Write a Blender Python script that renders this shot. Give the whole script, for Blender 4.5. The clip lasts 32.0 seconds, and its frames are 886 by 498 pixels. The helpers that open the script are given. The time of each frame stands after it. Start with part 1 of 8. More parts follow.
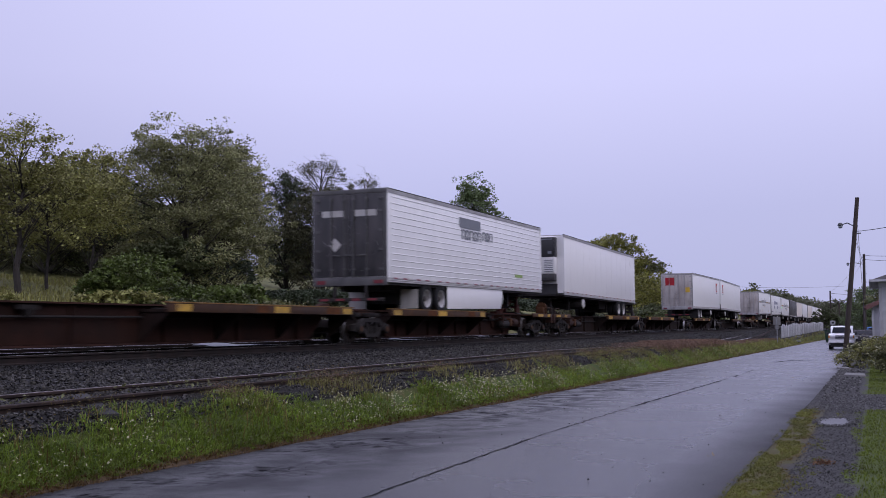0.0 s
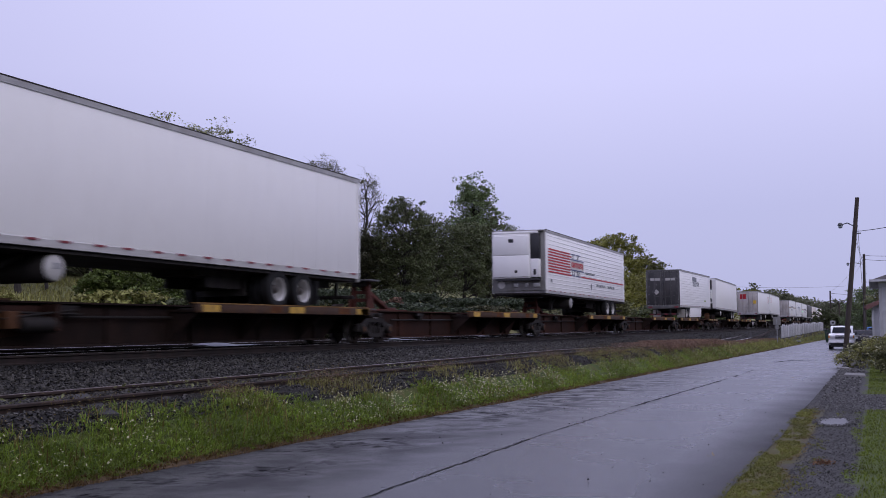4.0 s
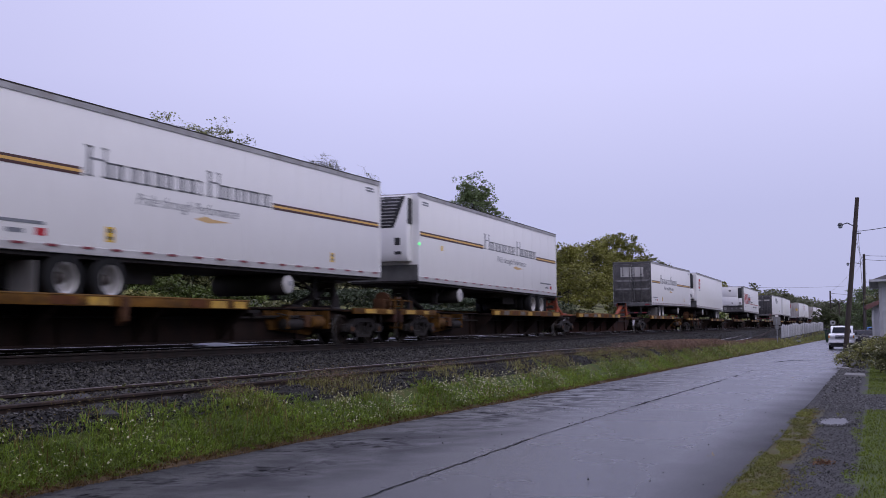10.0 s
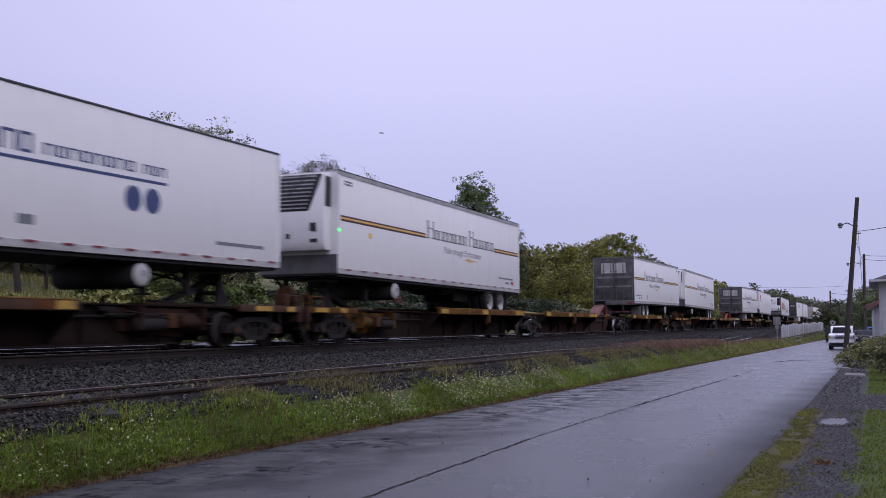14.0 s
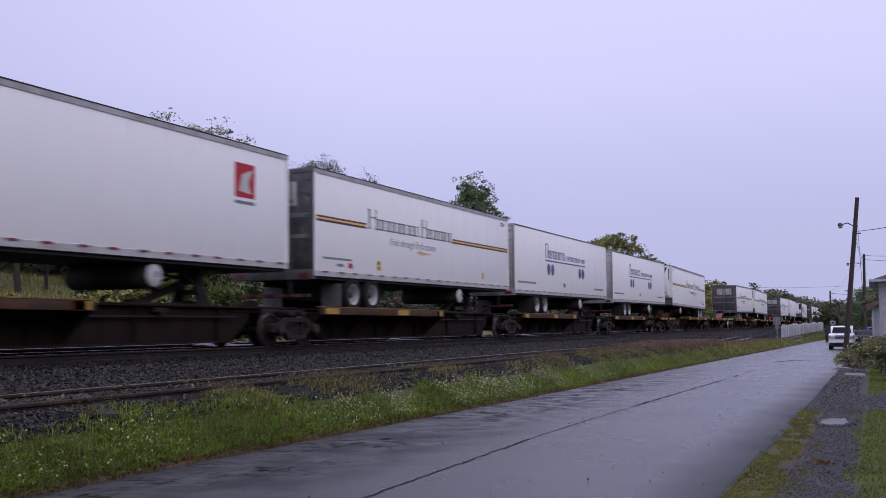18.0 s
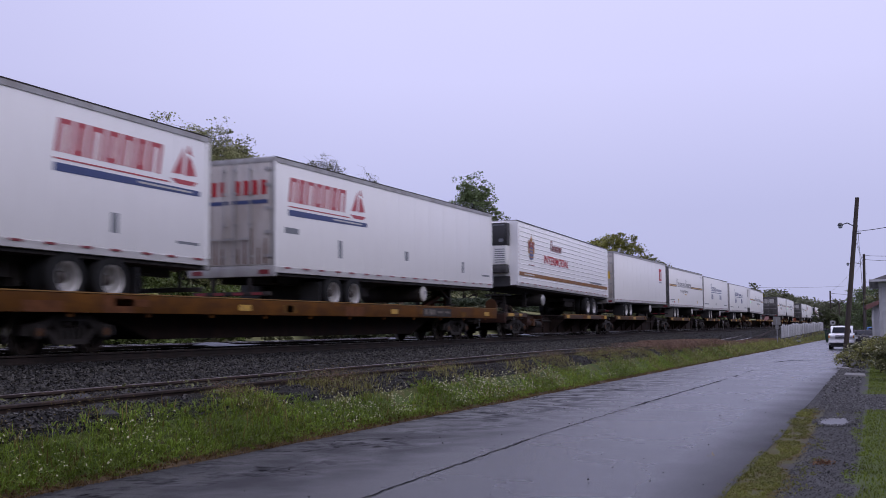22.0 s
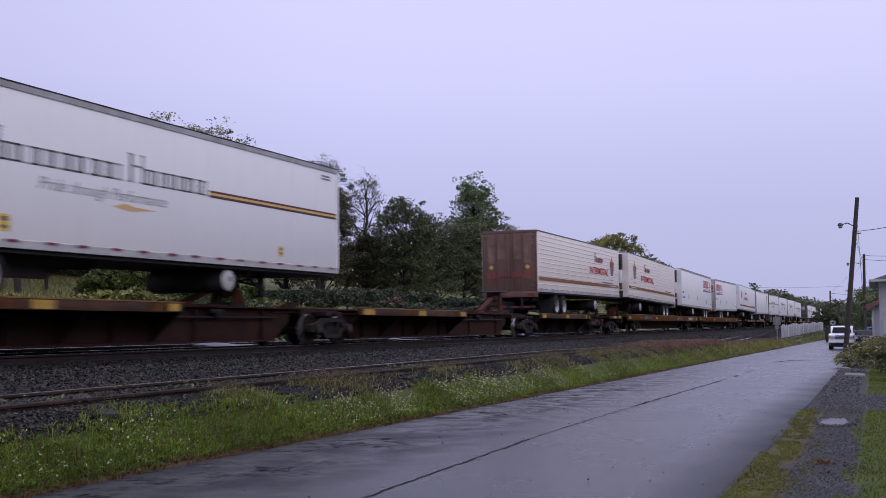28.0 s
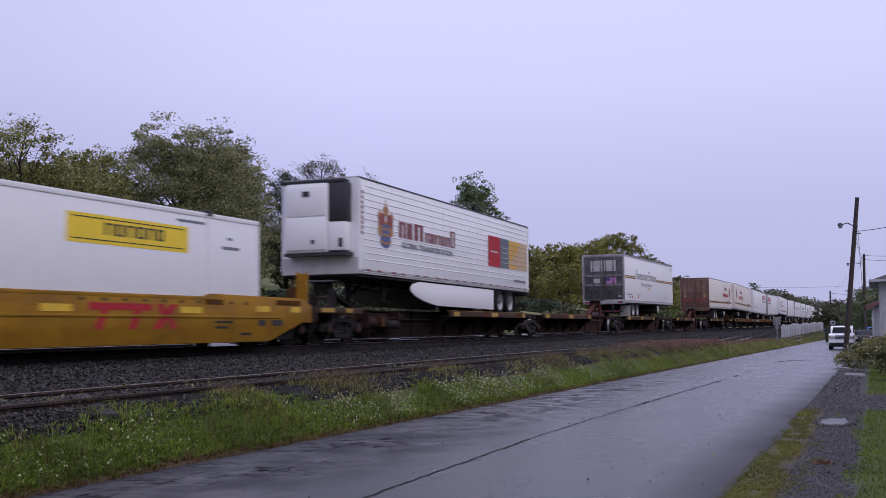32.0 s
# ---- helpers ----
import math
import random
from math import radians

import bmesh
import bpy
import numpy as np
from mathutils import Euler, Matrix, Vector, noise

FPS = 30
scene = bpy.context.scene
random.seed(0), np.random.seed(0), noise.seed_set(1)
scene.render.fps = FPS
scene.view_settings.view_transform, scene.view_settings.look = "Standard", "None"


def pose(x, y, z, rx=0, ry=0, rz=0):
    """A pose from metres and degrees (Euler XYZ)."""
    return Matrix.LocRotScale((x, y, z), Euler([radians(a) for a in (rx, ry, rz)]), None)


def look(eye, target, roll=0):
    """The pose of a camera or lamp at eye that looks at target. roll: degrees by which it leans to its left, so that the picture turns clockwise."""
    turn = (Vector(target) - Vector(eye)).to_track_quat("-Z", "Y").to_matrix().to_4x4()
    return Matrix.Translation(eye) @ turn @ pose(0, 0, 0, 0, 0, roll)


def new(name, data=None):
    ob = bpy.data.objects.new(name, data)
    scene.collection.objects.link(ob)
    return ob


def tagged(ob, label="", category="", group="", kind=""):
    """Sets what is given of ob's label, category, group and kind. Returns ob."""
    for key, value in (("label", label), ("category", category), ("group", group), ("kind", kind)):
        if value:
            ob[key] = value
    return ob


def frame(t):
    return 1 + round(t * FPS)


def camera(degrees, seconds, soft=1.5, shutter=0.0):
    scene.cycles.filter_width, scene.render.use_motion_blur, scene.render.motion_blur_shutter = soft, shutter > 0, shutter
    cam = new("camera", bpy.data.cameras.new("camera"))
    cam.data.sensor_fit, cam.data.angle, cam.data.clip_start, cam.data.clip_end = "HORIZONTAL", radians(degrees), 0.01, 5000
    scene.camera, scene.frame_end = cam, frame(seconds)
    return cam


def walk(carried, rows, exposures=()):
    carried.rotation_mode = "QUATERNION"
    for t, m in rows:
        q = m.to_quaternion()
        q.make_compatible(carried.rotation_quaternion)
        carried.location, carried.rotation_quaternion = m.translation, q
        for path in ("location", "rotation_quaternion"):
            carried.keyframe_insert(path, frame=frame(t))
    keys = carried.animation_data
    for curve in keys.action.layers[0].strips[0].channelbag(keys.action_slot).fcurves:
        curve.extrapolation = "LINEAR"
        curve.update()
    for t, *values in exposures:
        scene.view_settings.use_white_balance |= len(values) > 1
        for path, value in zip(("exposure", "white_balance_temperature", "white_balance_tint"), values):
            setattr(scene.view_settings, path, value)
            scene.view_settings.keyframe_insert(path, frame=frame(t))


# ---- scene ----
EYE = (0.0, 0.0, 1.5)
YAW, TILT = radians(22.34), radians(4.271)
TARGET = (-math.sin(YAW) * math.cos(TILT), math.cos(YAW) * math.cos(TILT), 1.5 + math.sin(TILT))
cam = camera(45.93, 32.0, soft=0.75, shutter=0.5)
CAM = look(EYE, TARGET, -0.433)
walk(cam, [(0, CAM), (32, CAM)], exposures=[(0, 0.0), (32, 0.0)])

# ---- sky and light: a flat overcast morning ----
world = bpy.data.worlds.new("overcast")
scene.world = world
world.use_nodes = True
wn, wl = world.node_tree.nodes, world.node_tree.links
bg = wn["Background"]
bg.inputs["Strength"].default_value = 1.0
sky = wn.new("ShaderNodeTexSky")
sky.sky_type, sky.sun_disc = "NISHITA", False
sky.sun_elevation, sky.sun_rotation = radians(48), radians(110)
sky_dim = wn.new("ShaderNodeVectorMath")
sky_dim.operation = "SCALE"
sky_dim.inputs["Scale"].default_value = 0.06
wl.new(sky.outputs[0], sky_dim.inputs[0])
wc = wn.new("ShaderNodeTexCoord")
ws = wn.new("ShaderNodeSeparateXYZ")
wl.new(wc.outputs["Generated"], ws.inputs[0])
ramp = wn.new("ShaderNodeValToRGB")
ramp.color_ramp.elements[0].position, ramp.color_ramp.elements[0].color = 0.0, (0.472, 0.485, 0.755, 1)
ramp.color_ramp.elements[1].position, ramp.color_ramp.elements[1].color = 0.45, (0.795, 0.785, 1.19, 1)
for at, col in ((0.107, (0.532, 0.540, 0.845, 1)), (0.23, (0.688, 0.683, 1.045, 1))):
    ramp.color_ramp.elements.new(at).color = col
wl.new(ws.outputs["Z"], ramp.inputs[0])
cloud = wn.new("ShaderNodeTexNoise")
cloud.inputs["Scale"].default_value, cloud.inputs["Detail"].default_value = 1.6, 4
wl.new(wc.outputs["Generated"], cloud.inputs["Vector"])
cl_mix = wn.new("ShaderNodeMix")
cl_mix.data_type, cl_mix.blend_type = "RGBA", "SOFT_LIGHT"
cl_mix.inputs[0].default_value = 0.16
bank_x = wn.new("ShaderNodeMapRange")
bank_x.interpolation_type = "SMOOTHSTEP"
for k, v in enumerate((-0.78, -0.42, 0.86, 1.0)):
    bank_x.inputs[k + 1].default_value = v
wl.new(ws.outputs["X"], bank_x.inputs[0])
cloud_bank = wn.new("ShaderNodeVectorMath")
cloud_bank.operation = "SCALE"
wl.new(ramp.outputs[0], cloud_bank.inputs[0])
wl.new(bank_x.outputs[0], cloud_bank.inputs["Scale"])
wl.new(cloud_bank.outputs[0], cl_mix.inputs[6])
wl.new(cloud.outputs["Fac"], cl_mix.inputs[7])
sky_mix = wn.new("ShaderNodeMix")
sky_mix.data_type = "RGBA"
sky_mix.inputs[0].default_value = 0.94
wl.new(sky_dim.outputs[0], sky_mix.inputs[6])
wl.new(cl_mix.outputs[2], sky_mix.inputs[7])
wl.new(sky_mix.outputs[2], bg.inputs["Color"])

sun = new("sun", bpy.data.lights.new("sun", "SUN"))
sun.data.energy, sun.data.angle, sun.data.color = 1.1, radians(60), (1.0, 0.96, 0.98)
sun.matrix_world = look((30, -12, 34), (0, 0, 0))


# ---- materials ----
def mat(name, col, rough=0.6, metal=0.0, var=0.15, scale=2.0, fine=30.0, bump=0.0, bscale=60.0, dirt=None, dirt_amt=0.5,
        dirt_scale=(1, 1, 0.25), island=0.0, spec=0.5, glow=0.0, rvar=0.1, objvar=0.0, thin=0.0):
    m = bpy.data.materials.new(name)
    m.use_nodes = True
    n, l = m.node_tree.nodes, m.node_tree.links
    p = n["Principled BSDF"]
    p.inputs["Metallic"].default_value = metal
    p.inputs["Specular IOR Level"].default_value = spec
    tc = n.new("ShaderNodeTexCoord")

    def noise_at(s, detail=4.0, vec=None):
        t = n.new("ShaderNodeTexNoise")
        t.inputs["Scale"].default_value, t.inputs["Detail"].default_value = s, detail
        l.new(vec if vec is not None else tc.outputs["Object"], t.inputs["Vector"])
        return t.outputs["Fac"]

    def blend(kind, fac, a, b):
        x = n.new("ShaderNodeMix")
        x.data_type, x.blend_type = "RGBA", kind
        if isinstance(fac, float):
            x.inputs[0].default_value = fac
        else:
            l.new(fac, x.inputs[0])
        for s, v in ((6, a), (7, b)):
            if isinstance(v, tuple):
                x.inputs[s].default_value = (*v[:3], 1)
            else:
                l.new(v, x.inputs[s])
        return x.outputs[2]

    def spread(fac, lo, hi, a=0.3, b=0.7):
        r = n.new("ShaderNodeMapRange")
        r.inputs[1].default_value, r.inputs[2].default_value, r.inputs[3].default_value, r.inputs[4].default_value = a, b, lo, hi
        l.new(fac, r.inputs[0])
        return r.outputs[0]

    big, small = noise_at(scale), noise_at(fine, 6.0)
    dark = tuple(c * (1 - var) for c in col)
    light = tuple(min(1, c * (1 + var)) for c in col)
    c = blend("MIX", spread(big, 0, 1), dark, light)
    c = blend("MIX", spread(small, 0, 0.5), c, tuple(x * (1 - 1.4 * var) if var < 0.6 else x * 0.3 for x in col))
    if dirt:
        mp = n.new("ShaderNodeMapping")
        mp.inputs["Scale"].default_value = dirt_scale
        l.new(tc.outputs["Object"], mp.inputs[0])
        c = blend("MIX", spread(noise_at(3.0, 6.0, mp.outputs[0]), 0, dirt_amt, 0.42, 0.75), c, dirt)
    if island or objvar:
        if island:
            g = n.new("ShaderNodeNewGeometry").outputs["Random Per Island"]
        else:
            g = n.new("ShaderNodeObjectInfo").outputs["Random"]
        amt = island or objvar
        hsv = n.new("ShaderNodeHueSaturation")
        l.new(spread(g, 1 - amt, 1 + amt, 0, 1), hsv.inputs["Value"])
        hue = n.new("ShaderNodeMath")
        hue.operation = "MULTIPLY_ADD"
        l.new(g, hue.inputs[0])
        hue.inputs[1].default_value, hue.inputs[2].default_value = 0.05 * amt, 0.5 - 0.025 * amt
        l.new(hue.outputs[0], hsv.inputs["Hue"])
        l.new(c, hsv.inputs["Color"])
        c = hsv.outputs[0]
    l.new(c, p.inputs["Base Color"])
    l.new(spread(big, max(0.02, rough - rvar), min(1, rough + rvar)), p.inputs["Roughness"])
    if bump:
        b = n.new("ShaderNodeBump")
        b.inputs["Strength"].default_value, b.inputs["Distance"].default_value = bump, 0.02
        l.new(noise_at(bscale, 5.0), b.inputs["Height"])
        l.new(b.outputs[0], p.inputs["Normal"])
    if thin:
        tl = n.new("ShaderNodeBsdfTranslucent")
        l.new(c, tl.inputs["Color"])
        mx = n.new("ShaderNodeMixShader")
        mx.inputs[0].default_value = thin
        l.new(p.outputs[0], mx.inputs[1])
        l.new(tl.outputs[0], mx.inputs[2])
        l.new(mx.outputs[0], n["Material Output"].inputs["Surface"])
    if glow:
        p.inputs["Emission Color"].default_value = (*col, 1)
        p.inputs["Emission Strength"].default_value = glow
    return m


GRIME = (0.16, 0.14, 0.12)
WHITE = mat("white_paint", (0.755, 0.745, 0.74), 0.42, var=0.02, dirt=(0.64, 0.62, 0.60), dirt_amt=0.14)
CREAM = mat("cream_paint", (0.735, 0.67, 0.60), 0.45, var=0.04, dirt=(0.56, 0.51, 0.44), dirt_amt=0.3)
RIBBED = mat("ribbed_aluminium_paint", (0.80, 0.795, 0.80), 0.40, 0.0, var=0.03, dirt=(0.58, 0.56, 0.54), dirt_amt=0.25)
ALU = mat("weathered_aluminium", (0.38, 0.375, 0.375), 0.5, 0.25, var=0.15, dirt=GRIME, dirt_amt=0.6)
DARKTRIM = mat("polished_wheel_rim", (0.42, 0.41, 0.40), 0.32, 0.7, var=0.12, dirt=(0.25, 0.23, 0.21), dirt_amt=0.6)
TAN = mat("faded_tan_print", (0.52, 0.37, 0.22), 0.5, var=0.08)
# dark brown for the shade lines of ribs hidden by the banner
RIBSHADE = mat("rib_shade_paint", (0.13, 0.10, 0.07), 0.6, var=0.3)
GREYDOOR = mat("scuffed_stainless_door", (0.105, 0.098, 0.094), 0.5, 0.25, var=0.55, scale=2.2, fine=14, bump=0.25, bscale=9, dirt=(0.045, 0.045, 0.045), dirt_amt=0.85, dirt_scale=(1.5, 1.5, 0.9))
DOORSTEEL = mat("grimy_door_steel", (0.12, 0.118, 0.115), 0.55, 0.2, var=0.3, dirt=(0.05, 0.05, 0.05), dirt_amt=0.7)
BLACKDOOR = mat("soot_black_door", (0.035, 0.034, 0.036), 0.55, var=0.3, dirt=(0.10, 0.09, 0.09), dirt_amt=0.6)
BROWNDOOR = mat("rust_brown_door", (0.16, 0.085, 0.06), 0.6, var=0.25, dirt=(0.08, 0.05, 0.04), dirt_amt=0.7)
WORNBROWN = mat("scraped_brown_paint", (0.23, 0.14, 0.10), 0.65, var=0.4, scale=4, dirt=(0.12, 0.06, 0.04), dirt_amt=0.9, dirt_scale=(1.5, 1.5, 0.5))
WHITEDOOR = mat("dirty_white_door", (0.47, 0.44, 0.42), 0.5, var=0.1, dirt=(0.25, 0.20, 0.16), dirt_amt=0.7)
PANEL = mat("pale_panel", (0.50, 0.485, 0.455), 0.5, var=0.12, dirt=(0.25, 0.24, 0.22))
RAILGREY = mat("pale_grimy_side_rail", (0.45, 0.44, 0.435), 0.5, 0.1, var=0.12, dirt=(0.20, 0.17, 0.15), dirt_amt=0.55, dirt_scale=(1, 0.5, 2))
BARGREY = mat("dull_door_bar", (0.24, 0.235, 0.23), 0.5, 0.2, var=0.2, dirt=(0.10, 0.09, 0.08), dirt_amt=0.7)
FLAPGREY = mat("faded_grey_mud_flap", (0.17, 0.165, 0.16), 0.7, var=0.2, dirt=(0.07, 0.06, 0.055), dirt_amt=0.7)
TANKEND = mat("white_tank_end", (0.44, 0.43, 0.42), 0.5, var=0.08, dirt=(0.32, 0.29, 0.26), dirt_amt=0.4)
HUBIRON = mat("greasy_hub_iron", (0.06, 0.05, 0.045), 0.55, 0.3, var=0.3)
SWOOSH = mat("pale_gold_swoosh", (0.60, 0.40, 0.17), 0.5, var=0.12)
SHIPRED = mat("weathered_red_lettering", (0.40, 0.06, 0.075), 0.5, var=0.14, scale=5)
TYRE = mat("tyre_rubber", (0.016, 0.016, 0.017), 0.9, var=0.25, bump=0.3, spec=0.2)
RIM = mat("pale_wheel_rim", (0.46, 0.45, 0.44), 0.40, 0.45, var=0.1, dirt=(0.2, 0.17, 0.15), dirt_amt=0.6)
CHASSIS = mat("black_chassis", (0.028, 0.025, 0.024), 0.7, var=0.4, dirt=(0.06, 0.05, 0.045), spec=0.2)
BLACK = mat("black_plastic", (0.018, 0.018, 0.02), 0.5, var=0.2)
RED = mat("red_paint", (0.40, 0.025, 0.035), 0.55, var=0.12, spec=0.2)
TAPE = mat("red_reflective_tape", (0.17, 0.018, 0.026), 0.35, var=0.15)
YELLOW = mat("yellow_paint", (0.72, 0.46, 0.03), 0.5, var=0.12, dirt=(0.30, 0.20, 0.06))
GOLD = mat("gold_paint", (0.62, 0.36, 0.05), 0.5, var=0.1)
BROWN = mat("brown_stripe", (0.190, 0.076, 0.010), 0.5, var=0.1)
NAVY = mat("navy_paint", (0.035, 0.055, 0.16), 0.45, var=0.1)
STRIPEDARK = mat("dark_maroon_stripe", (0.060, 0.018, 0.016), 0.5, var=0.12)
GOLDLINE = mat("pale_gold_line", (0.66, 0.40, 0.10), 0.5, var=0.1)
NAMEGREY = mat("grey_shaded_lettering", (0.205, 0.208, 0.222), 0.5, var=0.2, scale=9)
GREYTEXT = mat("grey_lettering", (0.16, 0.17, 0.19), 0.5, var=0.1)
MAROON = mat("maroon_lettering", (0.19, 0.042, 0.042), 0.5, var=0.1)
CRESTGOLD = mat("muted_crest_gold", (0.40, 0.20, 0.07), 0.55, var=0.25, scale=6)
CRESTRED = mat("muted_crest_red", (0.26, 0.055, 0.045), 0.55, var=0.25, scale=6)
CRESTBLUE = mat("muted_crest_blue", (0.085, 0.11, 0.24), 0.55, var=0.25, scale=6)
LILAC = mat("faded_lilac_print", (0.50, 0.26, 0.45), 0.5, var=0.15)
PURPLE = mat("purple_placard", (0.42, 0.16, 0.38), 0.5, var=0.2)
GREEN_LED = mat("green_status_light", (0.04, 0.85, 0.16), 0.4, var=0.0, glow=2.2)
SPINE = mat("rusty_brown_steel", (0.024, 0.0145, 0.0115), 0.8, var=0.5, dirt=(0.012, 0.010, 0.010), dirt_amt=0.7, spec=0.12)
OCHRE = mat("faded_ochre_steel", (0.155, 0.075, 0.016), 0.75, var=0.4, scale=1.2, dirt=(0.042, 0.022, 0.012), dirt_amt=1.0, dirt_scale=(1, 0.8, 1.6), spec=0.1)
DECKBROWN = mat("worn_brown_deck", (0.066, 0.034, 0.018), 0.65, var=0.35, scale=1.2, dirt=(0.03, 0.02, 0.018), dirt_amt=0.8, dirt_scale=(1, 1, 1), spec=0.2)
# top edge strip, brighter orange than the faces below it
DECKRIM = mat("bright_orange_deck_rim", (0.24, 0.13, 0.04), 0.6, var=0.3, scale=1.5, dirt=(0.10, 0.055, 0.03), dirt_amt=0.7, dirt_scale=(1, 1, 1), spec=0.15)
HITCHIRON = mat("greasy_hitch_iron", (0.028, 0.022, 0.020), 0.6, 0.2, var=0.4, spec=0.25)
FLATORANGE = mat("weathered_orange_flatcar", (0.100, 0.041, 0.009), 0.8, var=0.35, scale=1.0, dirt=(0.045, 0.020, 0.010), dirt_amt=0.9, dirt_scale=(1, 0.5, 1.2), spec=0.08)
CARYELLOW = mat("railcar_yellow", (0.315, 0.160, 0.014), 0.6, var=0.2, dirt=(0.15, 0.075, 0.015), dirt_amt=0.7, dirt_scale=(0.6, 0.25, 0.8), spec=0.12)
HITCHPLATE = mat("greasy_steel_plate", (0.10, 0.10, 0.105), 0.5, 0.4, var=0.3, scale=4)
DARKSTRUT = mat("grimy_dark_red_hitch", (0.085, 0.026, 0.018), 0.7, var=0.35, dirt=(0.03, 0.018, 0.015), dirt_amt=0.8, dirt_scale=(2, 2, 2), spec=0.15)
REDSTRUT = mat("worn_red_hitch_paint", (0.27, 0.062, 0.026), 0.6, var=0.3, dirt=(0.07, 0.03, 0.02), dirt_amt=0.8, dirt_scale=(2, 2, 2), spec=0.2)
TRUCKIRON = mat("cast_iron_truck", (0.024, 0.019, 0.017), 0.7, 0.2, var=0.4, spec=0.2)
DULLPATCH = mat("dull_ochre_patch", (0.50, 0.30, 0.035), 0.55, var=0.3, dirt=(0.13, 0.08, 0.03), dirt_amt=0.8, dirt_scale=(2, 2, 2))
REDBOX = mat("faded_red_hitch_box", (0.20, 0.042, 0.030), 0.65, var=0.3, dirt=(0.07, 0.03, 0.025), dirt_amt=0.8, dirt_scale=(2, 2, 2), spec=0.2)
WORNPINK = mat("scraped_pink_red_plate", (0.20, 0.10, 0.09), 0.6, var=0.35, scale=5, dirt=(0.10, 0.04, 0.035), dirt_amt=0.8, dirt_scale=(2, 2, 2), spec=0.2)
SILLRED = mat("rust_red_sill_steel", (0.045, 0.0200, 0.0145), 0.8, var=0.45, scale=1.5, dirt=(0.020, 0.014, 0.012), dirt_amt=0.75, dirt_scale=(1, 0.5, 0.6), spec=0.12)
FRAMEIRON = mat("weathered_cast_side_frame", (0.020, 0.0165, 0.015), 0.75, 0.1, var=0.45, scale=4, spec=0.25)
CAPRUST = mat("rusty_orange_iron", (0.085, 0.038, 0.017), 0.75, var=0.4, scale=6, dirt=(0.05, 0.026, 0.016), dirt_amt=0.8, dirt_scale=(2, 2, 2), spec=0.15)
OCHREWEB = mat("grimy_ochre_plate", (0.125, 0.060, 0.014), 0.8, var=0.4, scale=2, dirt=(0.035, 0.02, 0.012), dirt_amt=0.9, dirt_scale=(1.5, 1.0, 1.5), spec=0.1)
RUSTPATCH = mat("bare_rust_patch", (0.105, 0.042, 0.018), 0.8, var=0.4, scale=5, spec=0.1)
STENCIL = mat("faded_stencil_panel", (0.16, 0.145, 0.13), 0.7, var=0.4, scale=7, dirt=(0.06, 0.045, 0.03), dirt_amt=0.8, dirt_scale=(3, 3, 3), spec=0.15)
TREADSTEEL = mat("polished_wheel_tread", (0.42, 0.40, 0.39), 0.3, 0.85, var=0.15)
WHEELSTEEL = mat("wheel_steel", (0.021, 0.0155, 0.013), 0.85, 0.0, var=0.3, spec=0.12)


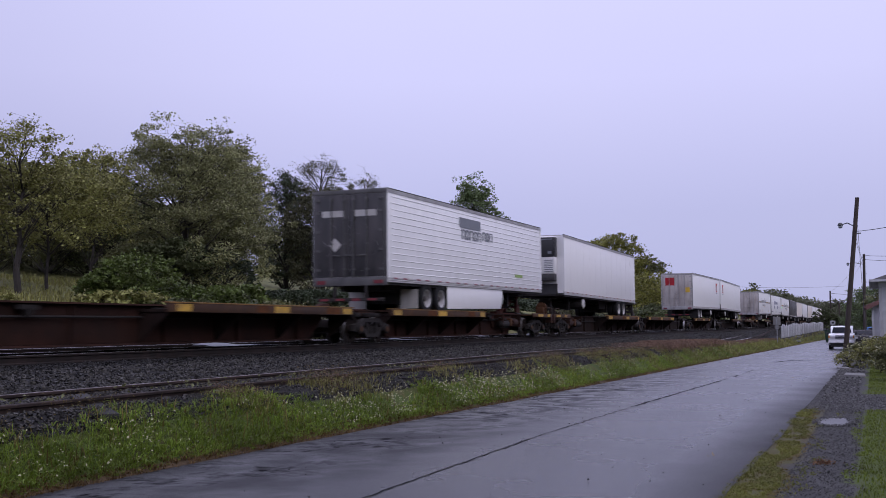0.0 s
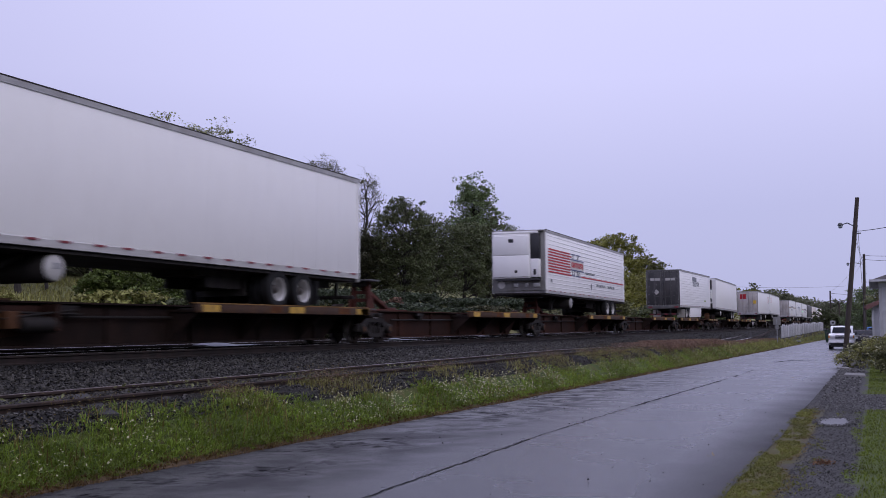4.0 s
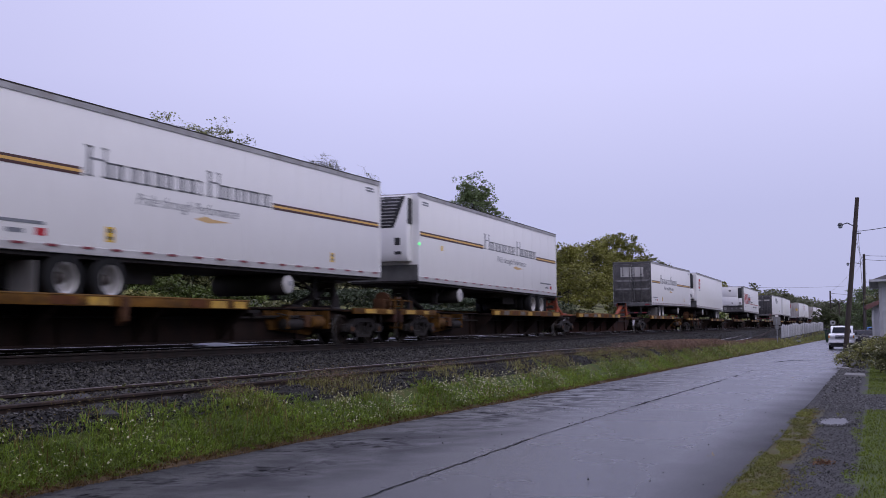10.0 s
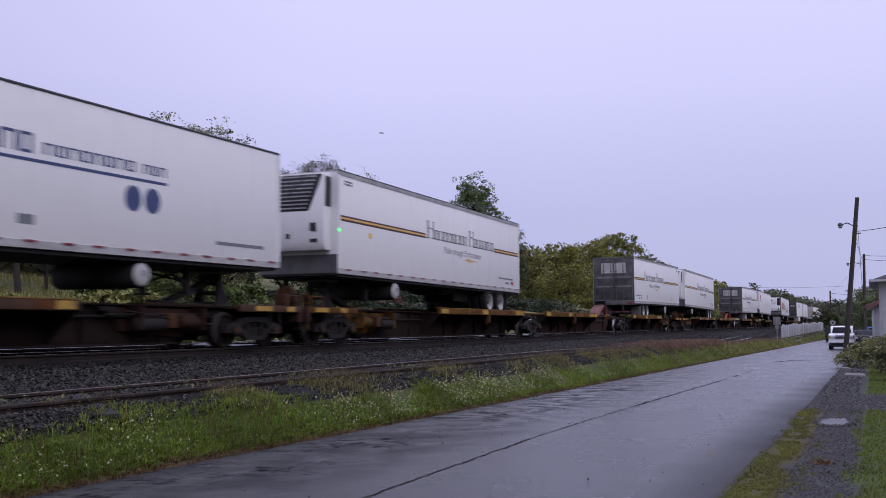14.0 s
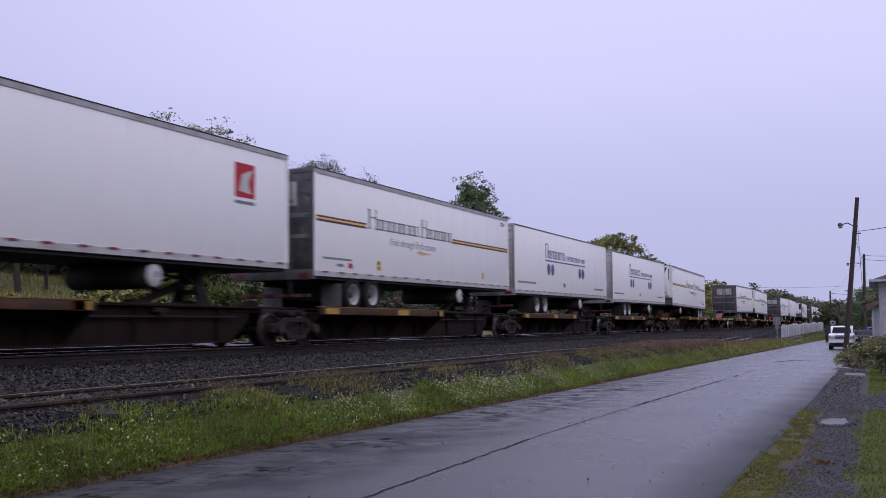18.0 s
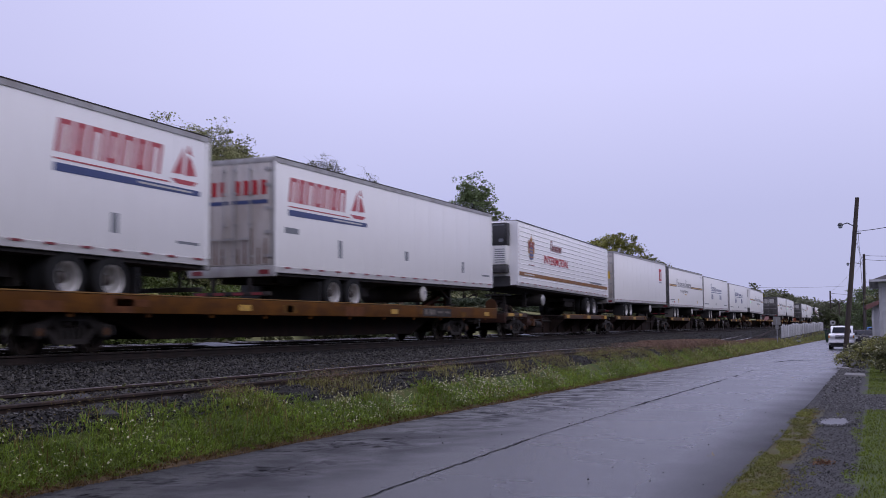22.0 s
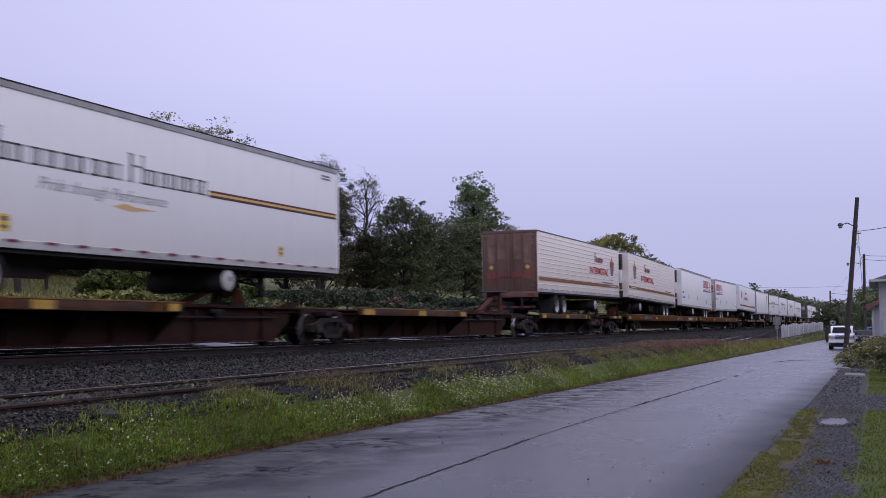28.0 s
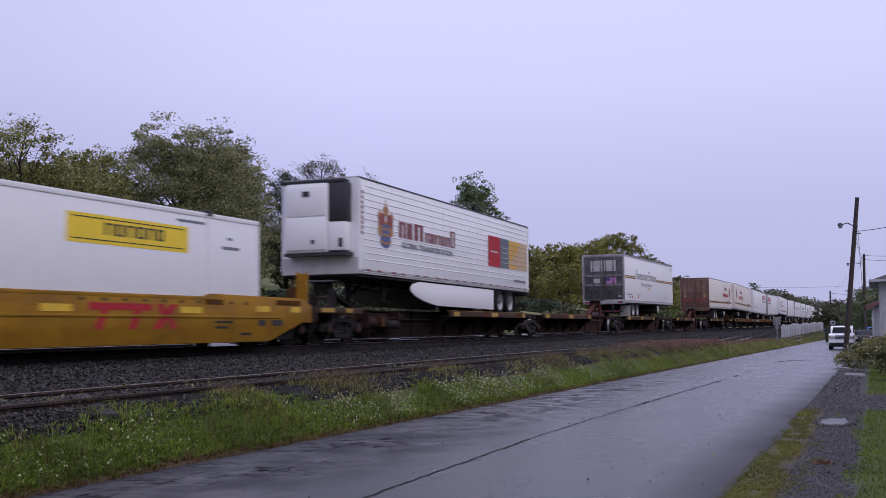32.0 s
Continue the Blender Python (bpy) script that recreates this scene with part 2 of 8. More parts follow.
# ---- mesh helpers ----
class Geo:
    def __init__(self):
        self.v, self.f = [], []

    def add(self, vs, fs):
        k = len(self.v)
        self.v += [tuple(p) for p in vs]
        self.f += [tuple(i + k for i in f) for f in fs]
        return self

    def box(self, x0, x1, y0, y1, z0, z1):
        return self.add([(x0, y0, z0), (x1, y0, z0), (x1, y1, z0), (x0, y1, z0), (x0, y0, z1), (x1, y0, z1), (x1, y1, z1), (x0, y1, z1)],
                        [(3, 2, 1, 0), (4, 5, 6, 7), (0, 1, 5, 4), (1, 2, 6, 5), (2, 3, 7, 6), (3, 0, 4, 7)])

    def prism(self, pts, axis, a, b):
        """A polygon, given in the two other axes in xyz order, drawn out along axis from a to b."""
        n = len(pts)
        area = sum(pts[i][0] * pts[(i + 1) % n][1] - pts[(i + 1) % n][0] * pts[i][1] for i in range(n))
        if (area < 0) != (axis == "y"):
            pts = pts[::-1]
        put = {"x": lambda p, c: (c, p[0], p[1]), "y": lambda p, c: (p[0], c, p[1]), "z": lambda p, c: (p[0], p[1], c)}[axis]
        vs = [put(p, a) for p in pts] + [put(p, b) for p in pts]
        fs = [tuple(range(n - 1, -1, -1)), tuple(range(n, 2 * n))]
        fs += [(i, (i + 1) % n, n + (i + 1) % n, n + i) for i in range(n)]
        return self.add(vs, fs)

    def lathe(self, prof, axis, c, n=20, start=0.0):
        """A profile of (radius, place along axis), closed or open, turned about axis through c."""
        vs, fs = [], []
        for r, h in prof:
            for k in range(n):
                a = start + 2 * math.pi * k / n
                p, q = r * math.cos(a), r * math.sin(a)
                o = {"x": (h, p, q), "y": (q, h, p), "z": (p, q, h)}[axis]
                vs.append((c[0] + o[0], c[1] + o[1], c[2] + o[2]))
        m = len(prof)
        for i in range(m - 1):
            for k in range(n):
                fs.append((i * n + k, i * n + (k + 1) % n, (i + 1) * n + (k + 1) % n, (i + 1) * n + k))
        fs.append(tuple(range(n - 1, -1, -1)))
        fs.append(tuple((m - 1) * n + k for k in range(n)))
        return self.add(vs, fs)

    def bar(self, p, q, r0, r1=None, n=6):
        """A tapered round bar from p to q."""
        p, q = Vector(p), Vector(q)
        d = (q - p).normalized()
        u = d.orthogonal().normalized()
        w = d.cross(u)
        vs = []
        for c, r in ((p, r0), (q, r0 if r1 is None else r1)):
            vs += [c + r * (math.cos(2 * math.pi * k / n) * u + math.sin(2 * math.pi * k / n) * w) for k in range(n)]
        fs = [(k, (k + 1) % n, n + (k + 1) % n, n + k) for k in range(n)]
        return self.add(vs, fs + [tuple(range(n - 1, -1, -1)), tuple(range(n, 2 * n))])

    def beam(self, p, q, w, h):
        """A square bar from p to q, w wide and h high."""
        p, q = Vector(p), Vector(q)
        d = (q - p).normalized()
        side = d.cross(Vector((0, 0, 1)))
        side = side.normalized() if side.length > 1e-3 else Vector((1, 0, 0))
        up = side.cross(d)
        vs = [c + side * sx * w / 2 + up * sz * h / 2 for c in (p, q) for sx, sz in ((-1, -1), (1, -1), (1, 1), (-1, 1))]
        return self.add(vs, [(0, 1, 2, 3), (7, 6, 5, 4), (0, 4, 5, 1), (1, 5, 6, 2), (2, 6, 7, 3), (3, 7, 4, 0)])

    def mesh(self, name, bevel=0.0):
        me = bpy.data.meshes.new(name)
        me.from_pydata(self.v, [], self.f)
        bm = bmesh.new()
        bm.from_mesh(me)
        bmesh.ops.recalc_face_normals(bm, faces=bm.faces)
        if bevel:
            sharp = [e for e in bm.edges if len(e.link_faces) == 2 and e.calc_face_angle(0) > 0.6]
            bmesh.ops.bevel(bm, geom=sharp, offset=bevel, segments=2, affect="EDGES", profile=0.5, clamp_overlap=True)
        bm.to_mesh(me)
        bm.free()
        me.polygons.foreach_set("use_smooth", [True] * len(me.polygons))
        me.set_sharp_from_angle(angle=radians(32))
        return me


def ob_of(name, me, material, parent=None, label="", at=None):
    ob = new(name, me)
    if material is not None and not me.materials:
        me.materials.append(material)
    if parent is not None:
        ob.parent = parent
    if at is not None:
        ob.matrix_basis = at
    return tagged(ob, label)


def part(name, g, material, parent, label="", bevel=0.0, at=None):
    return ob_of(name, g.mesh(name, bevel), material, parent, label, at)


MESHES = {}


def shared(key, build, material, bevel=0.0):
    """One mesh, built once, for parts that are alike."""
    if key not in MESHES:
        MESHES[key] = build().mesh(key, bevel)
        MESHES[key].materials.append(material)
    return MESHES[key]


def thing(name, label, category, group="", at=None):
    ob = new(name)
    ob.empty_display_size = 0.3
    if at is not None:
        ob.matrix_basis = at
    return tagged(ob, label, category, group)


# ---- the lie of the land ----
SPEED = 13.152
TRACK_X, RAIL_Z = -15.105, 1.043
SIDING_X, SIDING_Z = -9.36, 0.69
FAR_TRACK_X = -20.0


def road_z(y):
    return -0.0055 * min(max(0.0, y - 10), 190)


PROFILE = [(-7.05, None), (-7.30, 0.08), (-7.9, 0.0), (-8.25, 0.0), (-10.75, 0.02), (-12.9, 0.80), (-13.7, 0.86), (-22.2, 0.86), (-23.5, 0.66),
           (-26.0, 0.95), (-30.0, 2.3), (-36.0, 3.4), (-60.0, 7.0), (-110.0, 10.0), (-400.0, 12.0), (-2500.0, 12.0)]
SIDING_BED = [(-500, 0.60), (35, 0.60), (52, 0.46), (66, 0.33), (88, 0.22), (109, 0.06), (140, 0.22), (195, 0.5), (5000, 0.5)]


def along(table, y):
    for (y0, z0), (y1, z1) in zip(table, table[1:]):
        if y <= y1:
            return z0 + (z1 - z0) * (y - y0) / (y1 - y0)
    return table[-1][1]


def profile_z(k, y):
    x, z = PROFILE[k]
    if k == 0:
        return road_z(y)
    if k == 1:
        return road_z(y) + z
    if k == 2:
        return 0.8 * along(SIDING_BED, y) + 0.2 * road_z(y)
    if k < 5:
        return along(SIDING_BED, y) + z
    return z


def ground_z(x, y):
    if x >= -7.05:
        return road_z(y)
    for k in range(len(PROFILE) - 1):
        x0, x1 = PROFILE[k][0], PROFILE[k + 1][0]
        if x >= x1:
            f = (x0 - x) / (x0 - x1)
            return profile_z(k, y) * (1 - f) + profile_z(k + 1, y) * f
    return 12.0


def noise_z(x, y, amp, s):
    return amp * noise.noise((x * s, y * s, 3.1))


GRASSSOIL = mat("damp_grassy_soil", (0.060, 0.088, 0.020), 0.9, var=0.4, scale=0.8, fine=12, bump=0.6, bscale=25, dirt=(0.09, 0.06, 0.03), dirt_amt=0.6, dirt_scale=(1, 1, 1), spec=0.15)
LAWN = mat("short_wet_lawn", (0.066, 0.092, 0.017), 0.85, var=0.3, scale=1.0, fine=25, bump=0.6, bscale=60, dirt=(0.07, 0.075, 0.02), dirt_scale=(1, 1, 1), spec=0.15)
HILLGRASS = mat("rough_hill_grass", (0.195, 0.205, 0.092), 0.9, var=0.35, scale=0.15, fine=2, bump=0.5, bscale=8, dirt=(0.11, 0.085, 0.04), dirt_amt=0.6, dirt_scale=(0.1, 0.1, 0.1), spec=0.15)
BALLASTBED = mat("dark_crushed_stone", (0.018, 0.0172, 0.0165), 0.85, var=0.55, scale=14, fine=45, bump=1.0, bscale=28, spec=0.15)
DIRTEDGE = mat("brown_verge_dirt", (0.085, 0.058, 0.032), 0.9, var=0.4, scale=2, fine=20, bump=0.6, spec=0.15)

MOSSY = mat("mossy_gravel_edge", (0.060, 0.062, 0.035), 0.85, var=0.45, scale=2.5, fine=30, bump=0.8, bscale=40, dirt=(0.085, 0.075, 0.025), dirt_amt=0.8, dirt_scale=(1, 1, 1), spec=0.15)


def shoulder_mix():
    """Mossy grass, grey gravel and lawn running into each other along the road's edge."""
    m = mat("grass_and_gravel_shoulder", (0.064, 0.063, 0.062), 0.75, var=0.5, scale=1.5, fine=40, bump=0.8, bscale=45, spec=0.15)
    n, l = m.node_tree.nodes, m.node_tree.links
    p = n["Principled BSDF"]
    tc = n.new("ShaderNodeTexCoord")
    xyz = n.new("ShaderNodeSeparateXYZ")
    l.new(tc.outputs["Object"], xyz.inputs[0])
    drawn = n.new("ShaderNodeMapping")
    drawn.inputs["Scale"].default_value = (1.0, 0.38, 1.0)
    l.new(tc.outputs["Object"], drawn.inputs[0])

    def noise_of(s, detail=5.0):
        t = n.new("ShaderNodeTexNoise")
        t.inputs["Scale"].default_value, t.inputs["Detail"].default_value = s, detail
        l.new(drawn.outputs[0], t.inputs["Vector"])
        return t.outputs["Fac"]

    def calc(op, a, b):
        k = n.new("ShaderNodeMath")
        k.operation = op
        for s, v in ((0, a), (1, b)):
            if isinstance(v, float):
                k.inputs[s].default_value = v
            else:
                l.new(v, k.inputs[s])
        return k.outputs[0]

    def span(fac, a, b, lo=0.0, hi=1.0):
        r = n.new("ShaderNodeMapRange")
        for k, v in enumerate((a, b, lo, hi)):
            r.inputs[k + 1].default_value = v
        l.new(fac, r.inputs[0])
        return r.outputs[0]

    def over(fac, under, col_a, col_b, s):
        tone = n.new("ShaderNodeMix")
        tone.data_type = "RGBA"
        tone.inputs[6].default_value, tone.inputs[7].default_value = (*col_a, 1), (*col_b, 1)
        l.new(span(noise_of(s, 6.0), 0.35, 0.65), tone.inputs[0])
        x = n.new("ShaderNodeMix")
        x.data_type = "RGBA"
        l.new(fac, x.inputs[0])
        l.new(under, x.inputs[6])
        l.new(tone.outputs[2], x.inputs[7])
        return x.outputs[2]

    wob = calc("MULTIPLY_ADD", noise_of(2.2), 0.7)
    wob.node.inputs[2].default_value = -0.35
    fine = calc("MULTIPLY_ADD", noise_of(14.0), 0.3)
    fine.node.inputs[2].default_value = -0.15
    edge = calc("ADD", calc("ADD", xyz.outputs["X"], wob), fine)
    drive = calc("MULTIPLY", span(calc("ADD", xyz.outputs["Y"], wob), 20.2, 20.9), span(calc("ADD", xyz.outputs["Y"], wob), 26.2, 25.3))
    grassy = calc("MULTIPLY", span(edge, -0.33, -0.20), span(drive, 1.0, 0.0))
    near = span(xyz.outputs["Y"], 22.0, 18.0)
    mossy = calc("MULTIPLY", calc("MULTIPLY", span(edge, -0.78, -0.92), near), span(noise_of(1.6), 0.26, 0.40))
    c = p.inputs["Base Color"].links[0].from_socket
    c = over(mossy, c, (0.084, 0.086, 0.026), (0.080, 0.062, 0.030), 5.0)
    c = over(grassy, c, (0.066, 0.094, 0.018), (0.060, 0.078, 0.018), 9.0)
    l.new(c, p.inputs["Base Color"])
    return m


SHOULDERMIX = shoulder_mix()

# ground, one sheet to the horizon
gx = [2500, 700, 200, 80, 30, 12, 6, 3, 1.5, 0.5, -0.05, -0.4, -0.78, -1.0, -1.25, -3, -5, -7.05, -7.2, -7.35, -7.6, -7.8, -8.0, -8.2, -8.35, -8.6, -9.0,
      -9.4, -9.8, -10.2, -10.5, -10.75, -11.1, -11.5, -11.9, -12.3, -12.6, -12.9, -13.3, -13.7, -14.5, -16, -17.5, -19, -20.5, -21.6, -22.2, -23, -23.5, -25, -26, -28,
      -30, -33, -36, -42, -50, -60, -80, -110, -200, -400, -2500]
gy = [-400, -100, -40, -20] + [-10 + 0.6 * k for k in range(160)] + [88 + 3 * k for k in range(45)] + [230, 260, 300, 360, 450, 600, 800, 1100, 1600, 2600, 4500]


def strip_slot(x):
    if x > 1.5:
        return 0
    if x > -1.25:
        return 1
    if x > -7.05:
        return 2
    if x > -7.2:
        return 3
    if x > -7.85:
        return 4
    if x > -27.0:
        return 5
    return 6


gv, gf, gm = [], [], []
for y in gy:
    for x in gx:
        amp = 0.025 if -8.5 < x < -7.1 or -13 < x < -10.6 else 0.012 if x > -0.1 else 0.35 if x < -24 else 0.0
        gv.append((x, y, ground_z(x, y) + noise_z(x, y, amp, 0.12 if x < -24 else 1.7)))
nx = len(gx)
for j in range(len(gy) - 1):
    for i in range(nx - 1):
        gf.append((j * nx + i, (j + 1) * nx + i, (j + 1) * nx + i + 1, j * nx + i + 1))
        gm.append(strip_slot((gx[i] + gx[i + 1]) / 2))
me = bpy.data.meshes.new("ground")
me.from_pydata(gv, [], gf)
for m in (LAWN, SHOULDERMIX, MOSSY, DIRTEDGE, GRASSSOIL, BALLASTBED, HILLGRASS):
    me.materials.append(m)
me.polygons.foreach_set("material_index", gm)
me.polygons.foreach_set("use_smooth", [True] * len(gf))
me.update()
if me.polygons[0].normal.z < 0:
    me.flip_normals()
ground = tagged(new("ground", me), "grassy ground with ballast bed and gravel shoulder", "ground", kind="structure")


# wet asphalt road
def asphalt():
    m = mat("wet_asphalt", (0.030, 0.030, 0.033), 0.30, var=0.12, scale=0.35, fine=110, bump=0.14, bscale=150, rvar=0.10, spec=0.55)
    n, l = m.node_tree.nodes, m.node_tree.links
    p = n["Principled BSDF"]
    tc = n.new("ShaderNodeTexCoord")

    def noise_of(s, detail):
        t = n.new("ShaderNodeTexNoise")
        t.inputs["Scale"].default_value, t.inputs["Detail"].default_value = s, detail
        l.new(tc.outputs["Object"], t.inputs["Vector"])
        return t.outputs["Fac"]

    def span(fac, a, b, lo, hi):
        r = n.new("ShaderNodeMapRange")
        for k, v in enumerate((a, b, lo, hi)):
            r.inputs[k + 1].default_value = v
        l.new(fac, r.inputs[0])
        return r.outputs[0]

    def times(a, b):
        k = n.new("ShaderNodeMath")
        k.operation = "MULTIPLY"
        l.new(a, k.inputs[0])
        l.new(b, k.inputs[1])
        return k.outputs[0]

    # worn, open-grained blotches along the track-side lane
    xyz = n.new("ShaderNodeSeparateXYZ")
    l.new(tc.outputs["Object"], xyz.inputs[0])
    lane = span(xyz.outputs["X"], -5.8, -4.3, 1.0, 0.0)
    along_lane = span(xyz.outputs["Y"], 26, 44, 1.0, 0.2)
    blotch = times(times(span(noise_of(2.3, 12.0), 0.43, 0.52, 0.0, 1.0), lane), along_lane)
    streaks = times(span(noise_of(0.7, 3.0), 0.36, 0.55, 0.45, 1.0), span(noise_of(7.0, 6.0), 0.40, 0.60, 0.6, 1.0))
    blotch = times(blotch, streaks)
    # nearest stretch darkened in colour and specular, imitating its weaker sky reflection
    near = times(span(xyz.outputs["Y"], 13.5, 17.5, 1.0, 0.0), span(xyz.outputs["X"], -5.2, -4.2, 1.0, 0.0))
    worn = times(near, span(noise_of(1.1, 8.0), 0.34, 0.62, 0.10, 0.72))
    most = n.new("ShaderNodeMath")
    most.operation = "MAXIMUM"
    l.new(blotch, most.inputs[0])
    l.new(worn, most.inputs[1])
    blotch = most.outputs[0]
    # the drier, dusty strip at the house side
    wobble = n.new("ShaderNodeMath")
    wobble.operation = "ADD"
    l.new(xyz.outputs["X"], wobble.inputs[0])
    l.new(span(noise_of(0.5, 4.0), 0.3, 0.7, -0.14, 0.14), wobble.inputs[1])
    dusty = times(span(wobble.outputs[0], -2.60, -1.05, 0.0, 1.0), span(xyz.outputs["Y"], 20, 42, 1.0, 0.5))
    grain = span(noise_of(48.0, 3.0), 0.32, 0.68, 0.72, 1.28)
    old = p.inputs["Base Color"].links[0].from_socket
    mx = n.new("ShaderNodeMix")
    mx.data_type = "RGBA"
    l.new(blotch, mx.inputs[0])
    l.new(old, mx.inputs[6])
    mx.inputs[7].default_value = (0.014, 0.014, 0.015, 1)
    l.new(mx.outputs[2], p.inputs["Base Color"])
    wet = span(noise_of(0.45, 4.0), 0.35, 0.65, 0.25, 0.30)
    add = n.new("ShaderNodeMath")
    add.operation = "MULTIPLY_ADD"
    l.new(blotch, add.inputs[0])
    add.inputs[1].default_value = 0.30
    l.new(wet, add.inputs[2])
    dry = n.new("ShaderNodeMath")
    dry.operation = "MULTIPLY_ADD"
    l.new(span(dusty, 0.30, 1.0, 0.0, 1.0), dry.inputs[0])
    dry.inputs[1].default_value = 0.32
    l.new(add.outputs[0], dry.inputs[2])
    l.new(dry.outputs[0], p.inputs["Roughness"])
    l.new(times(times(span(blotch, 0.0, 1.0, 0.44, 0.0), span(dusty, 0.0, 1.0, 1.0, 0.12)), grain), p.inputs["Specular IOR Level"])
    return m


ASPHALT = asphalt()
CRACK = mat("tar_sealed_crack", (0.010, 0.010, 0.011), 0.7, var=0.2, spec=0.05)
CONCRETE = mat("pale_concrete_chip", (0.20, 0.195, 0.19), 0.7, var=0.2)


def road_left(y):
    return -7.05 + noise_z(0, y, 0.10, 0.5) - 0.16 * math.exp(-((y - 55) / 9) ** 2)


def road_right(y):
    return -1.25 + noise_z(9, y, 0.06, 0.2) + noise_z(5, y, 0.025, 1.1) - 0.35 * max(0, min(1, (y - 60) / 60))


g = Geo()
rows_y = [-60, -30] + [-10 + 0.8 * k for k in range(120)] + [86 + 4 * k for k in range(30)] + [230, 246]
cols = 7
for y in rows_y:
    a, b = road_left(y), road_right(y)
    for k in range(cols):
        x = a + (b - a) * k / (cols - 1)
        crown = 0.035 * (1 - (2 * k / (cols - 1) - 1) ** 2)
        g.v.append((x, y, road_z(y) + 0.012 + crown))
for j in range(len(rows_y) - 1):
    for i in range(cols - 1):
        g.f.append((j * cols + i, j * cols + i + 1, (j + 1) * cols + i + 1, (j + 1) * cols + i))
g.add([], [])
road = tagged(ob_of("road", g.mesh("road"), ASPHALT), "wet grey asphalt country road with a tar seam", "road", kind="structure")


def road_top(x, y):
    a, b = -7.05, -1.25
    k = (x - a) / (b - a)
    return road_z(y) + 0.012 + 0.035 * (1 - (2 * k - 1) ** 2)


def ribbon(name, pts, width, material, parent, label="", lift=0.005):
    g = Geo()
    for i, (x, y) in enumerate(pts):
        w = width * (0.45 + 0.9 * abs(noise.noise((x, y * 0.9, 7))) + 0.5 * abs(noise.noise((x, y * 5.0, 2))))
        g.v += [(x - w / 2, y, road_top(x, y) + lift), (x + w / 2, y, road_top(x, y) + lift)]
        if i:
            k = 2 * i
            g.f.append((k - 2, k - 1, k + 1, k))
    return part(name, g, material, parent, label)


FAINTCRACK = mat("shallow_crack", (0.019, 0.019, 0.020), 0.75, var=0.3, scale=6, spec=0.06)


def seam(name, x0, y0, x1, y1, width, material, label=""):
    n = max(3, int((y1 - y0) / 0.13))
    pts = [(x0 + (x1 - x0) * k / n + noise_z(2, y0 + (y1 - y0) * k / n, 0.02, 1.3) + random.uniform(-0.012, 0.012), y0 + (y1 - y0) * k / n) for k in range(n + 1)]
    ribbon(name, pts, width, material, road, label)


random.seed(12)
seam("centre_seam", -4.03, 4.6, -4.10, 8.8, 0.036, FAINTCRACK, "shallow open seam in the asphalt")
seam("centre_seam", -4.10, 8.8, -4.22, 13.3, 0.036, FAINTCRACK, "shallow open seam in the asphalt")
seam("centre_seam", -4.22, 13.3, -4.25, 15.4, 0.026, FAINTCRACK, "shallow open seam in the asphalt")
seam("centre_seam", -4.25, 15.4, -4.22, 19.6, 0.036, CRACK, "black tar-filled seam")
seam("centre_seam", -4.22, 19.6, -4.03, 31.6, 0.065, CRACK, "black tar-filled seam")
seam("seam_piece", -4.02, 33.0, -4.03, 34.2, 0.10, CRACK)
seam("seam_piece", -4.04, 36.6, -4.05, 38.8, 0.05, FAINTCRACK)
seam("seam_piece", -4.15, 48.5, -3.55, 52.6, 0.16, CRACK)
seam("seam_piece", -3.55, 51.2, -2.60, 53.2, 0.22, FAINTCRACK)
# puddle in the shoulder
g = Geo()
pts = [(-0.63 + 0.27 * math.cos(a) * (1 + 0.10 * math.sin(3 * a + 1) + 0.08 * math.sin(7 * a)), 17.7 + 0.80 * math.sin(a) * (1 + 0.12 * math.cos(2 * a) + 0.08 * math.cos(5 * a)), road_z(17.6) + 0.012) for a in [2 * math.pi * k / 28 for k in range(28)]]
g.add(pts, [tuple(range(28))])
WATER = mat("standing_water", (0.045, 0.044, 0.043), 0.35, var=0.1, rvar=0.02, spec=0.3)
tagged(part("puddle", g, WATER, None), "shallow rain puddle in the gravel shoulder", "puddle", kind="structure")

# ---- tracks ----
RAILHEAD = mat("polished_rail_head", (0.50, 0.49, 0.49), 0.28, 0.8, var=0.15)
PINKHEAD = mat("rusty_rail_head", (0.19, 0.155, 0.148), 0.40, 0.5, var=0.2)
RAILSTEEL = mat("worn_rail_steel", (0.019, 0.0155, 0.014), 0.75, 0.1, var=0.2, dirt=(0.04, 0.026, 0.022), dirt_amt=0.6, spec=0.15)
RUSTRAIL = mat("rusty_rail_steel", (0.034, 0.025, 0.022), 0.7, 0.1, var=0.25, dirt=(0.060, 0.040, 0.034), dirt_amt=0.7, spec=0.15)
TIEWOOD = mat("creosoted_tie_wood", (0.019, 0.0165, 0.0155), 0.85, var=0.35, scale=4, fine=40, bump=0.5, objvar=0.35, spec=0.15)
RAIL_PROF = [(-0.075, 0), (0.075, 0), (0.075, 0.018), (0.012, 0.04), (0.012, 0.125), (0.036, 0.137), (0.036, 0.163), (0.028, 0.172), (-0.028, 0.172),
             (-0.036, 0.163), (-0.036, 0.137), (-0.012, 0.125), (-0.012, 0.04), (-0.075, 0.018)]


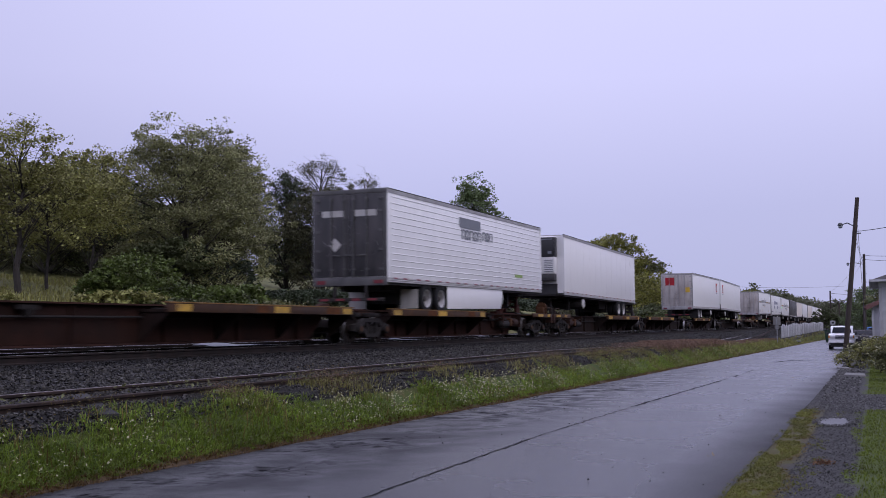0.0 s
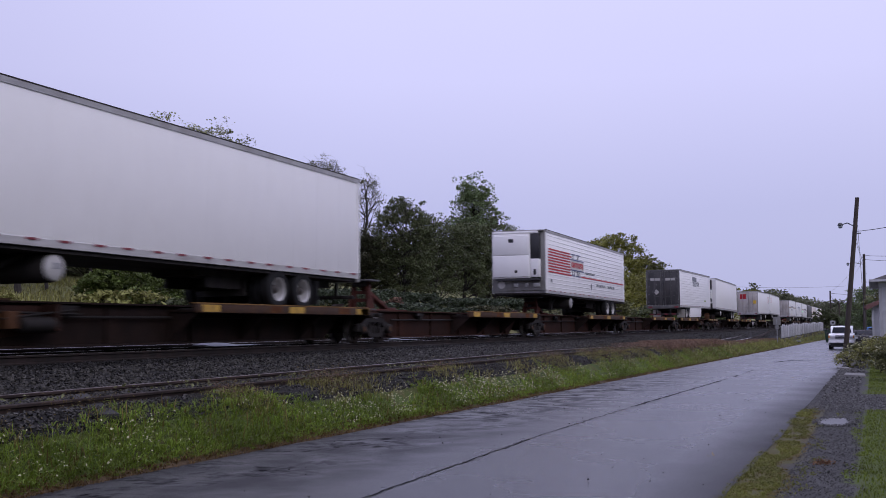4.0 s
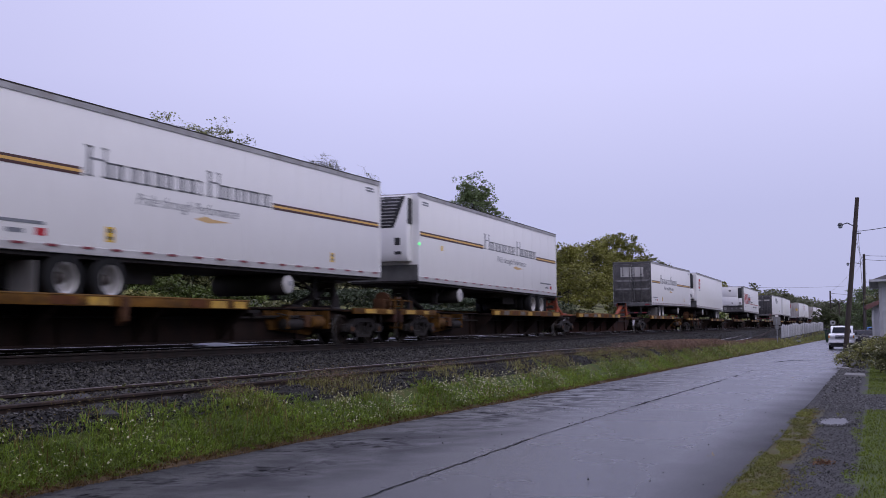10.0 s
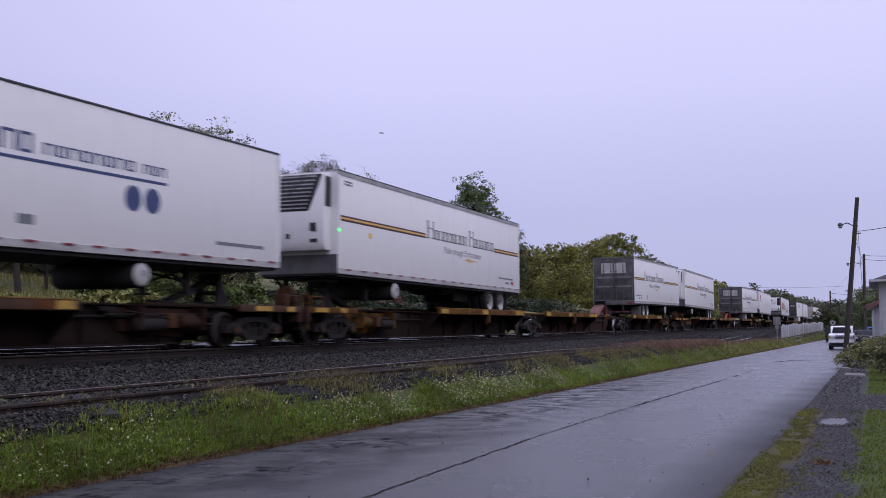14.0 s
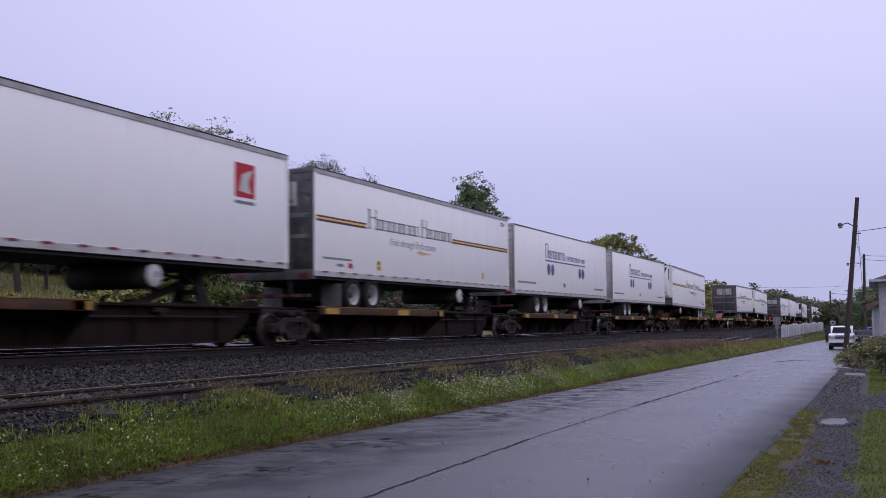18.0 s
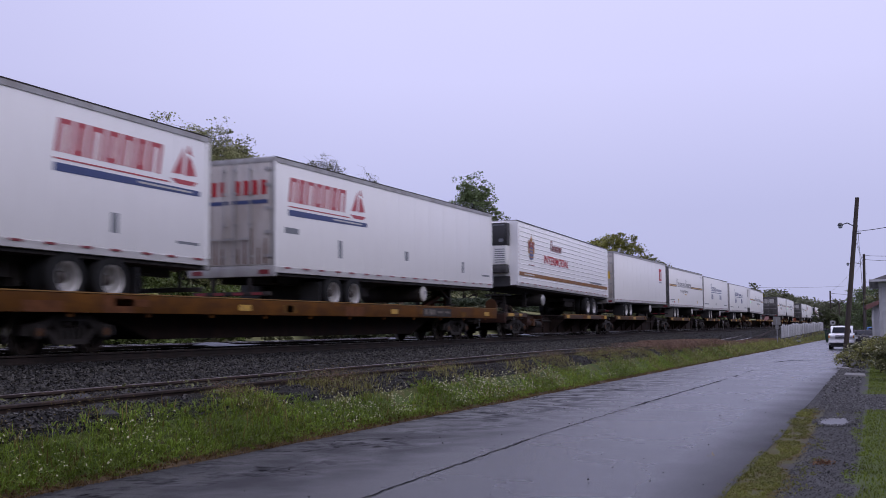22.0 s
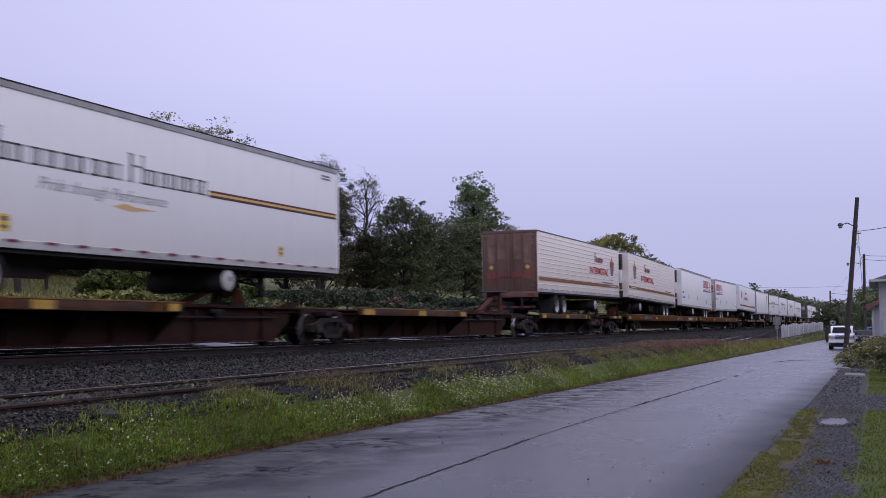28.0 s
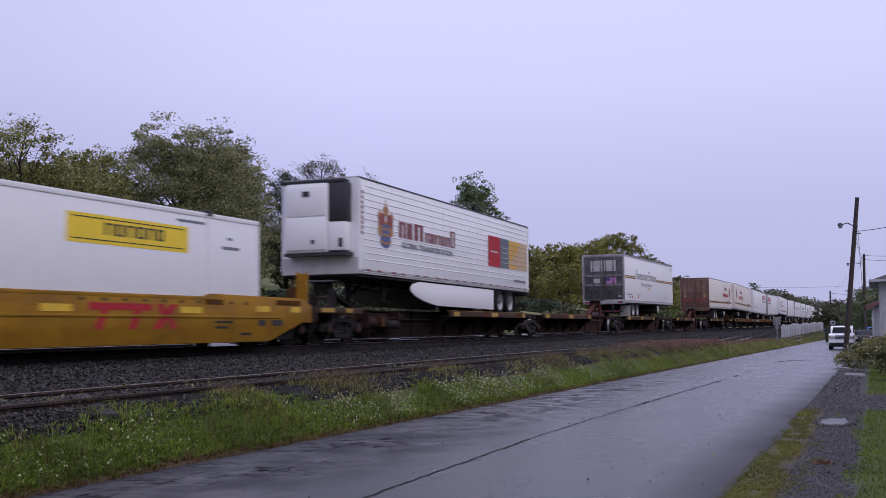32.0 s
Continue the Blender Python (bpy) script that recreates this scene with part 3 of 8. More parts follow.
def track(name, xc, top, y0, y1, steel, label, tie_y, drop=0.0):
    t = tagged(new(name), label, "railway track", kind="structure")
    for s in (-1, 1):
        part("rail", Geo().prism([(xc + s * 0.7535 + x, z + top - 0.172) for x, z in RAIL_PROF], "y", y0, y1), steel, t)
        part("rail_head", Geo().prism([(xc + s * 0.7535 - 0.027, top - 0.002), (xc + s * 0.7535 + 0.027, top - 0.002), (xc + s * 0.7535 + 0.02, top + 0.003), (xc + s * 0.7535 - 0.02, top + 0.003)], "y", y0, y1), RAILHEAD, t, "bright worn rail head")
    me = shared("tie", lambda: Geo().box(-1.3, 1.3, -0.11, 0.11, -0.16, 0), TIEWOOD, 0.012)
    random.seed(int(-xc * 10))
    for y in tie_y:
        ob_of("tie", me, TIEWOOD, t, at=pose(xc + random.uniform(-0.05, 0.05), y, top - 0.178 - random.uniform(0, 0.02), 0, 0, random.uniform(-1.2, 1.2)))
    return t


track("main_track", TRACK_X, RAIL_Z, -60, 1400, RAILSTEEL, "main line track on dark ballast under the train", [2 + 0.52 * k for k in range(140)])
track("far_main_track", FAR_TRACK_X, RAIL_Z, -60, 1400, RAILSTEEL, "second main line track behind the train", [8 + 0.52 * k for k in range(120)])
SIDING_WAY = [(-9.36, 0.69, -40), (-9.36, 0.69, 35), (-9.36, 0.55, 52), (-9.40, 0.36, 66), (-10.3, 0.40, 90), (-11.7, 0.52, 115), (-13.4, 0.8, 145), (-14.6, 1.0, 175)]
sd = tagged(new("siding_track"), "rusty disused siding half buried in weeds", "railway track", kind="structure")
for s in (-1, 1):
    g = Geo()
    for x, z, y in SIDING_WAY:
        g.v += [(x + s * 0.7535 + px, y, z - 0.172 + pz + (0.012 if s > 0 and y < 60 else 0)) for px, pz in RAIL_PROF]
    n = len(RAIL_PROF)
    for j in range(len(SIDING_WAY) - 1):
        g.f += [(j * n + i, j * n + (i + 1) % n, (j + 1) * n + (i + 1) % n, (j + 1) * n + i) for i in range(n)]
    part("rail", g, RUSTRAIL, sd, "rust-streaked rail")
    g = Geo()
    for x, z, y in SIDING_WAY:
        g.v += [(x + s * 0.7535 + px, y, z + pz + (0.010 if s > 0 and y < 60 else 0)) for px, pz in ((-0.028, -0.004), (0.034, -0.02), (0.026, 0.003), (-0.02, 0.004))]
    for j in range(len(SIDING_WAY) - 1):
        g.f += [(j * 4 + i, j * 4 + (i + 1) % 4, (j + 1) * 4 + (i + 1) % 4, (j + 1) * 4 + i) for i in range(4)]
    part("rail_head", g, PINKHEAD if s < 0 else RUSTRAIL, sd, "pinkish worn rail head" if s < 0 else "dull rusty rail head")
# broad pale caps laid over the rusty heads to imitate the sky's glint
for s in (-1, 1):
    g = Geo()
    way = SIDING_WAY[3:5]
    for x, z, y in way:
        g.v += [(x + s * 0.7535 + px, y, z + pz) for px, pz in ((-0.05, 0.005), (0.05, 0.005), (0.045, 0.03), (-0.045, 0.03))]
    for j in range(len(way) - 1):
        g.f += [(j * 4 + i, j * 4 + (i + 1) % 4, (j + 1) * 4 + (i + 1) % 4, (j + 1) * 4 + i) for i in range(4)]
    part("rail_head", g, RAILHEAD, sd, "widened bright cap on the curve's rail, standing for the sky's glint")
random.seed(94)
for k in range(60):
    y = 1 + 0.56 * k
    ob_of("tie", MESHES["tie"], TIEWOOD, sd, at=pose(-9.36 + random.uniform(-0.05, 0.05), y, 0.575 - random.uniform(0, 0.03), 0, 0, random.uniform(-1.5, 1.5)))

# ---- the train: poses are measured from the rail's top, y along the train ----
RIDERS = []      # (thing, place along the train at the start)
SPINNERS = []    # (wheelset, y in its truck, place along the train)


def riding(name, u, label, category, group="", rise=0.0, tip=0.0):
    """A thing that rides the train; tip: degrees by which its forward end is raised, rise: metres at its back end."""
    t = thing(name, label, category, group, pose(TRACK_X, u, RAIL_Z + rise, tip))
    RIDERS.append((t, u, rise, tip))
    return t


def wheelset_mesh():
    g = Geo().bar((-0.95, 0, 0), (0.95, 0, 0), 0.075, n=10)
    for s in (-1, 1):
        g.lathe([(0.10, s * 0.68), (0.36, s * 0.69), (0.445, s * 0.685), (0.445, s * 0.715), (0.42, s * 0.72), (0.415, s * 0.81), (0.355, s * 0.815), (0.33, s * 0.775), (0.16, s * 0.765), (0.14, s * 0.83)], "x", (0, 0, 0), 26)
    for k in range(4):
        a = k * math.pi / 2
        for s in (-1, 1):
            g.box(s * 0.79 - 0.02, s * 0.79 + 0.02, 0.25 * math.cos(a) - 0.04, 0.25 * math.cos(a) + 0.04, 0.25 * math.sin(a) - 0.04, 0.25 * math.sin(a) + 0.04)
    return g


def wheelset_shared():
    """Rusty wheels with a second, polished material on their treads."""
    fresh = "wheelset" not in MESHES
    me = shared("wheelset", wheelset_mesh, WHEELSTEEL)
    if fresh:
        me.materials.append(TREADSTEEL)
        for p in me.polygons:
            if abs(p.normal.x) < 0.5 and all(math.hypot(me.vertices[i].co.y, me.vertices[i].co.z) > 0.40 for i in p.vertices):
                p.material_index = 1
    return me


def side_frame_mesh():
    g = Geo()
    g.prism([(-1.22, 0.36), (-1.18, 0.54), (-0.75, 0.62), (-0.5, 0.74), (0.5, 0.74), (0.75, 0.62), (1.18, 0.54), (1.22, 0.36), (1.0, 0.34), (0.95, 0.46),
             (0.62, 0.46), (0.42, 0.62), (-0.42, 0.62), (-0.62, 0.46), (-0.95, 0.46), (-1.0, 0.34)], "x", -0.07, 0.07)
    g.prism([(-0.72, 0.48), (-0.55, 0.48), (-0.3, 0.28), (0.3, 0.28), (0.55, 0.48), (0.72, 0.48), (0.42, 0.18), (-0.42, 0.18)], "x", -0.07, 0.07)
    g.box(-0.06, 0.06, -0.36, -0.26, 0.26, 0.64).box(-0.06, 0.06, 0.26, 0.36, 0.26, 0.64)
    for k in (-0.15, 0.0, 0.15):
        g.bar((0, k, 0.28), (0, k, 0.5), 0.06, n=8)
    for s in (-1, 1):
        g.lathe([(0.15, -0.06), (0.15, 0.12), (0.11, 0.15)], "x", (0, s * 0.89, 0.42), 14)
    return g


def bearing_cap():
    return Geo().lathe([(0.02, 0.0), (0.075, 0.005), (0.095, -0.02), (0.095, -0.06)], "x", (0.155, 0, 0), 12)


def truck(car, y, u):
    """A two-axle railcar truck under a car."""
    t = part("truck", Geo().box(-0.95, 0.95, -0.22, 0.22, 0.45, 0.70).box(-0.3, 0.3, -0.3, 0.3, 0.68, 0.84).box(-1.02, 1.02, -0.07, 0.07, 0.52, 0.62), TRUCKIRON, car, "cast iron two-axle truck", 0.02, pose(0, y, 0))
    for s in (-1, 1):
        ob_of("side_frame", shared("side_frame", side_frame_mesh, FRAMEIRON), FRAMEIRON, t, at=pose(s * 1.0, 0, 0, 0, 0, 0 if s > 0 else 180))
        w = ob_of("wheelset", wheelset_shared(), WHEELSTEEL, t, "steel axle with two flanged wheels", pose(0, s * 0.89, 0.42))
        SPINNERS.append((w, s * 0.89, u + y))
        ob_of("bearing_cap", shared("bearing_cap", bearing_cap, CAPRUST), CAPRUST, t, "rust-orange bearing cap", pose(1.0, s * 0.89, 0.42))
        part("brake_beam", Geo().box(-0.8, 0.8, s * 0.40 - 0.04, s * 0.40 + 0.04, 0.30, 0.40), TRUCKIRON, t)
    return t


def hitch(car, y, way, paint, up=False, floor=0.98):
    """A fifth-wheel stand; way is the side towards which its strut leans; up: raised, with no trailer on it."""
    solid = paint is REDBOX
    legs = paint if paint in (DARKSTRUT, REDSTRUT) else DARKSTRUT if solid else HITCHIRON
    rise = 0.12 if up else 0.0
    top = 1.80 + rise
    h = part("hitch", Geo().prism([(-0.40, floor), (0.40, floor), (0.34, floor + 0.09), (0.16, floor + 0.12), (-0.16, floor + 0.12), (-0.34, floor + 0.09)], "y", y - 0.30, y + 0.30), HITCHIRON, car, "greasy trailer hitch stand with a sloping strut", 0.012)
    for s in (-1, 1):
        part("leg", Geo().prism([(s * 0.36, floor), (s * 0.22, floor), (s * 0.17, top), (s * 0.29, top)], "y", y - 0.10, y + 0.10), legs, h, "", 0.012)
        part("knee", Geo().prism([(y - 0.28, floor + 0.02), (y + 0.28, floor + 0.02), (y + 0.13, floor + 0.42), (y - 0.13, floor + 0.42)], "x", s * 0.33 - 0.02, s * 0.33 + 0.02), legs, h)
    for z in (floor + 0.28, floor + 0.52):
        part("cross_bar", Geo().box(-0.24, 0.24, y - 0.06, y + 0.06, z, z + 0.10), legs, h)
    part("head_block", Geo().box(-0.24, 0.24, y - 0.18, y + 0.18, top - 0.16, top), HITCHIRON, h, "", 0.015)
    if solid:
        part("wedge_plate", Geo().prism([(y + way * 0.30, top - 0.30), (y + way * 0.34, top - 0.22), (y + way * 1.10, floor + 0.46), (y + way * 1.82, floor + 0.06), (y + way * 1.62, floor + 0.04), (y + way * 0.95, floor + 0.34)], "x", -0.30, 0.30), WORNPINK, h, "scraped rust-pink sloping hitch plate", 0.015)
    else:
        part("strut", Geo().beam((0, y + way * 0.12, top - 0.20), (0, y + way * 1.75, floor + 0.10), 0.20, 0.13), legs, h, "broad sloping strut", 0.02)
        part("strut_foot", Geo().box(-0.16, 0.16, min(y + way * 1.6, y + way * 2.3), max(y + way * 1.6, y + way * 2.3), floor - 0.01, floor + 0.12), legs, h, "", 0.02)
    part("slide_rail", Geo().box(-0.32, -0.22, min(y + way * 0.3, y + way * 2.8), max(y + way * 0.3, y + way * 2.8), floor - 0.02, floor + 0.05).box(0.22, 0.32, min(y + way * 0.3, y + way * 2.8), max(y + way * 0.3, y + way * 2.8), floor - 0.02, floor + 0.05), legs if paint is not SPINE else DECKBROWN, h)
    p = Geo().prism([(-0.50, y - 0.38), (0.50, y - 0.38), (0.50, y + 0.30), (0.12, y + 0.45), (-0.12, y + 0.45), (-0.50, y + 0.30)], "z", top, top + 0.055)
    part("hitch_plate", p, HITCHPLATE, h, "greasy steel hitch plate", 0.01)
    return h


def brake_gear(f, y, way, paint):
    """Cylinder, reservoir, rods and pipes hung along the sill behind an end truck; way points inwards along the car."""
    def sp(a, b):
        return tuple(sorted((y + way * a, y + way * b)))
    part("end_web", Geo().prism([(y, 0.92), (y + way * 3.3, 0.92), (y + way * 3.0, 0.42), (y + way * 0.9, 0.26), (y + way * 0.35, 0.60)], "x", 0.50, 0.545), paint, f, "faded painted sill plate", 0.008)
    part("brake_cylinder", Geo().lathe([(0.03, -0.42), (0.16, -0.36), (0.17, 0.20), (0.12, 0.30), (0.04, 0.44)], "y", (0.78, y + way * 0.95, 0.62), 14), paint, f)
    part("air_reservoir", Geo().lathe([(0.05, -0.5), (0.15, -0.44), (0.15, 0.44), (0.05, 0.5)], "y", (0.80, y + way * 2.35, 0.56), 14), FRAMEIRON, f)
    part("brake_rod", Geo().bar((0.74, y + way * 0.2, 0.80), (0.72, y + way * 3.6, 0.76), 0.025).bar((0.86, y + way * 1.4, 0.66), (0.90, y + way * 3.2, 0.84), 0.02).bar((0.70, y - way * 0.4, 0.55), (0.78, y + way * 1.2, 0.62), 0.03), FRAMEIRON, f)
    part("valve_block", Geo().box(0.60, 0.92, *sp(1.50, 1.78), 0.48, 0.80), CAPRUST, f, "rusty valve block", 0.02)
    for a in (0.5, 2.7):
        part("hanger", Geo().box(0.55, 0.95, *sp(a, a + 0.06), 0.44, 0.94), paint, f)


def spine_car(u0, u1, deck, paint, lip, hitches, end_left=False, end_right=False, top=1.02, tk=1.15, empty=(), bracket=False):
    """One platform of an articulated spine car from u0 to u1. deck: (from, to) of its raised wheel decks, measured from u0; tk: where its truck stands."""
    n = u1 - u0
    c = riding("spine_car", u0, "rust-brown intermodal spine car platform with raised wheel decks", "rail car", "spine cars of the train")
    fl = 0.98
    bare = SILLRED if paint in (REDSTRUT, DARKSTRUT, REDBOX) else SPINE
    # the deep sill: shallow over the trucks, deep between them
    if end_left:
        left = [(0.25, fl - 0.02), (0.25, 0.70), (3.55, 0.72), (4.5, 0.17)]
    else:
        left = [(tk - 0.1, fl - 0.02), (tk - 0.1, 0.86), (tk + 1.50, 0.86), (tk + 2.15, 0.17)]
    if end_right:
        right = [(n - 4.5, 0.17), (n - 3.55, 0.72), (n - 0.25, 0.70), (n - 0.25, fl - 0.02)]
    else:
        right = [(n + tk - 2.15, 0.17), (n + tk - 1.45, 0.62), (n + tk - 1.35, 0.86), (n + tk - 0.14, 0.86), (n + tk - 0.14, fl - 0.02)]
    sill = part("centre_sill", Geo().prism(left + right, "x", -0.48, 0.48), bare, c, "deep dark centre sill", 0.012)
    y0, y1 = left[3][0], right[0][0]
    part("bottom_flange", Geo().box(-0.60, 0.60, y0 + 0.05, y1 - 0.05, 0.13, 0.168), bare, sill)
    part("top_flange", Geo().box(-0.62, 0.62, left[0][0], right[-1][0], fl - 0.016, fl + 0.02), bare, sill, "worn top flange of the sill")
    far = u0 > 100
    for k in range(0 if far else 5):
        y = y0 + 0.7 + (y1 - y0 - 1.4) * k / 4
        part("stiffener", Geo().box(0.48, 0.56, y - 0.015, y + 0.015, 0.17, fl - 0.02), bare, sill)
    for k in range(0 if far else 3):
        y = y0 + (y1 - y0) * (0.18 + 0.3 * k)
        part("hose_bracket", Geo().box(0.56, 0.66, y - 0.25, y + 0.25, 0.84, 0.93).box(0.5, 0.7, y - 0.06, y + 0.06, 0.72, 0.86), FRAMEIRON, sill)
    part("train_pipe", Geo().bar((0.58, y0, 0.70), (0.58, y1, 0.74), 0.028), FRAMEIRON, sill)
    d0, d1 = deck
    rs = random.Random(int(u0 * 10))
    for s in (-1, 1):
        part("wheel_deck", Geo().box(0.46 if s > 0 else -1.22, 1.22 if s > 0 else -0.46, d0, d1, top - 0.20, top - 0.14), SPINE, c, "steel wheel deck plate")
        lp = part("deck_edge", Geo().prism([(s * 1.295, top - 0.21), (s * 1.295, top - 0.012), (s * 1.19, top - 0.012), (s * 1.19, top - 0.21)], "y", d0, d1), lip, c, "worn painted deck edge", 0.008)
        part("deck_rim", Geo().prism([(s * 1.305, top - 0.010), (s * 1.305, top + 0.012), (s * 1.14, top + 0.022), (s * 1.14, top - 0.010)], "y", d0 - 0.02, d1 + 0.02), DECKRIM, lp, "bright orange top edge of the deck")
        if s < 0 or far:
            continue
        for k in range(4):
            y = d0 + 0.05 + (d1 - d0 - 0.1) * k / 3
            part("gusset", Geo().prism([(1.285, top - 0.21), (0.50, top - 0.21), (0.50, 0.20), (0.56, 0.20)], "y", y - 0.02, y + 0.02), SPINE, lp)
        # reflective patches and worn stencil panels along the edge
        y = d0 + rs.uniform(0.1, 0.4)
        k = 0
        while y < d1 - 0.7:
            w = rs.uniform(0.45, 0.85)
            kind = ("reflector_patch", "stencil_panel", "rust_patch", "stencil_panel")[k % 4] if lip is OCHRE and not bracket else ("reflector_patch", "", "", "rust_patch")[k % 4]
            if kind:
                part(kind, Geo().box(1.297, 1.301, y, y + w, top - 0.19, top - 0.03), {"reflector_patch": DULLPATCH, "stencil_panel": STENCIL if k % 8 < 4 else DECKBROWN, "rust_patch": RUSTPATCH}[kind], lp, {"reflector_patch": "yellow reflective patch", "stencil_panel": "faded stencil panel", "rust_patch": "rusty bare patch"}[kind])
            y += w + rs.uniform(0.15, 0.55)
            k += 1
        part("reflector_patch", Geo().box(1.297, 1.301, d1 - 0.62, d1 - 0.12, top - 0.19, top - 0.03), DULLPATCH, lp, "yellow reflective patch")
        if bracket:
            yb = d0 + 0.53 * (d1 - d0)
            part("stake_bracket", Geo().prism([(1.15, 0.52), (1.30, 0.62), (1.33, top - 0.02), (1.15, top - 0.02)], "y", yb - 0.11, yb + 0.11), CAPRUST, lp, "rusty bracket under the deck edge", 0.015)
    # ends
    for e, at_end in ((0, end_left), (1, end_right)):
        if not at_end:
            yc = tk if e == 0 else n + tk
            a, b = (yc - 0.05, yc + 1.1) if e == 0 else (yc - 1.0, yc - 0.10)
            f = part("end_casting", Geo().prism([(-0.62, 0.80), (0.62, 0.80), (0.62, 0.95), (0.40, 1.03), (-0.40, 1.03), (-0.62, 0.95)], "y", a, b), HITCHIRON if bare is SPINE else SILLRED, c, "", 0.02)
            part("side_bearing", Geo().box(0.55, 1.10, yc - 0.14 + 0.3 * (1 - 2 * e), yc + 0.14 + 0.3 * (1 - 2 * e), 0.78, 0.90).box(-1.10, -0.55, yc - 0.14 + 0.3 * (1 - 2 * e), yc + 0.14 + 0.3 * (1 - 2 * e), 0.78, 0.90), FRAMEIRON, f, "", 0.015)
            if e == 1:
                part("knee_plate", Geo().prism([(yc - 2.35, 0.86), (yc - 1.0, 0.86), (yc - 1.0, 1.16), (yc - 1.35, 1.16)], "x", 0.36, 0.52), lip if lip is OCHRE else bare, f, "worn knee plate at the sill's end", 0.01)
            part("air_hose", Geo().bar((0.45, yc - 0.9, 0.80), (0.62, yc - 0.4, 0.60), 0.025).bar((0.62, yc - 0.4, 0.60), (0.62, yc + 0.4, 0.60), 0.025), BLACK, f)
            continue
        y = 1.45 if e == 0 else n - 1.45
        way = 1 if e == 0 else -1
        g = Geo().box(-1.20, 1.20, y - 1.2, y + 1.2, 0.93, 0.98)
        f = part("end_platform", g, DECKBROWN, c, "grated end platform", 0.01)
        for s in (-1, 1):
            part("end_side_sill", Geo().box(s * 1.20 - 0.05, s * 1.20 + 0.05, y - 1.25, y + 1.6 if e == 0 else y + 1.25, 0.86, 1.03) if e == 0 else Geo().box(s * 1.20 - 0.05, s * 1.20 + 0.05, y - 1.6, y + 1.25, 0.86, 1.03), OCHREWEB if lip is OCHRE else lip, f, "worn painted side sill of the end platform", 0.01)
        part("marker_patch", Geo().box(1.252, 1.256, y - 0.9, y - 0.15, 0.885, 1.005), DULLPATCH, f, "yellow marker patch")
        part("marker_patch", Geo().box(1.252, 1.256, y + 0.55, y + 0.95, 0.885, 1.005), DULLPATCH, f, "yellow marker patch")
        yy = -0.42 if e == 0 else n + 0.42
        part("coupler", Geo().box(-0.14, 0.14, min(yy, y), max(yy, y), 0.62, 0.90).box(-0.2, 0.2, yy - 0.2, yy + 0.2, 0.58, 0.95), TRUCKIRON, f, "knuckle coupler", 0.03)
        yh = 0.22 if e == 0 else n - 0.22
        part("end_sill", Geo().box(-1.24, 1.24, yh - 0.12, yh + 0.12, 0.62, 0.98), SILLRED, f, "", 0.015)
        part("brake_stand", Geo().box(0.50, 0.86, yh - 0.10, yh + 0.10, 0.98, 1.36), CAPRUST, f, "rusty hand brake stand", 0.02)
        part("brake_wheel", Geo().lathe([(0.20, -0.02), (0.24, -0.02), (0.24, 0.02), (0.20, 0.02)], "y", (0.68, yh - way * 0.16, 1.34), 18), CAPRUST, f, "rusty hand brake wheel")
        gl = Geo()
        for x in (1.04, 1.22):
            gl.bar((x, yh, 0.40), (x, yh, 1.42), 0.018)
        for k in range(5):
            gl.bar((1.04, yh, 0.46 + 0.22 * k), (1.22, yh, 0.46 + 0.22 * k), 0.014)
        part("end_ladder", gl, OCHREWEB if lip is OCHRE else FRAMEIRON, f)
        part("sill_step", Geo().bar((1.22, y - 0.25, 0.88), (1.24, y - 0.25, 0.34), 0.018).bar((1.24, y - 0.25, 0.34), (1.24, y + 0.2, 0.34), 0.018).bar((1.24, y + 0.2, 0.34), (1.22, y + 0.2, 0.88), 0.018), FRAMEIRON, f)
        part("air_hose", Geo().bar((0.35, yy, 0.75), (0.38, yy - way * 0.12, 0.45), 0.025).bar((0.38, yy - way * 0.12, 0.45), (0.30, yy - way * 0.3, 0.40), 0.025), BLACK, f)
        part("grab_iron", Geo().bar((1.24, yh + way * 0.10, 0.98), (1.24, yh + way * 0.10, 1.30), 0.018).bar((1.24, yh + way * 0.10, 1.30), (1.24, yh + way * 0.75, 1.30), 0.018).bar((1.24, yh + way * 0.75, 1.30), (1.24, yh + way * 0.75, 0.98), 0.018), lip, f, "dirty grab iron")
        brake_gear(f, 3.5 if e == 0 else n - 3.5, way, OCHREWEB if lip is OCHRE else SILLRED)
    for k, (y, way) in enumerate(hitches):
        hitch(c, y, way, paint, k in empty, fl + 0.02)
    truck(c, 2.1 if end_left else tk, u0)
    if end_right:
        truck(c, n - 2.1, u0)
    return c


# ---- trailers ----
def trailer_wheel():
    return Geo().lathe([(0.29, 0.0), (0.30, 0.27), (0.33, 0.285), (0.46, 0.275), (0.495, 0.24), (0.50, 0.14), (0.495, 0.04), (0.46, 0.005), (0.33, -0.005)], "x", (-0.14, 0, 0), 20)


def trailer_rim():
    g = Geo().lathe([(0.10, -0.185), (0.17, -0.185), (0.22, -0.16), (0.25, -0.06), (0.268, 0.02), (0.295, 0.03), (0.305, 0.04), (0.30, -0.02), (0.28, -0.22), (0.10, -0.22)], "x", (0.10, 0, 0), 18)
    for k in range(10):
        a = k * math.pi / 5
        g.bar((-0.09, 0.145 * math.cos(a), 0.145 * math.sin(a)), (-0.055, 0.145 * math.cos(a), 0.145 * math.sin(a)), 0.014, n=6)
    return g


def trailer_hub():
    return Geo().lathe([(0.125, -0.20), (0.115, -0.10), (0.085, -0.03), (0.05, -0.01), (0.0, -0.01)], "x", (0.10, 0, 0), 14)


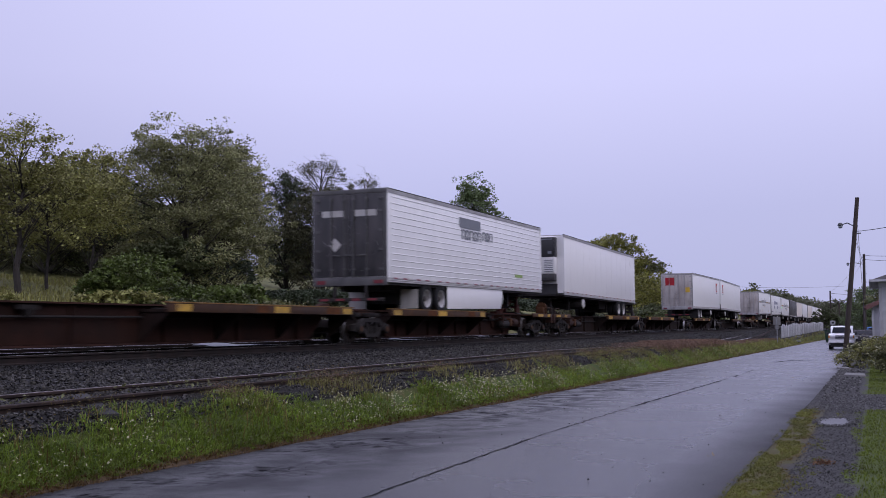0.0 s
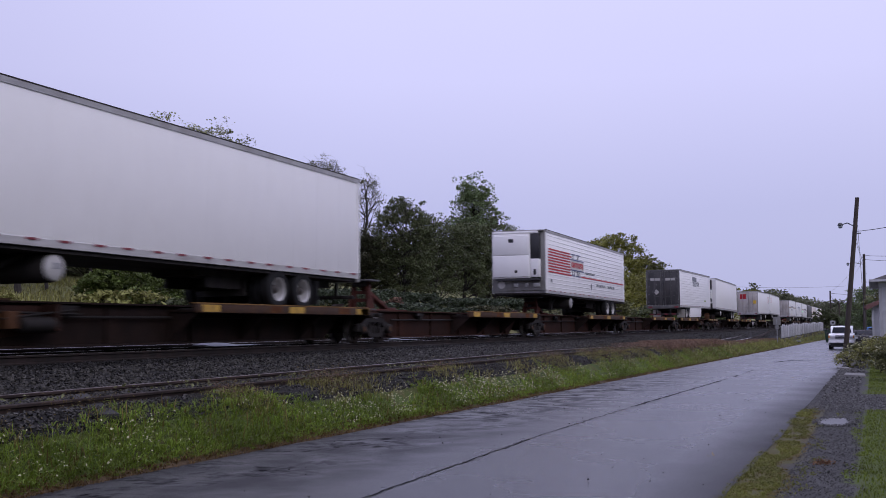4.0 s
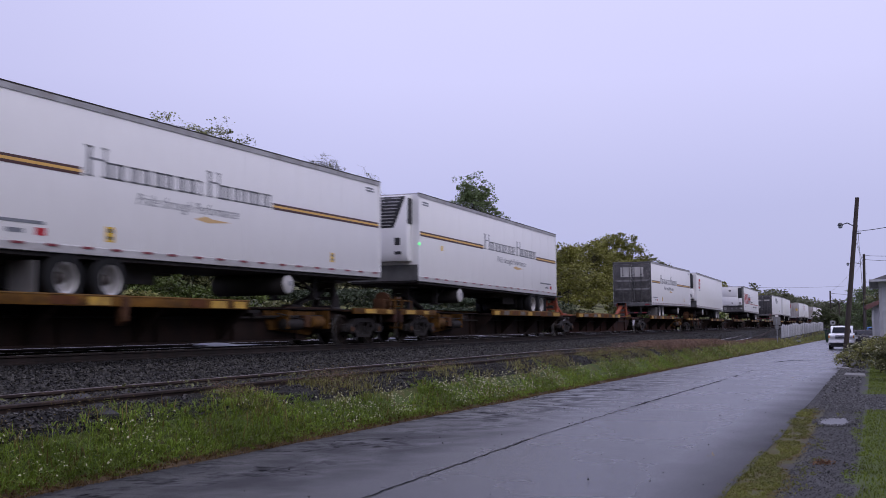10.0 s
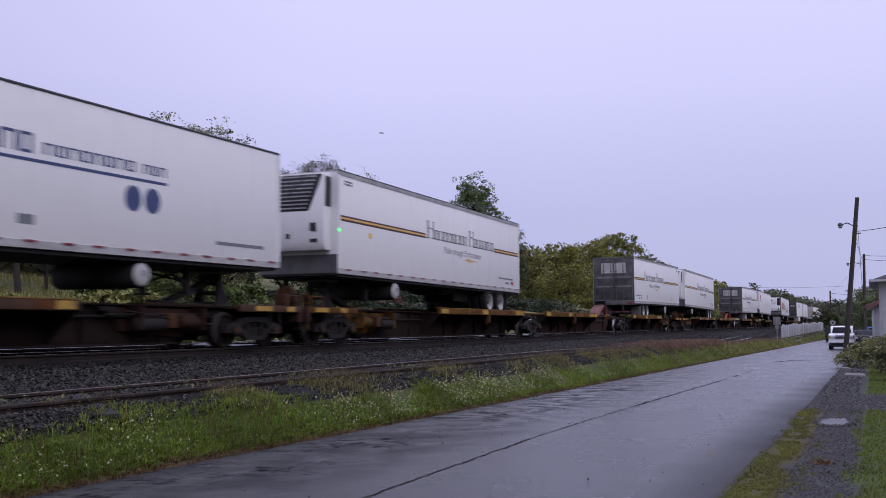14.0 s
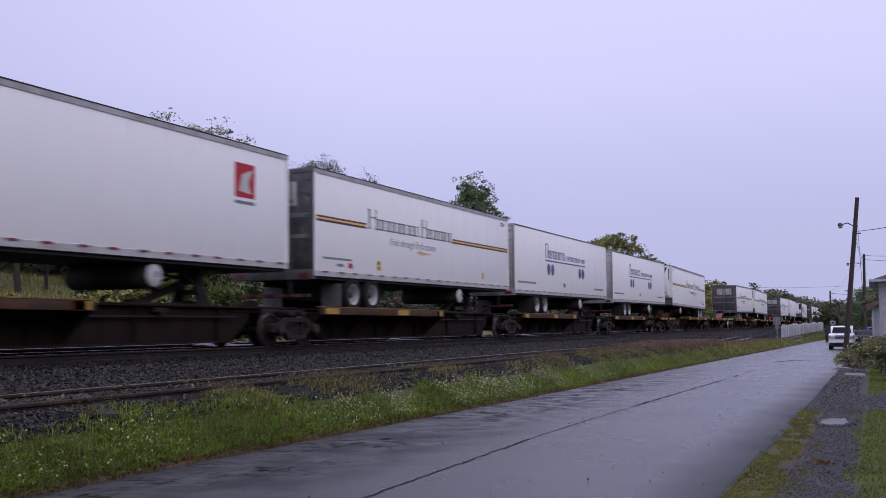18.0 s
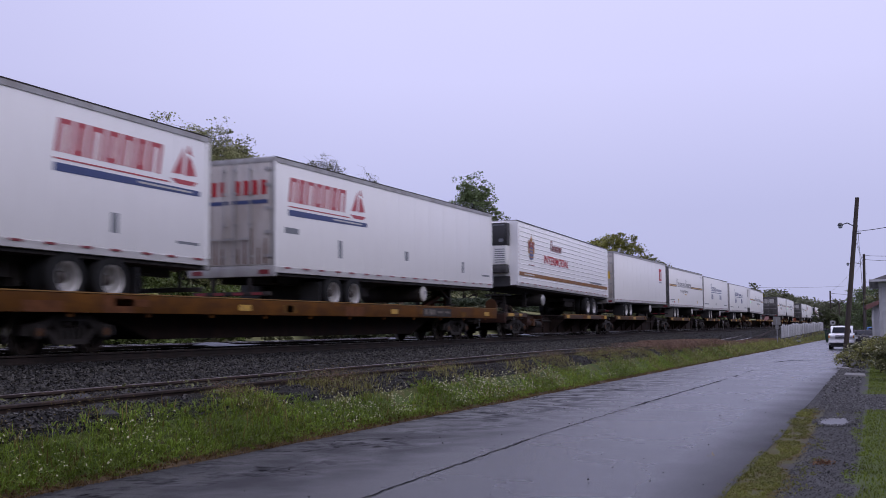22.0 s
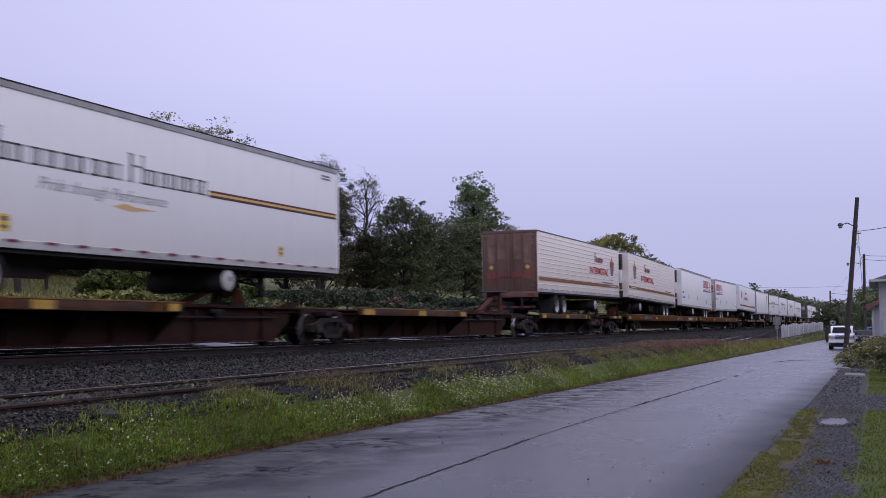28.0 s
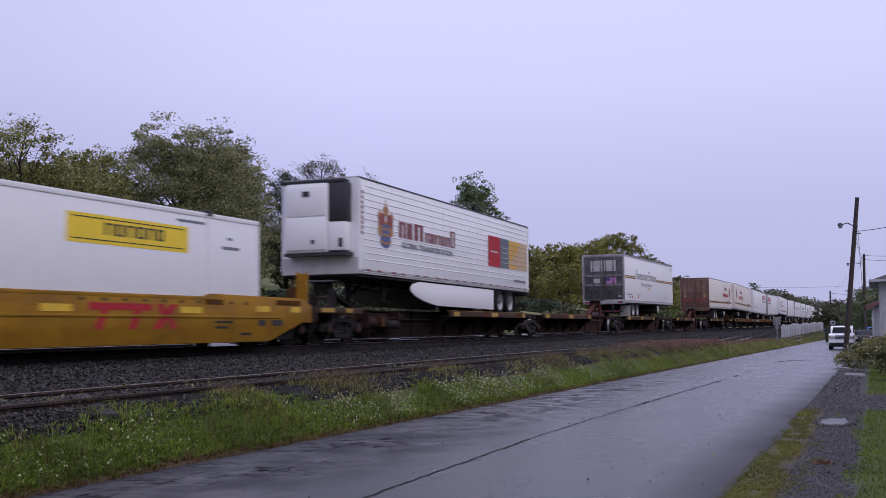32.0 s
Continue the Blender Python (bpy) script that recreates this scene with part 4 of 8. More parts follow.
def decal(name, parent, material, rects, x=1.30, label="", thick=0.003):
    """Flat markings on the side that faces the road: rectangles (y0, y1, z0, z1), or longer rows of (y, z) corners."""
    first = None
    for r in rects:
        g = Geo()
        for q in r if isinstance(r, list) else [r]:
            if isinstance(q[0], tuple):
                g.prism(list(q), "x", x, x + thick)
            else:
                g.box(x, x + thick, q[0], q[1], q[2], q[3])
        ob = part(name, g, material, parent, label)
        first = first or ob
    return first


def word_bars(y0, y1, z0, z1, n, tall=(), slant=0.0, stroke=0.24, first=1.3, serif=False):
    """A word as plain shapes, a pair of upright bars a letter, closed to a hollow block unless serif; those named in tall stand higher."""
    width = [first if k in tall else (1.0, 0.86, 1.08, 0.94)[k % 4] for k in range(n)]
    step = (y1 - y0) / sum(width)
    out, a = [], y0
    for k in range(n):
        top = z1 + (0.80 * (z1 - z0) if k in tall else 0)
        w = step * stroke
        h = (0.11 if serif else 0.15) * (z1 - z0)
        e = a + (width[k] - 0.16) * step
        f = e - (0.5 if serif else 0.8) * w

        def lean(y, z):
            return (y + slant * (z - z0), z)
        one = [(lean(a, z0), lean(a + w, z0), lean(a + w, top), lean(a, top)), (lean(f, z0), lean(e, z0), lean(e, top), lean(f, top))]
        if serif and k in tall:
            one.append((a + w, f, z0 + 0.55 * (top - z0), z0 + 0.62 * (top - z0)))
        if serif:
            one += [(lean(p - 0.5 * w, z), lean(q + 0.3 * w, z), lean(q + 0.3 * w, z + h), lean(p - 0.5 * w, z + h)) for p, q in ((a, a + w), (f, e)) for z in (z0, top - h)]
        else:
            one += [(lean(a + w, z), lean(f, z), lean(f, z + h), lean(a + w, z + h)) for z in ((z0, top - h) if k % 2 else (top - h,))]
        out.append(one)
        a += width[k] * step
    return out


def lettering(name, words, y, z, size, material, parent, x=1.301, shear=0.0, wide=1.0, bold=0.006):
    """Readable words on the side that faces the road, in the built-in face."""
    cu = bpy.data.curves.new(name, "FONT")
    cu.body, cu.size, cu.shear, cu.extrude = words, size, shear, 0.002
    cu.offset, cu.resolution_u = bold, 4
    tmp = bpy.data.objects.new(name, cu)
    scene.collection.objects.link(tmp)
    dg = bpy.context.evaluated_depsgraph_get()
    me = bpy.data.meshes.new_from_object(tmp.evaluated_get(dg))
    bpy.data.objects.remove(tmp)
    me.materials.clear()
    ob = ob_of(name, me, material, parent)
    ob.matrix_basis = Matrix(((0, 0, 1, x), (wide, 0, 0, y), (0, 1, 0, z), (0, 0, 0, 1)))
    return ob


def reefer_unit(tr, face, way, style):
    """A cooling unit on the trailer's front wall; face: y of the wall, way: -1 or 1 out of it."""
    def span(a, b):
        return (face + way * a, face + way * b) if way > 0 else (face + way * b, face + way * a)
    y0, y1 = span(0, 0.42)
    if style == "wedge":
        pr = [(face, 2.52), (face + way * 0.34, 2.52), (face + way * 0.42, 2.75), (face + way * 0.42, 3.62), (face + way * 0.36, 4.70), (face, 4.74)]
        h = part("cooling_unit", Geo().prism(pr, "x", -1.06, 1.06), WHITE, tr, "white refrigeration unit with black louvred top", 0.03)
        yf = face + way * 0.425
        g = Geo().prism([(-1.02, 3.62), (0.58, 3.62), (0.98, 4.66), (-1.02, 4.66)], "y", min(yf, yf - way * 0.3), max(yf, yf - way * 0.3))
        gr = part("grille", g, BLACK, h, "black louvred grille", 0.02)
        gs = Geo()
        for k in range(9):
            z = 3.70 + 0.11 * k
            gs.box(-0.98, 0.5 + 0.042 * k, min(yf, yf + way * 0.02), max(yf, yf + way * 0.02), z, z + 0.03)
        part("louvre", gs, DARKTRIM, gr)
        part("side_grille", Geo().prism([(face + way * 0.04, 3.75), (face + way * 0.38, 3.75), (face + way * 0.34, 4.6), (face + way * 0.04, 4.6)], "x", 1.06, 1.075), BLACK, h)
        gp = Geo()
        for x, z, w, hh in ((0.62, 3.05, 0.20, 0.24), (0.62, 2.74, 0.24, 0.10), (-0.15, 2.86, 0.12, 0.14)):
            gp.box(x, x + w, min(yf, yf + way * 0.012), max(yf, yf + way * 0.012), z, z + hh)
        part("gauge_panel", gp, BLACK, h, "dark gauges")
    elif style == "louvre":
        h = part("cooling_unit", Geo().box(-1.08, 0.94, y0, y1, 2.88, 4.70), WHITE, tr, "refrigeration unit, black above and white below", 0.06)
        ya, yb = span(0.38, 0.45)
        gr = part("grille", Geo().box(-1.06, 0.92, ya, yb, 3.70, 4.66), BLACK, h, "black top grille", 0.03)
        part("side_grille", Geo().box(0.92, 0.955, *span(0.02, 0.42), 3.70, 4.66), BLACK, h, "", 0.01)
        part("grille_plate", Geo().box(0.62, 0.80, *span(0.45, 0.456), 3.84, 3.98), GREYTEXT, gr)
        part("top_louvre", Geo().box(0.30, 0.86, *span(0.45, 0.456), 4.54, 4.58), GREYTEXT, gr)
        part("service_door", Geo().box(-1.04, 0.30, *span(0.40, 0.446), 2.94, 3.66), PANEL, h, "dull white service door", 0.02)
        part("name_strip", Geo().box(-0.9, 0.22, *span(0.446, 0.450), 3.52, 3.60), GREYTEXT, h)
        for k in range(7):
            part("louvre", Geo().box(0.42, 0.86, *span(0.41, 0.432), 2.98 + 0.09 * k, 3.015 + 0.09 * k), GREYTEXT, h)
        part("lower_skirt", Geo().box(-1.04, 0.92, *span(0, 0.40), 2.55, 2.88), BLACKDOOR, h, "dark lower skirt", 0.02)
    else:
        if style == "dark box":
            part("nose_frame", Geo().box(-1.27, 1.27, *span(0, 0.10), 2.0, 4.76), BARGREY, tr, "grimy grey nose wall", 0.02)
        a, b, c = (-1.16, 0.66, 1.08) if style == "dark box" else (-0.96, 0.46, 1.04)
        h = part("cooling_unit", Geo().box(a, b, y0, y1, 2.55, 4.60), WHITE, tr, "white refrigeration unit with a dark side grille", 0.05)
        part("upper_door", Geo().box(a + 0.06, b - 0.05, *span(0.40, 0.46), 3.62, 4.52), WHITE, h, "", 0.03)
        part("lower_door", Geo().box(a + 0.06, b - 0.03, *span(0.40, 0.47), 2.62, 3.59), WHITE, h, "", 0.03)
        part("side_grille", Geo().box(b + 0.005, c, *span(0, 0.36), 3.45, 4.60), BLACK, h, "black side grille", 0.03)
        part("side_panel", Geo().box(b + 0.005, c, *span(0, 0.38), 2.6, 3.44), WHITE, h, "", 0.03)
        part("header", Geo().box(-1.16, c - 0.06, *span(0, 0.38), 4.60, 4.72), WHITE if style == "dark box" else BLACK, h, "", 0.04)
        if style == "dark box":
            part("roof_cowl", Geo().box(-1.20, 1.24, *span(0, 0.30), 4.725, 4.77), ALU, h)
            part("floor_plate", Geo().lathe([(0.02, 0.0), (0.17, 0.0), (0.18, -0.02)], "y", (-0.80, face + way * 0.13, 2.28), 14), PANEL, h, "pale round plate")
            for x, w in ((-0.20, 0.22), (0.35, 0.16), (0.75, 0.30)):
                part("nose_fitting", Geo().box(x, x + w, *span(0.10, 0.20), 2.16, 2.34), ALU, h, "", 0.02)
        gp = Geo()
        for x, z, w, hh in ((0.82, 2.70, 0.12, 0.26), (-0.05, 2.80, 0.12, 0.12), (-0.35, 4.20, 0.24, 0.16)):
            gp.box(x, x + w, *span(0.37 if x > 0.7 else 0.462, 0.395 if x > 0.7 else 0.482), z, z + hh)
        part("gauge_panel", gp, BLACK, h, "dark gauges")
        part("drip_tray", Geo().box(-1.0, 1.1, *span(0, 0.40), 2.46, 2.55), BLACK, h)


def rear_doors(tr, face, way, paint, style):
    def span(a, b):
        return (face + way * a, face + way * b) if way > 0 else (face + way * b, face + way * a)
    fr = Geo().box(-1.29, 1.29, *span(-0.1, 0.02), 4.66, 4.80).box(-1.29, 1.29, *span(-0.1, 0.03), 1.78, 2.06)
    fr.box(-1.295, -1.18, *span(-0.1, 0.02), 2.06, 4.66).box(1.18, 1.295, *span(-0.1, 0.02), 2.06, 4.66)
    steel = {"brown": BROWNDOOR, "white": ALU, "emblem": ALU, "ship": ALU, "purple": ALU}.get(style, DOORSTEEL)
    rodsteel = DOORSTEEL if style == "purple" else steel
    part("door_frame", fr, steel, tr, "", 0.008)
    for s in (-1, 1):
        x0, x1 = (0.008, 1.175) if s > 0 else (-1.175, -0.008)
        d = part("rear_door", Geo().box(x0, x1, *span(0.0, 0.035), 2.07, 4.65), paint, tr, "", 0.006)
        for k in (0.16, 0.62):
            rods = Geo()
            x = s * k
            rods.bar((x, face + way * 0.075, 2.0), (x, face + way * 0.075, 4.7), 0.02, n=8)
            for z in (2.3, 3.1, 3.9, 4.5):
                rods.box(x - 0.05, x + 0.05, *span(0.03, 0.09), z - 0.03, z + 0.03)
            rods.beam((x, face + way * 0.10, 2.75), (x - s * 0.34, face + way * 0.10, 2.72), 0.03, 0.04)
            part("lock_rod", rods, rodsteel, d)
        for z in (2.3, 2.9, 3.5, 4.1, 4.5) if tr.matrix_basis.translation.y < 190 else ():
            ob_of("hinge", shared("hinge" + style, lambda: Geo().box(-0.08, 0.08, -0.02, 0.02, -0.04, 0.04), rodsteel), rodsteel, d, at=pose(s * 1.12, face + way * 0.04, z))
        if style in ("grey", "purple"):
            part("pale_panel", Geo().box(min(s * 0.05, s * 0.78), max(s * 0.05, s * 0.78), *span(0.036, 0.042), 3.78, 4.44), PANEL, d, "pale rectangular panel")
            part("grime_band", Geo().box(min(s * 0.05, s * 1.15), max(s * 0.05, s * 1.15), *span(0.036, 0.046), 3.46, 3.58), BARGREY, d)
            part("grime_band", Geo().box(min(s * 0.05, s * 1.15), max(s * 0.05, s * 1.15), *span(0.036, 0.046), 2.90, 3.00), BARGREY, d)
        if style in ("grey", "purple", "black"):
            rs = random.Random(int(face * 7) + s)
            gs = Geo()
            for k in range(9):
                x, z = s * rs.uniform(0.15, 1.05), rs.uniform(2.2, 4.5)
                gs.beam((x, face + way * 0.037, z), (x + rs.uniform(-0.22, 0.22), face + way * 0.037, z + rs.uniform(-0.18, 0.18)), rs.uniform(0.012, 0.03), 0.003)
            part("scratches", gs, ALU, d, "pale scrapes and smears")
        if style == "emblem" and s < 0:
            part("placard", Geo().box(-0.95, -0.20, *span(0.04, 0.046), 3.80, 4.45), RED, d, "red square emblem")
        if style == "ship":
            for k in range(4):
                x = s * 0.22 + s * 0.26 * k
                part("letter_bar", Geo().box(x - 0.08, x + 0.08, *span(0.04, 0.044), 3.85, 4.22), RED, d)
            part("underline", Geo().box(min(s * 0.05, s * 1.12), max(s * 0.05, s * 1.12), *span(0.04, 0.044), 3.62, 3.72), NAVY, d)
            for k in range(5):
                part("rust_streak", Geo().prism([(s * (0.2 + 0.2 * k), 2.1), (s * (0.27 + 0.2 * k), 2.1), (s * (0.25 + 0.2 * k), 2.5 + 0.25 * (k % 3)), (s * (0.22 + 0.2 * k), 2.5 + 0.25 * (k % 3))], "y", *span(0.0355, 0.038)), BROWNDOOR, d)
        if style == "purple":
            part("placard", Geo().box(min(s * 0.2, s * 0.62), max(s * 0.2, s * 0.62), *span(0.04, 0.044), 3.06, 3.34) if s < 0 else Geo().box(0.9, 1.1, *span(0.04, 0.044), 2.2, 2.3), PANEL, d, "white placard")
        if style == "emblem" and s > 0:
            part("placard", Geo().box(0.70, 1.06, *span(0.04, 0.046), 3.2, 3.62), YELLOW, d, "yellow placard")
        if style == "purple" and s > 0:
            pk = part("placard", Geo().box(0.15, 0.80, *span(0.04, 0.046), 3.02, 3.40), PURPLE, d, "faded purple placard with stripes and dark corner")
            part("placard_corner", Geo().box(0.16, 0.42, *span(0.047, 0.049), 3.20, 3.39), NAVY, pk)
            for k in range(4):
                part("placard_stripe", Geo().box(0.43 if k > 1 else 0.16, 0.79, *span(0.047, 0.049), 3.05 + 0.09 * k, 3.08 + 0.09 * k), LILAC, pk)
        if style == "brown":
            for k in range(4):
                x = s * (0.18 + 0.27 * k)
                part("letter_bar", Geo().box(x - 0.09, x + 0.09, *span(0.04, 0.044), 2.62, 2.92 + (0.12 if k == 3 and s > 0 else 0)), CRESTRED, d, "faded red letter block")
            part("worn_panel", Geo().box(min(s * 0.2, s * 0.55), max(s * 0.2, s * 0.55), *span(0.036, 0.039), 3.5, 4.4), WORNBROWN, d, "scraped lighter panel")
            part("worn_panel", Geo().box(min(s * 0.7, s * 1.02), max(s * 0.7, s * 1.02), *span(0.036, 0.039), 3.3, 4.2), WORNBROWN, d, "scraped lighter panel")
            part("placard", Geo().prism([(s * 0.86, 3.02), (s * 0.98, 3.14), (s * 0.86, 3.26), (s * 0.74, 3.14)], "y", *span(0.04, 0.046)), GOLD, d, "small gold placard")
        if style == "black":
            part("lettering", Geo().box(min(s * 0.2, s * 0.95), max(s * 0.2, s * 0.95), *span(0.04, 0.044), 3.95, 4.15), PANEL, d, "pale worn lettering bar")
            if s < 0:
                part("placard", Geo().prism([(-0.5, 2.85), (-0.28, 3.07), (-0.5, 3.29), (-0.72, 3.07)], "y", *span(0.04, 0.046)), PANEL, d, "diamond placard")
    for x in (-1.0, 1.0):
        part("tail_lamp", Geo().box(x - 0.15, x + 0.15, *span(0.03, 0.045), 1.84, 1.95), TAPE, tr, "red tail lamp")
    bp = Geo().box(-1.15, 1.15, *span(-0.08, 0.02), 1.30, 1.40)
    for x in (-0.55, 0.55):
        bp.box(x - 0.05, x + 0.05, *span(-0.08, 0.0), 1.40, 1.80)
    b = part("rear_bumper", bp, CHASSIS, tr, "", 0.008)
    for k in range(4):
        part("stripe", Geo().box(-1.05 + 0.56 * k, -0.75 + 0.56 * k, *span(0.02, 0.024), 1.315, 1.385), TAPE, b)


def trailer(u, front, skin, door="grey", unit="", ribs=False, rails=RAILGREY, skirt=False, label="", tank=True, flap=BLACK, top=ALU, tape=True, tall=4.80, axle=3.15, nose_dirt=None, low=0.0, tip=0.39):
    """A 53-foot road trailer whose box runs from u to u + 16.15; front: 'L' where its nose points back along the train, 'R' forward."""
    t = riding("semi_trailer", u, label, "semi trailer", "trailers on the train", 0.10 + 0.28 * (tip - 0.39) if front == "L" else -0.02, -tip if front == "L" else tip)
    N = 16.15
    rear, nose = (N, 0.0) if front == "L" else (0.0, N)
    inw = -1 if front == "L" else 1      # from the rear towards the nose

    def y_of(d):
        return rear + inw * d

    def span(a, b):
        return tuple(sorted((y_of(a), y_of(b))))
    body = part("box_body", Geo().box(-1.285, 1.285, 0.02, N - 0.02, 1.96 + low, tall - 0.03), skin, t, "", 0.02)
    if ribs:
        g = Geo()
        for k in range(1 if low else 0, 13):
            z = 2.16 + 0.198 * k
            for s in (-1, 1):
                g.prism([(s * 1.283, z), (s * 1.283, z + 0.042), (s * 1.299, z + 0.026), (s * 1.299, z + 0.016)], "y", 0.35, N - 0.15)
        tagged(part("side_rib", g, skin, t, "horizontal pressed ribs"), kind="stuff")
        g = Geo()
        for z in (1.925 + low, 1.975 + low):
            g.prism([(1.300, z), (1.300, z + 0.03), (1.310, z + 0.02), (1.310, z + 0.01)], "y", 0.05, N - 0.05)
        tagged(part("rail_ridge", g, rails, t), kind="stuff")
    else:
        g = Geo()
        for k in range(1, 13):
            for s in (-1, 1):
                g.box(s * 1.285 - 0.002, s * 1.285 + 0.002, k * N / 13 - 0.012, k * N / 13 + 0.012, 2.05, tall - 0.12)
        tagged(part("panel_joint", g, skin, t), kind="stuff")
    for s in (-1, 1):
        part("bottom_rail", Geo().prism([(s * 1.26, 1.87 + low), (s * 1.30, 1.88 + low), (s * 1.302, 2.02 + low), (s * 1.285, 2.04 + low), (s * 1.26, 2.04 + low)], "y", 0.0, N), rails, t)
        part("top_rail", Geo().prism([(s * 1.24, tall), (s * 1.28, tall), (s * 1.302, tall - 0.02), (s * 1.302, tall - (0.05 if top is BLACK else 0.13)), (s * 1.27, tall - (0.05 if top is BLACK else 0.13))], "y", 0.0, N), top, t)
        if top is not BLACK:
            part("roof_bead", Geo().box(s * 1.285 - 0.02, s * 1.285 + 0.02, 0.0, N, tall - 0.012, tall + 0.012), CHASSIS, t)
        for y in (0.0, N - 0.10):
            part("corner_post", Geo().box(s * 1.298 - 0.012, s * 1.298 + 0.008, y, y + 0.10, 2.04, tall - 0.12), skin, t)
    part("roof", Geo().box(-1.27, 1.27, 0.0, N, tall - 0.04, tall - 0.005), ALU, t)
    part("floor_frame", Geo().box(-1.22, 1.22, 0.1, N - 0.1, 1.80 + low, 1.90 + low).box(-0.5, -0.35, *span(0.3, 7), 1.62, 1.82).box(0.35, 0.5, *span(0.3, 7), 1.62, 1.82), CHASSIS, t)
    if tape:
        for k in range(18):
            ob_of("reflective_tape", shared("tape", lambda: Geo().box(1.311, 1.314, 0, 0.30, 1.985, 2.03), TAPE), TAPE, t, at=pose(0, 0.45 + (k // 2) * (N - 1.6) / 8.2 + (k % 2) * (0.72 if ribs else 0.95), low))
    # tandem
    for d in (axle, axle + 1.24):
        y = y_of(d)
        part("axle", Geo().bar((-1.2, y, 1.42), (1.2, y, 1.42), 0.07, n=8).box(-0.5, -0.38, y - 0.4, y + 0.4, 1.45, 1.62).box(0.38, 0.5, y - 0.4, y + 0.4, 1.45, 1.62), CHASSIS, t)
        for s in (-1, 1):
            for x in (1.13, 0.80):
                w = ob_of("wheel", shared("trailer_wheel", trailer_wheel, TYRE), TYRE, t, "dual trailer wheel", pose(s * x, y, 1.42, 0, 0, 0 if s > 0 else 180))
                if x > 1:
                    ob_of("rim", shared("trailer_rim", trailer_rim, RIM), RIM, w, "dished pale rim")
                    ob_of("hub", shared("trailer_hub", trailer_hub, HUBIRON), HUBIRON, w, "dark greasy hub")
    for s in (-1, 1):
        part("mud_flap", Geo().box(s * 0.95 - 0.31, s * 0.95 + 0.31, *span(axle - 0.78, axle - 0.75), 1.08, 1.72), flap, t)
    q = axle - 3.18
    part("slider_box", Geo().box(-0.66, 0.66, *span(1.2, 7.0), 1.66, 1.80).box(-0.62, -0.5, *span(2.4 + q, 6.6 + q), 1.40, 1.66).box(0.5, 0.62, *span(2.4 + q, 6.6 + q), 1.40, 1.66), CHASSIS, t, "dark slider frame")
    sp = Geo().box(-0.62, 0.62, *span(axle - 0.42, axle + 1.75), 1.34, 1.66)
    for d in (axle + 1.9, axle - 0.55):
        sp.box(-0.70, 0.70, *span(d - 0.05, d + 0.05), 1.24, 1.66)
    part("suspension", sp, CHASSIS, t, "dark grimy suspension beams between the wheels")
    for d in (axle - 0.35, axle + 0.62, axle + 1.75):
        part("spring_hanger", Geo().prism([(y_of(d - 0.14), 1.66), (y_of(d + 0.14), 1.66), (y_of(d + 0.05), 1.30), (y_of(d - 0.05), 1.30)], "x", 0.42, 0.56), CHASSIS, t)
    part("air_tank", Geo().lathe([(0.03, -0.55), (0.14, -0.5), (0.14, 0.5), (0.03, 0.55)], "x", (0, y_of(axle + 2.3), 1.50), 12), CHASSIS, t)
    # landing gear and tank
    for s in (-1, 1):
        yl = y_of(13.2)
        part("landing_leg", Geo().box(s * 0.62 - 0.07, s * 0.62 + 0.07, yl - 0.07, yl + 0.07, 1.22, 1.82).box(s * 0.62 - 0.16, s * 0.62 + 0.16, yl - 0.14, yl + 0.14, 1.18, 1.23).beam((s * 0.62, yl, 1.4), (s * 0.62, yl - inw * 0.9, 1.8), 0.06, 0.06), CHASSIS, t)
    part("leg_brace", Geo().beam((-0.62, yl, 1.45), (0.62, yl, 1.75), 0.05, 0.05).beam((0.62, yl, 1.45), (-0.62, yl, 1.75), 0.05, 0.05), CHASSIS, t)
    if tank:
        ty = y_of({True: 10.95 if front == "R" else 12.1}.get(tank, tank))
        part("fuel_tank", Geo().lathe([(0.05, -1.12), (0.24, -1.10), (0.275, -1.04), (0.275, 1.04), (0.24, 1.10), (0.05, 1.12)], "x", (0.06, ty, 1.53), 20), CHASSIS, t, "black cylindrical fuel tank slung crosswise")
        part("tank_cap", Geo().lathe([(0.02, 0.03), (0.17, 0.02), (0.235, -0.01), (0.255, -0.05)], "x", (1.19, ty, 1.53), 20), ALU if ribs else TANKEND, t, "pale domed tank end")
        part("tank_label", Geo().box(1.222, 1.226, ty - 0.06, ty + 0.06, 1.50, 1.62), GREYTEXT, t)
        part("tank_strap", Geo().box(0.55, 0.62, ty - 0.30, ty + 0.30, 1.78, 1.83), CHASSIS, t)
    if skirt:
        for s in (-1, 1):
            pr = [(y_of(axle + 1.95), 1.10), (y_of(10.2), 1.13), (y_of(11.2), 1.24), (y_of(12.0), 1.40), (y_of(12.35), 1.54), (y_of(12.4), 1.66), (y_of(12.2), 1.79), (y_of(11.7), 1.88), (y_of(axle + 1.95), 1.88)] if skirt == "round" else \
                 [(y_of(axle + 1.85), 1.08), (y_of(10.7), 1.12), (y_of(10.9), 1.70), (y_of(10.9), 1.88), (y_of(axle + 1.85), 1.88)]
            part("side_skirt", Geo().prism(pr, "x", s * 1.24 - 0.015, s * 1.24 + 0.015), WHITE, t, "white side skirt", 0.006)
    paints = {"grey": GREYDOOR, "purple": GREYDOOR, "white": WHITEDOOR, "emblem": WHITEDOOR, "ship": WHITEDOOR, "brown": BROWNDOOR, "black": BLACKDOOR}
    rear_doors(t, rear, -inw, paints[door], door)
    fw = Geo().box(-1.285, 1.285, *tuple(sorted((nose, nose - inw * 0.05))), 1.96 + 0.6 * low, tall - 0.03)
    part("front_wall", fw, skin, t)
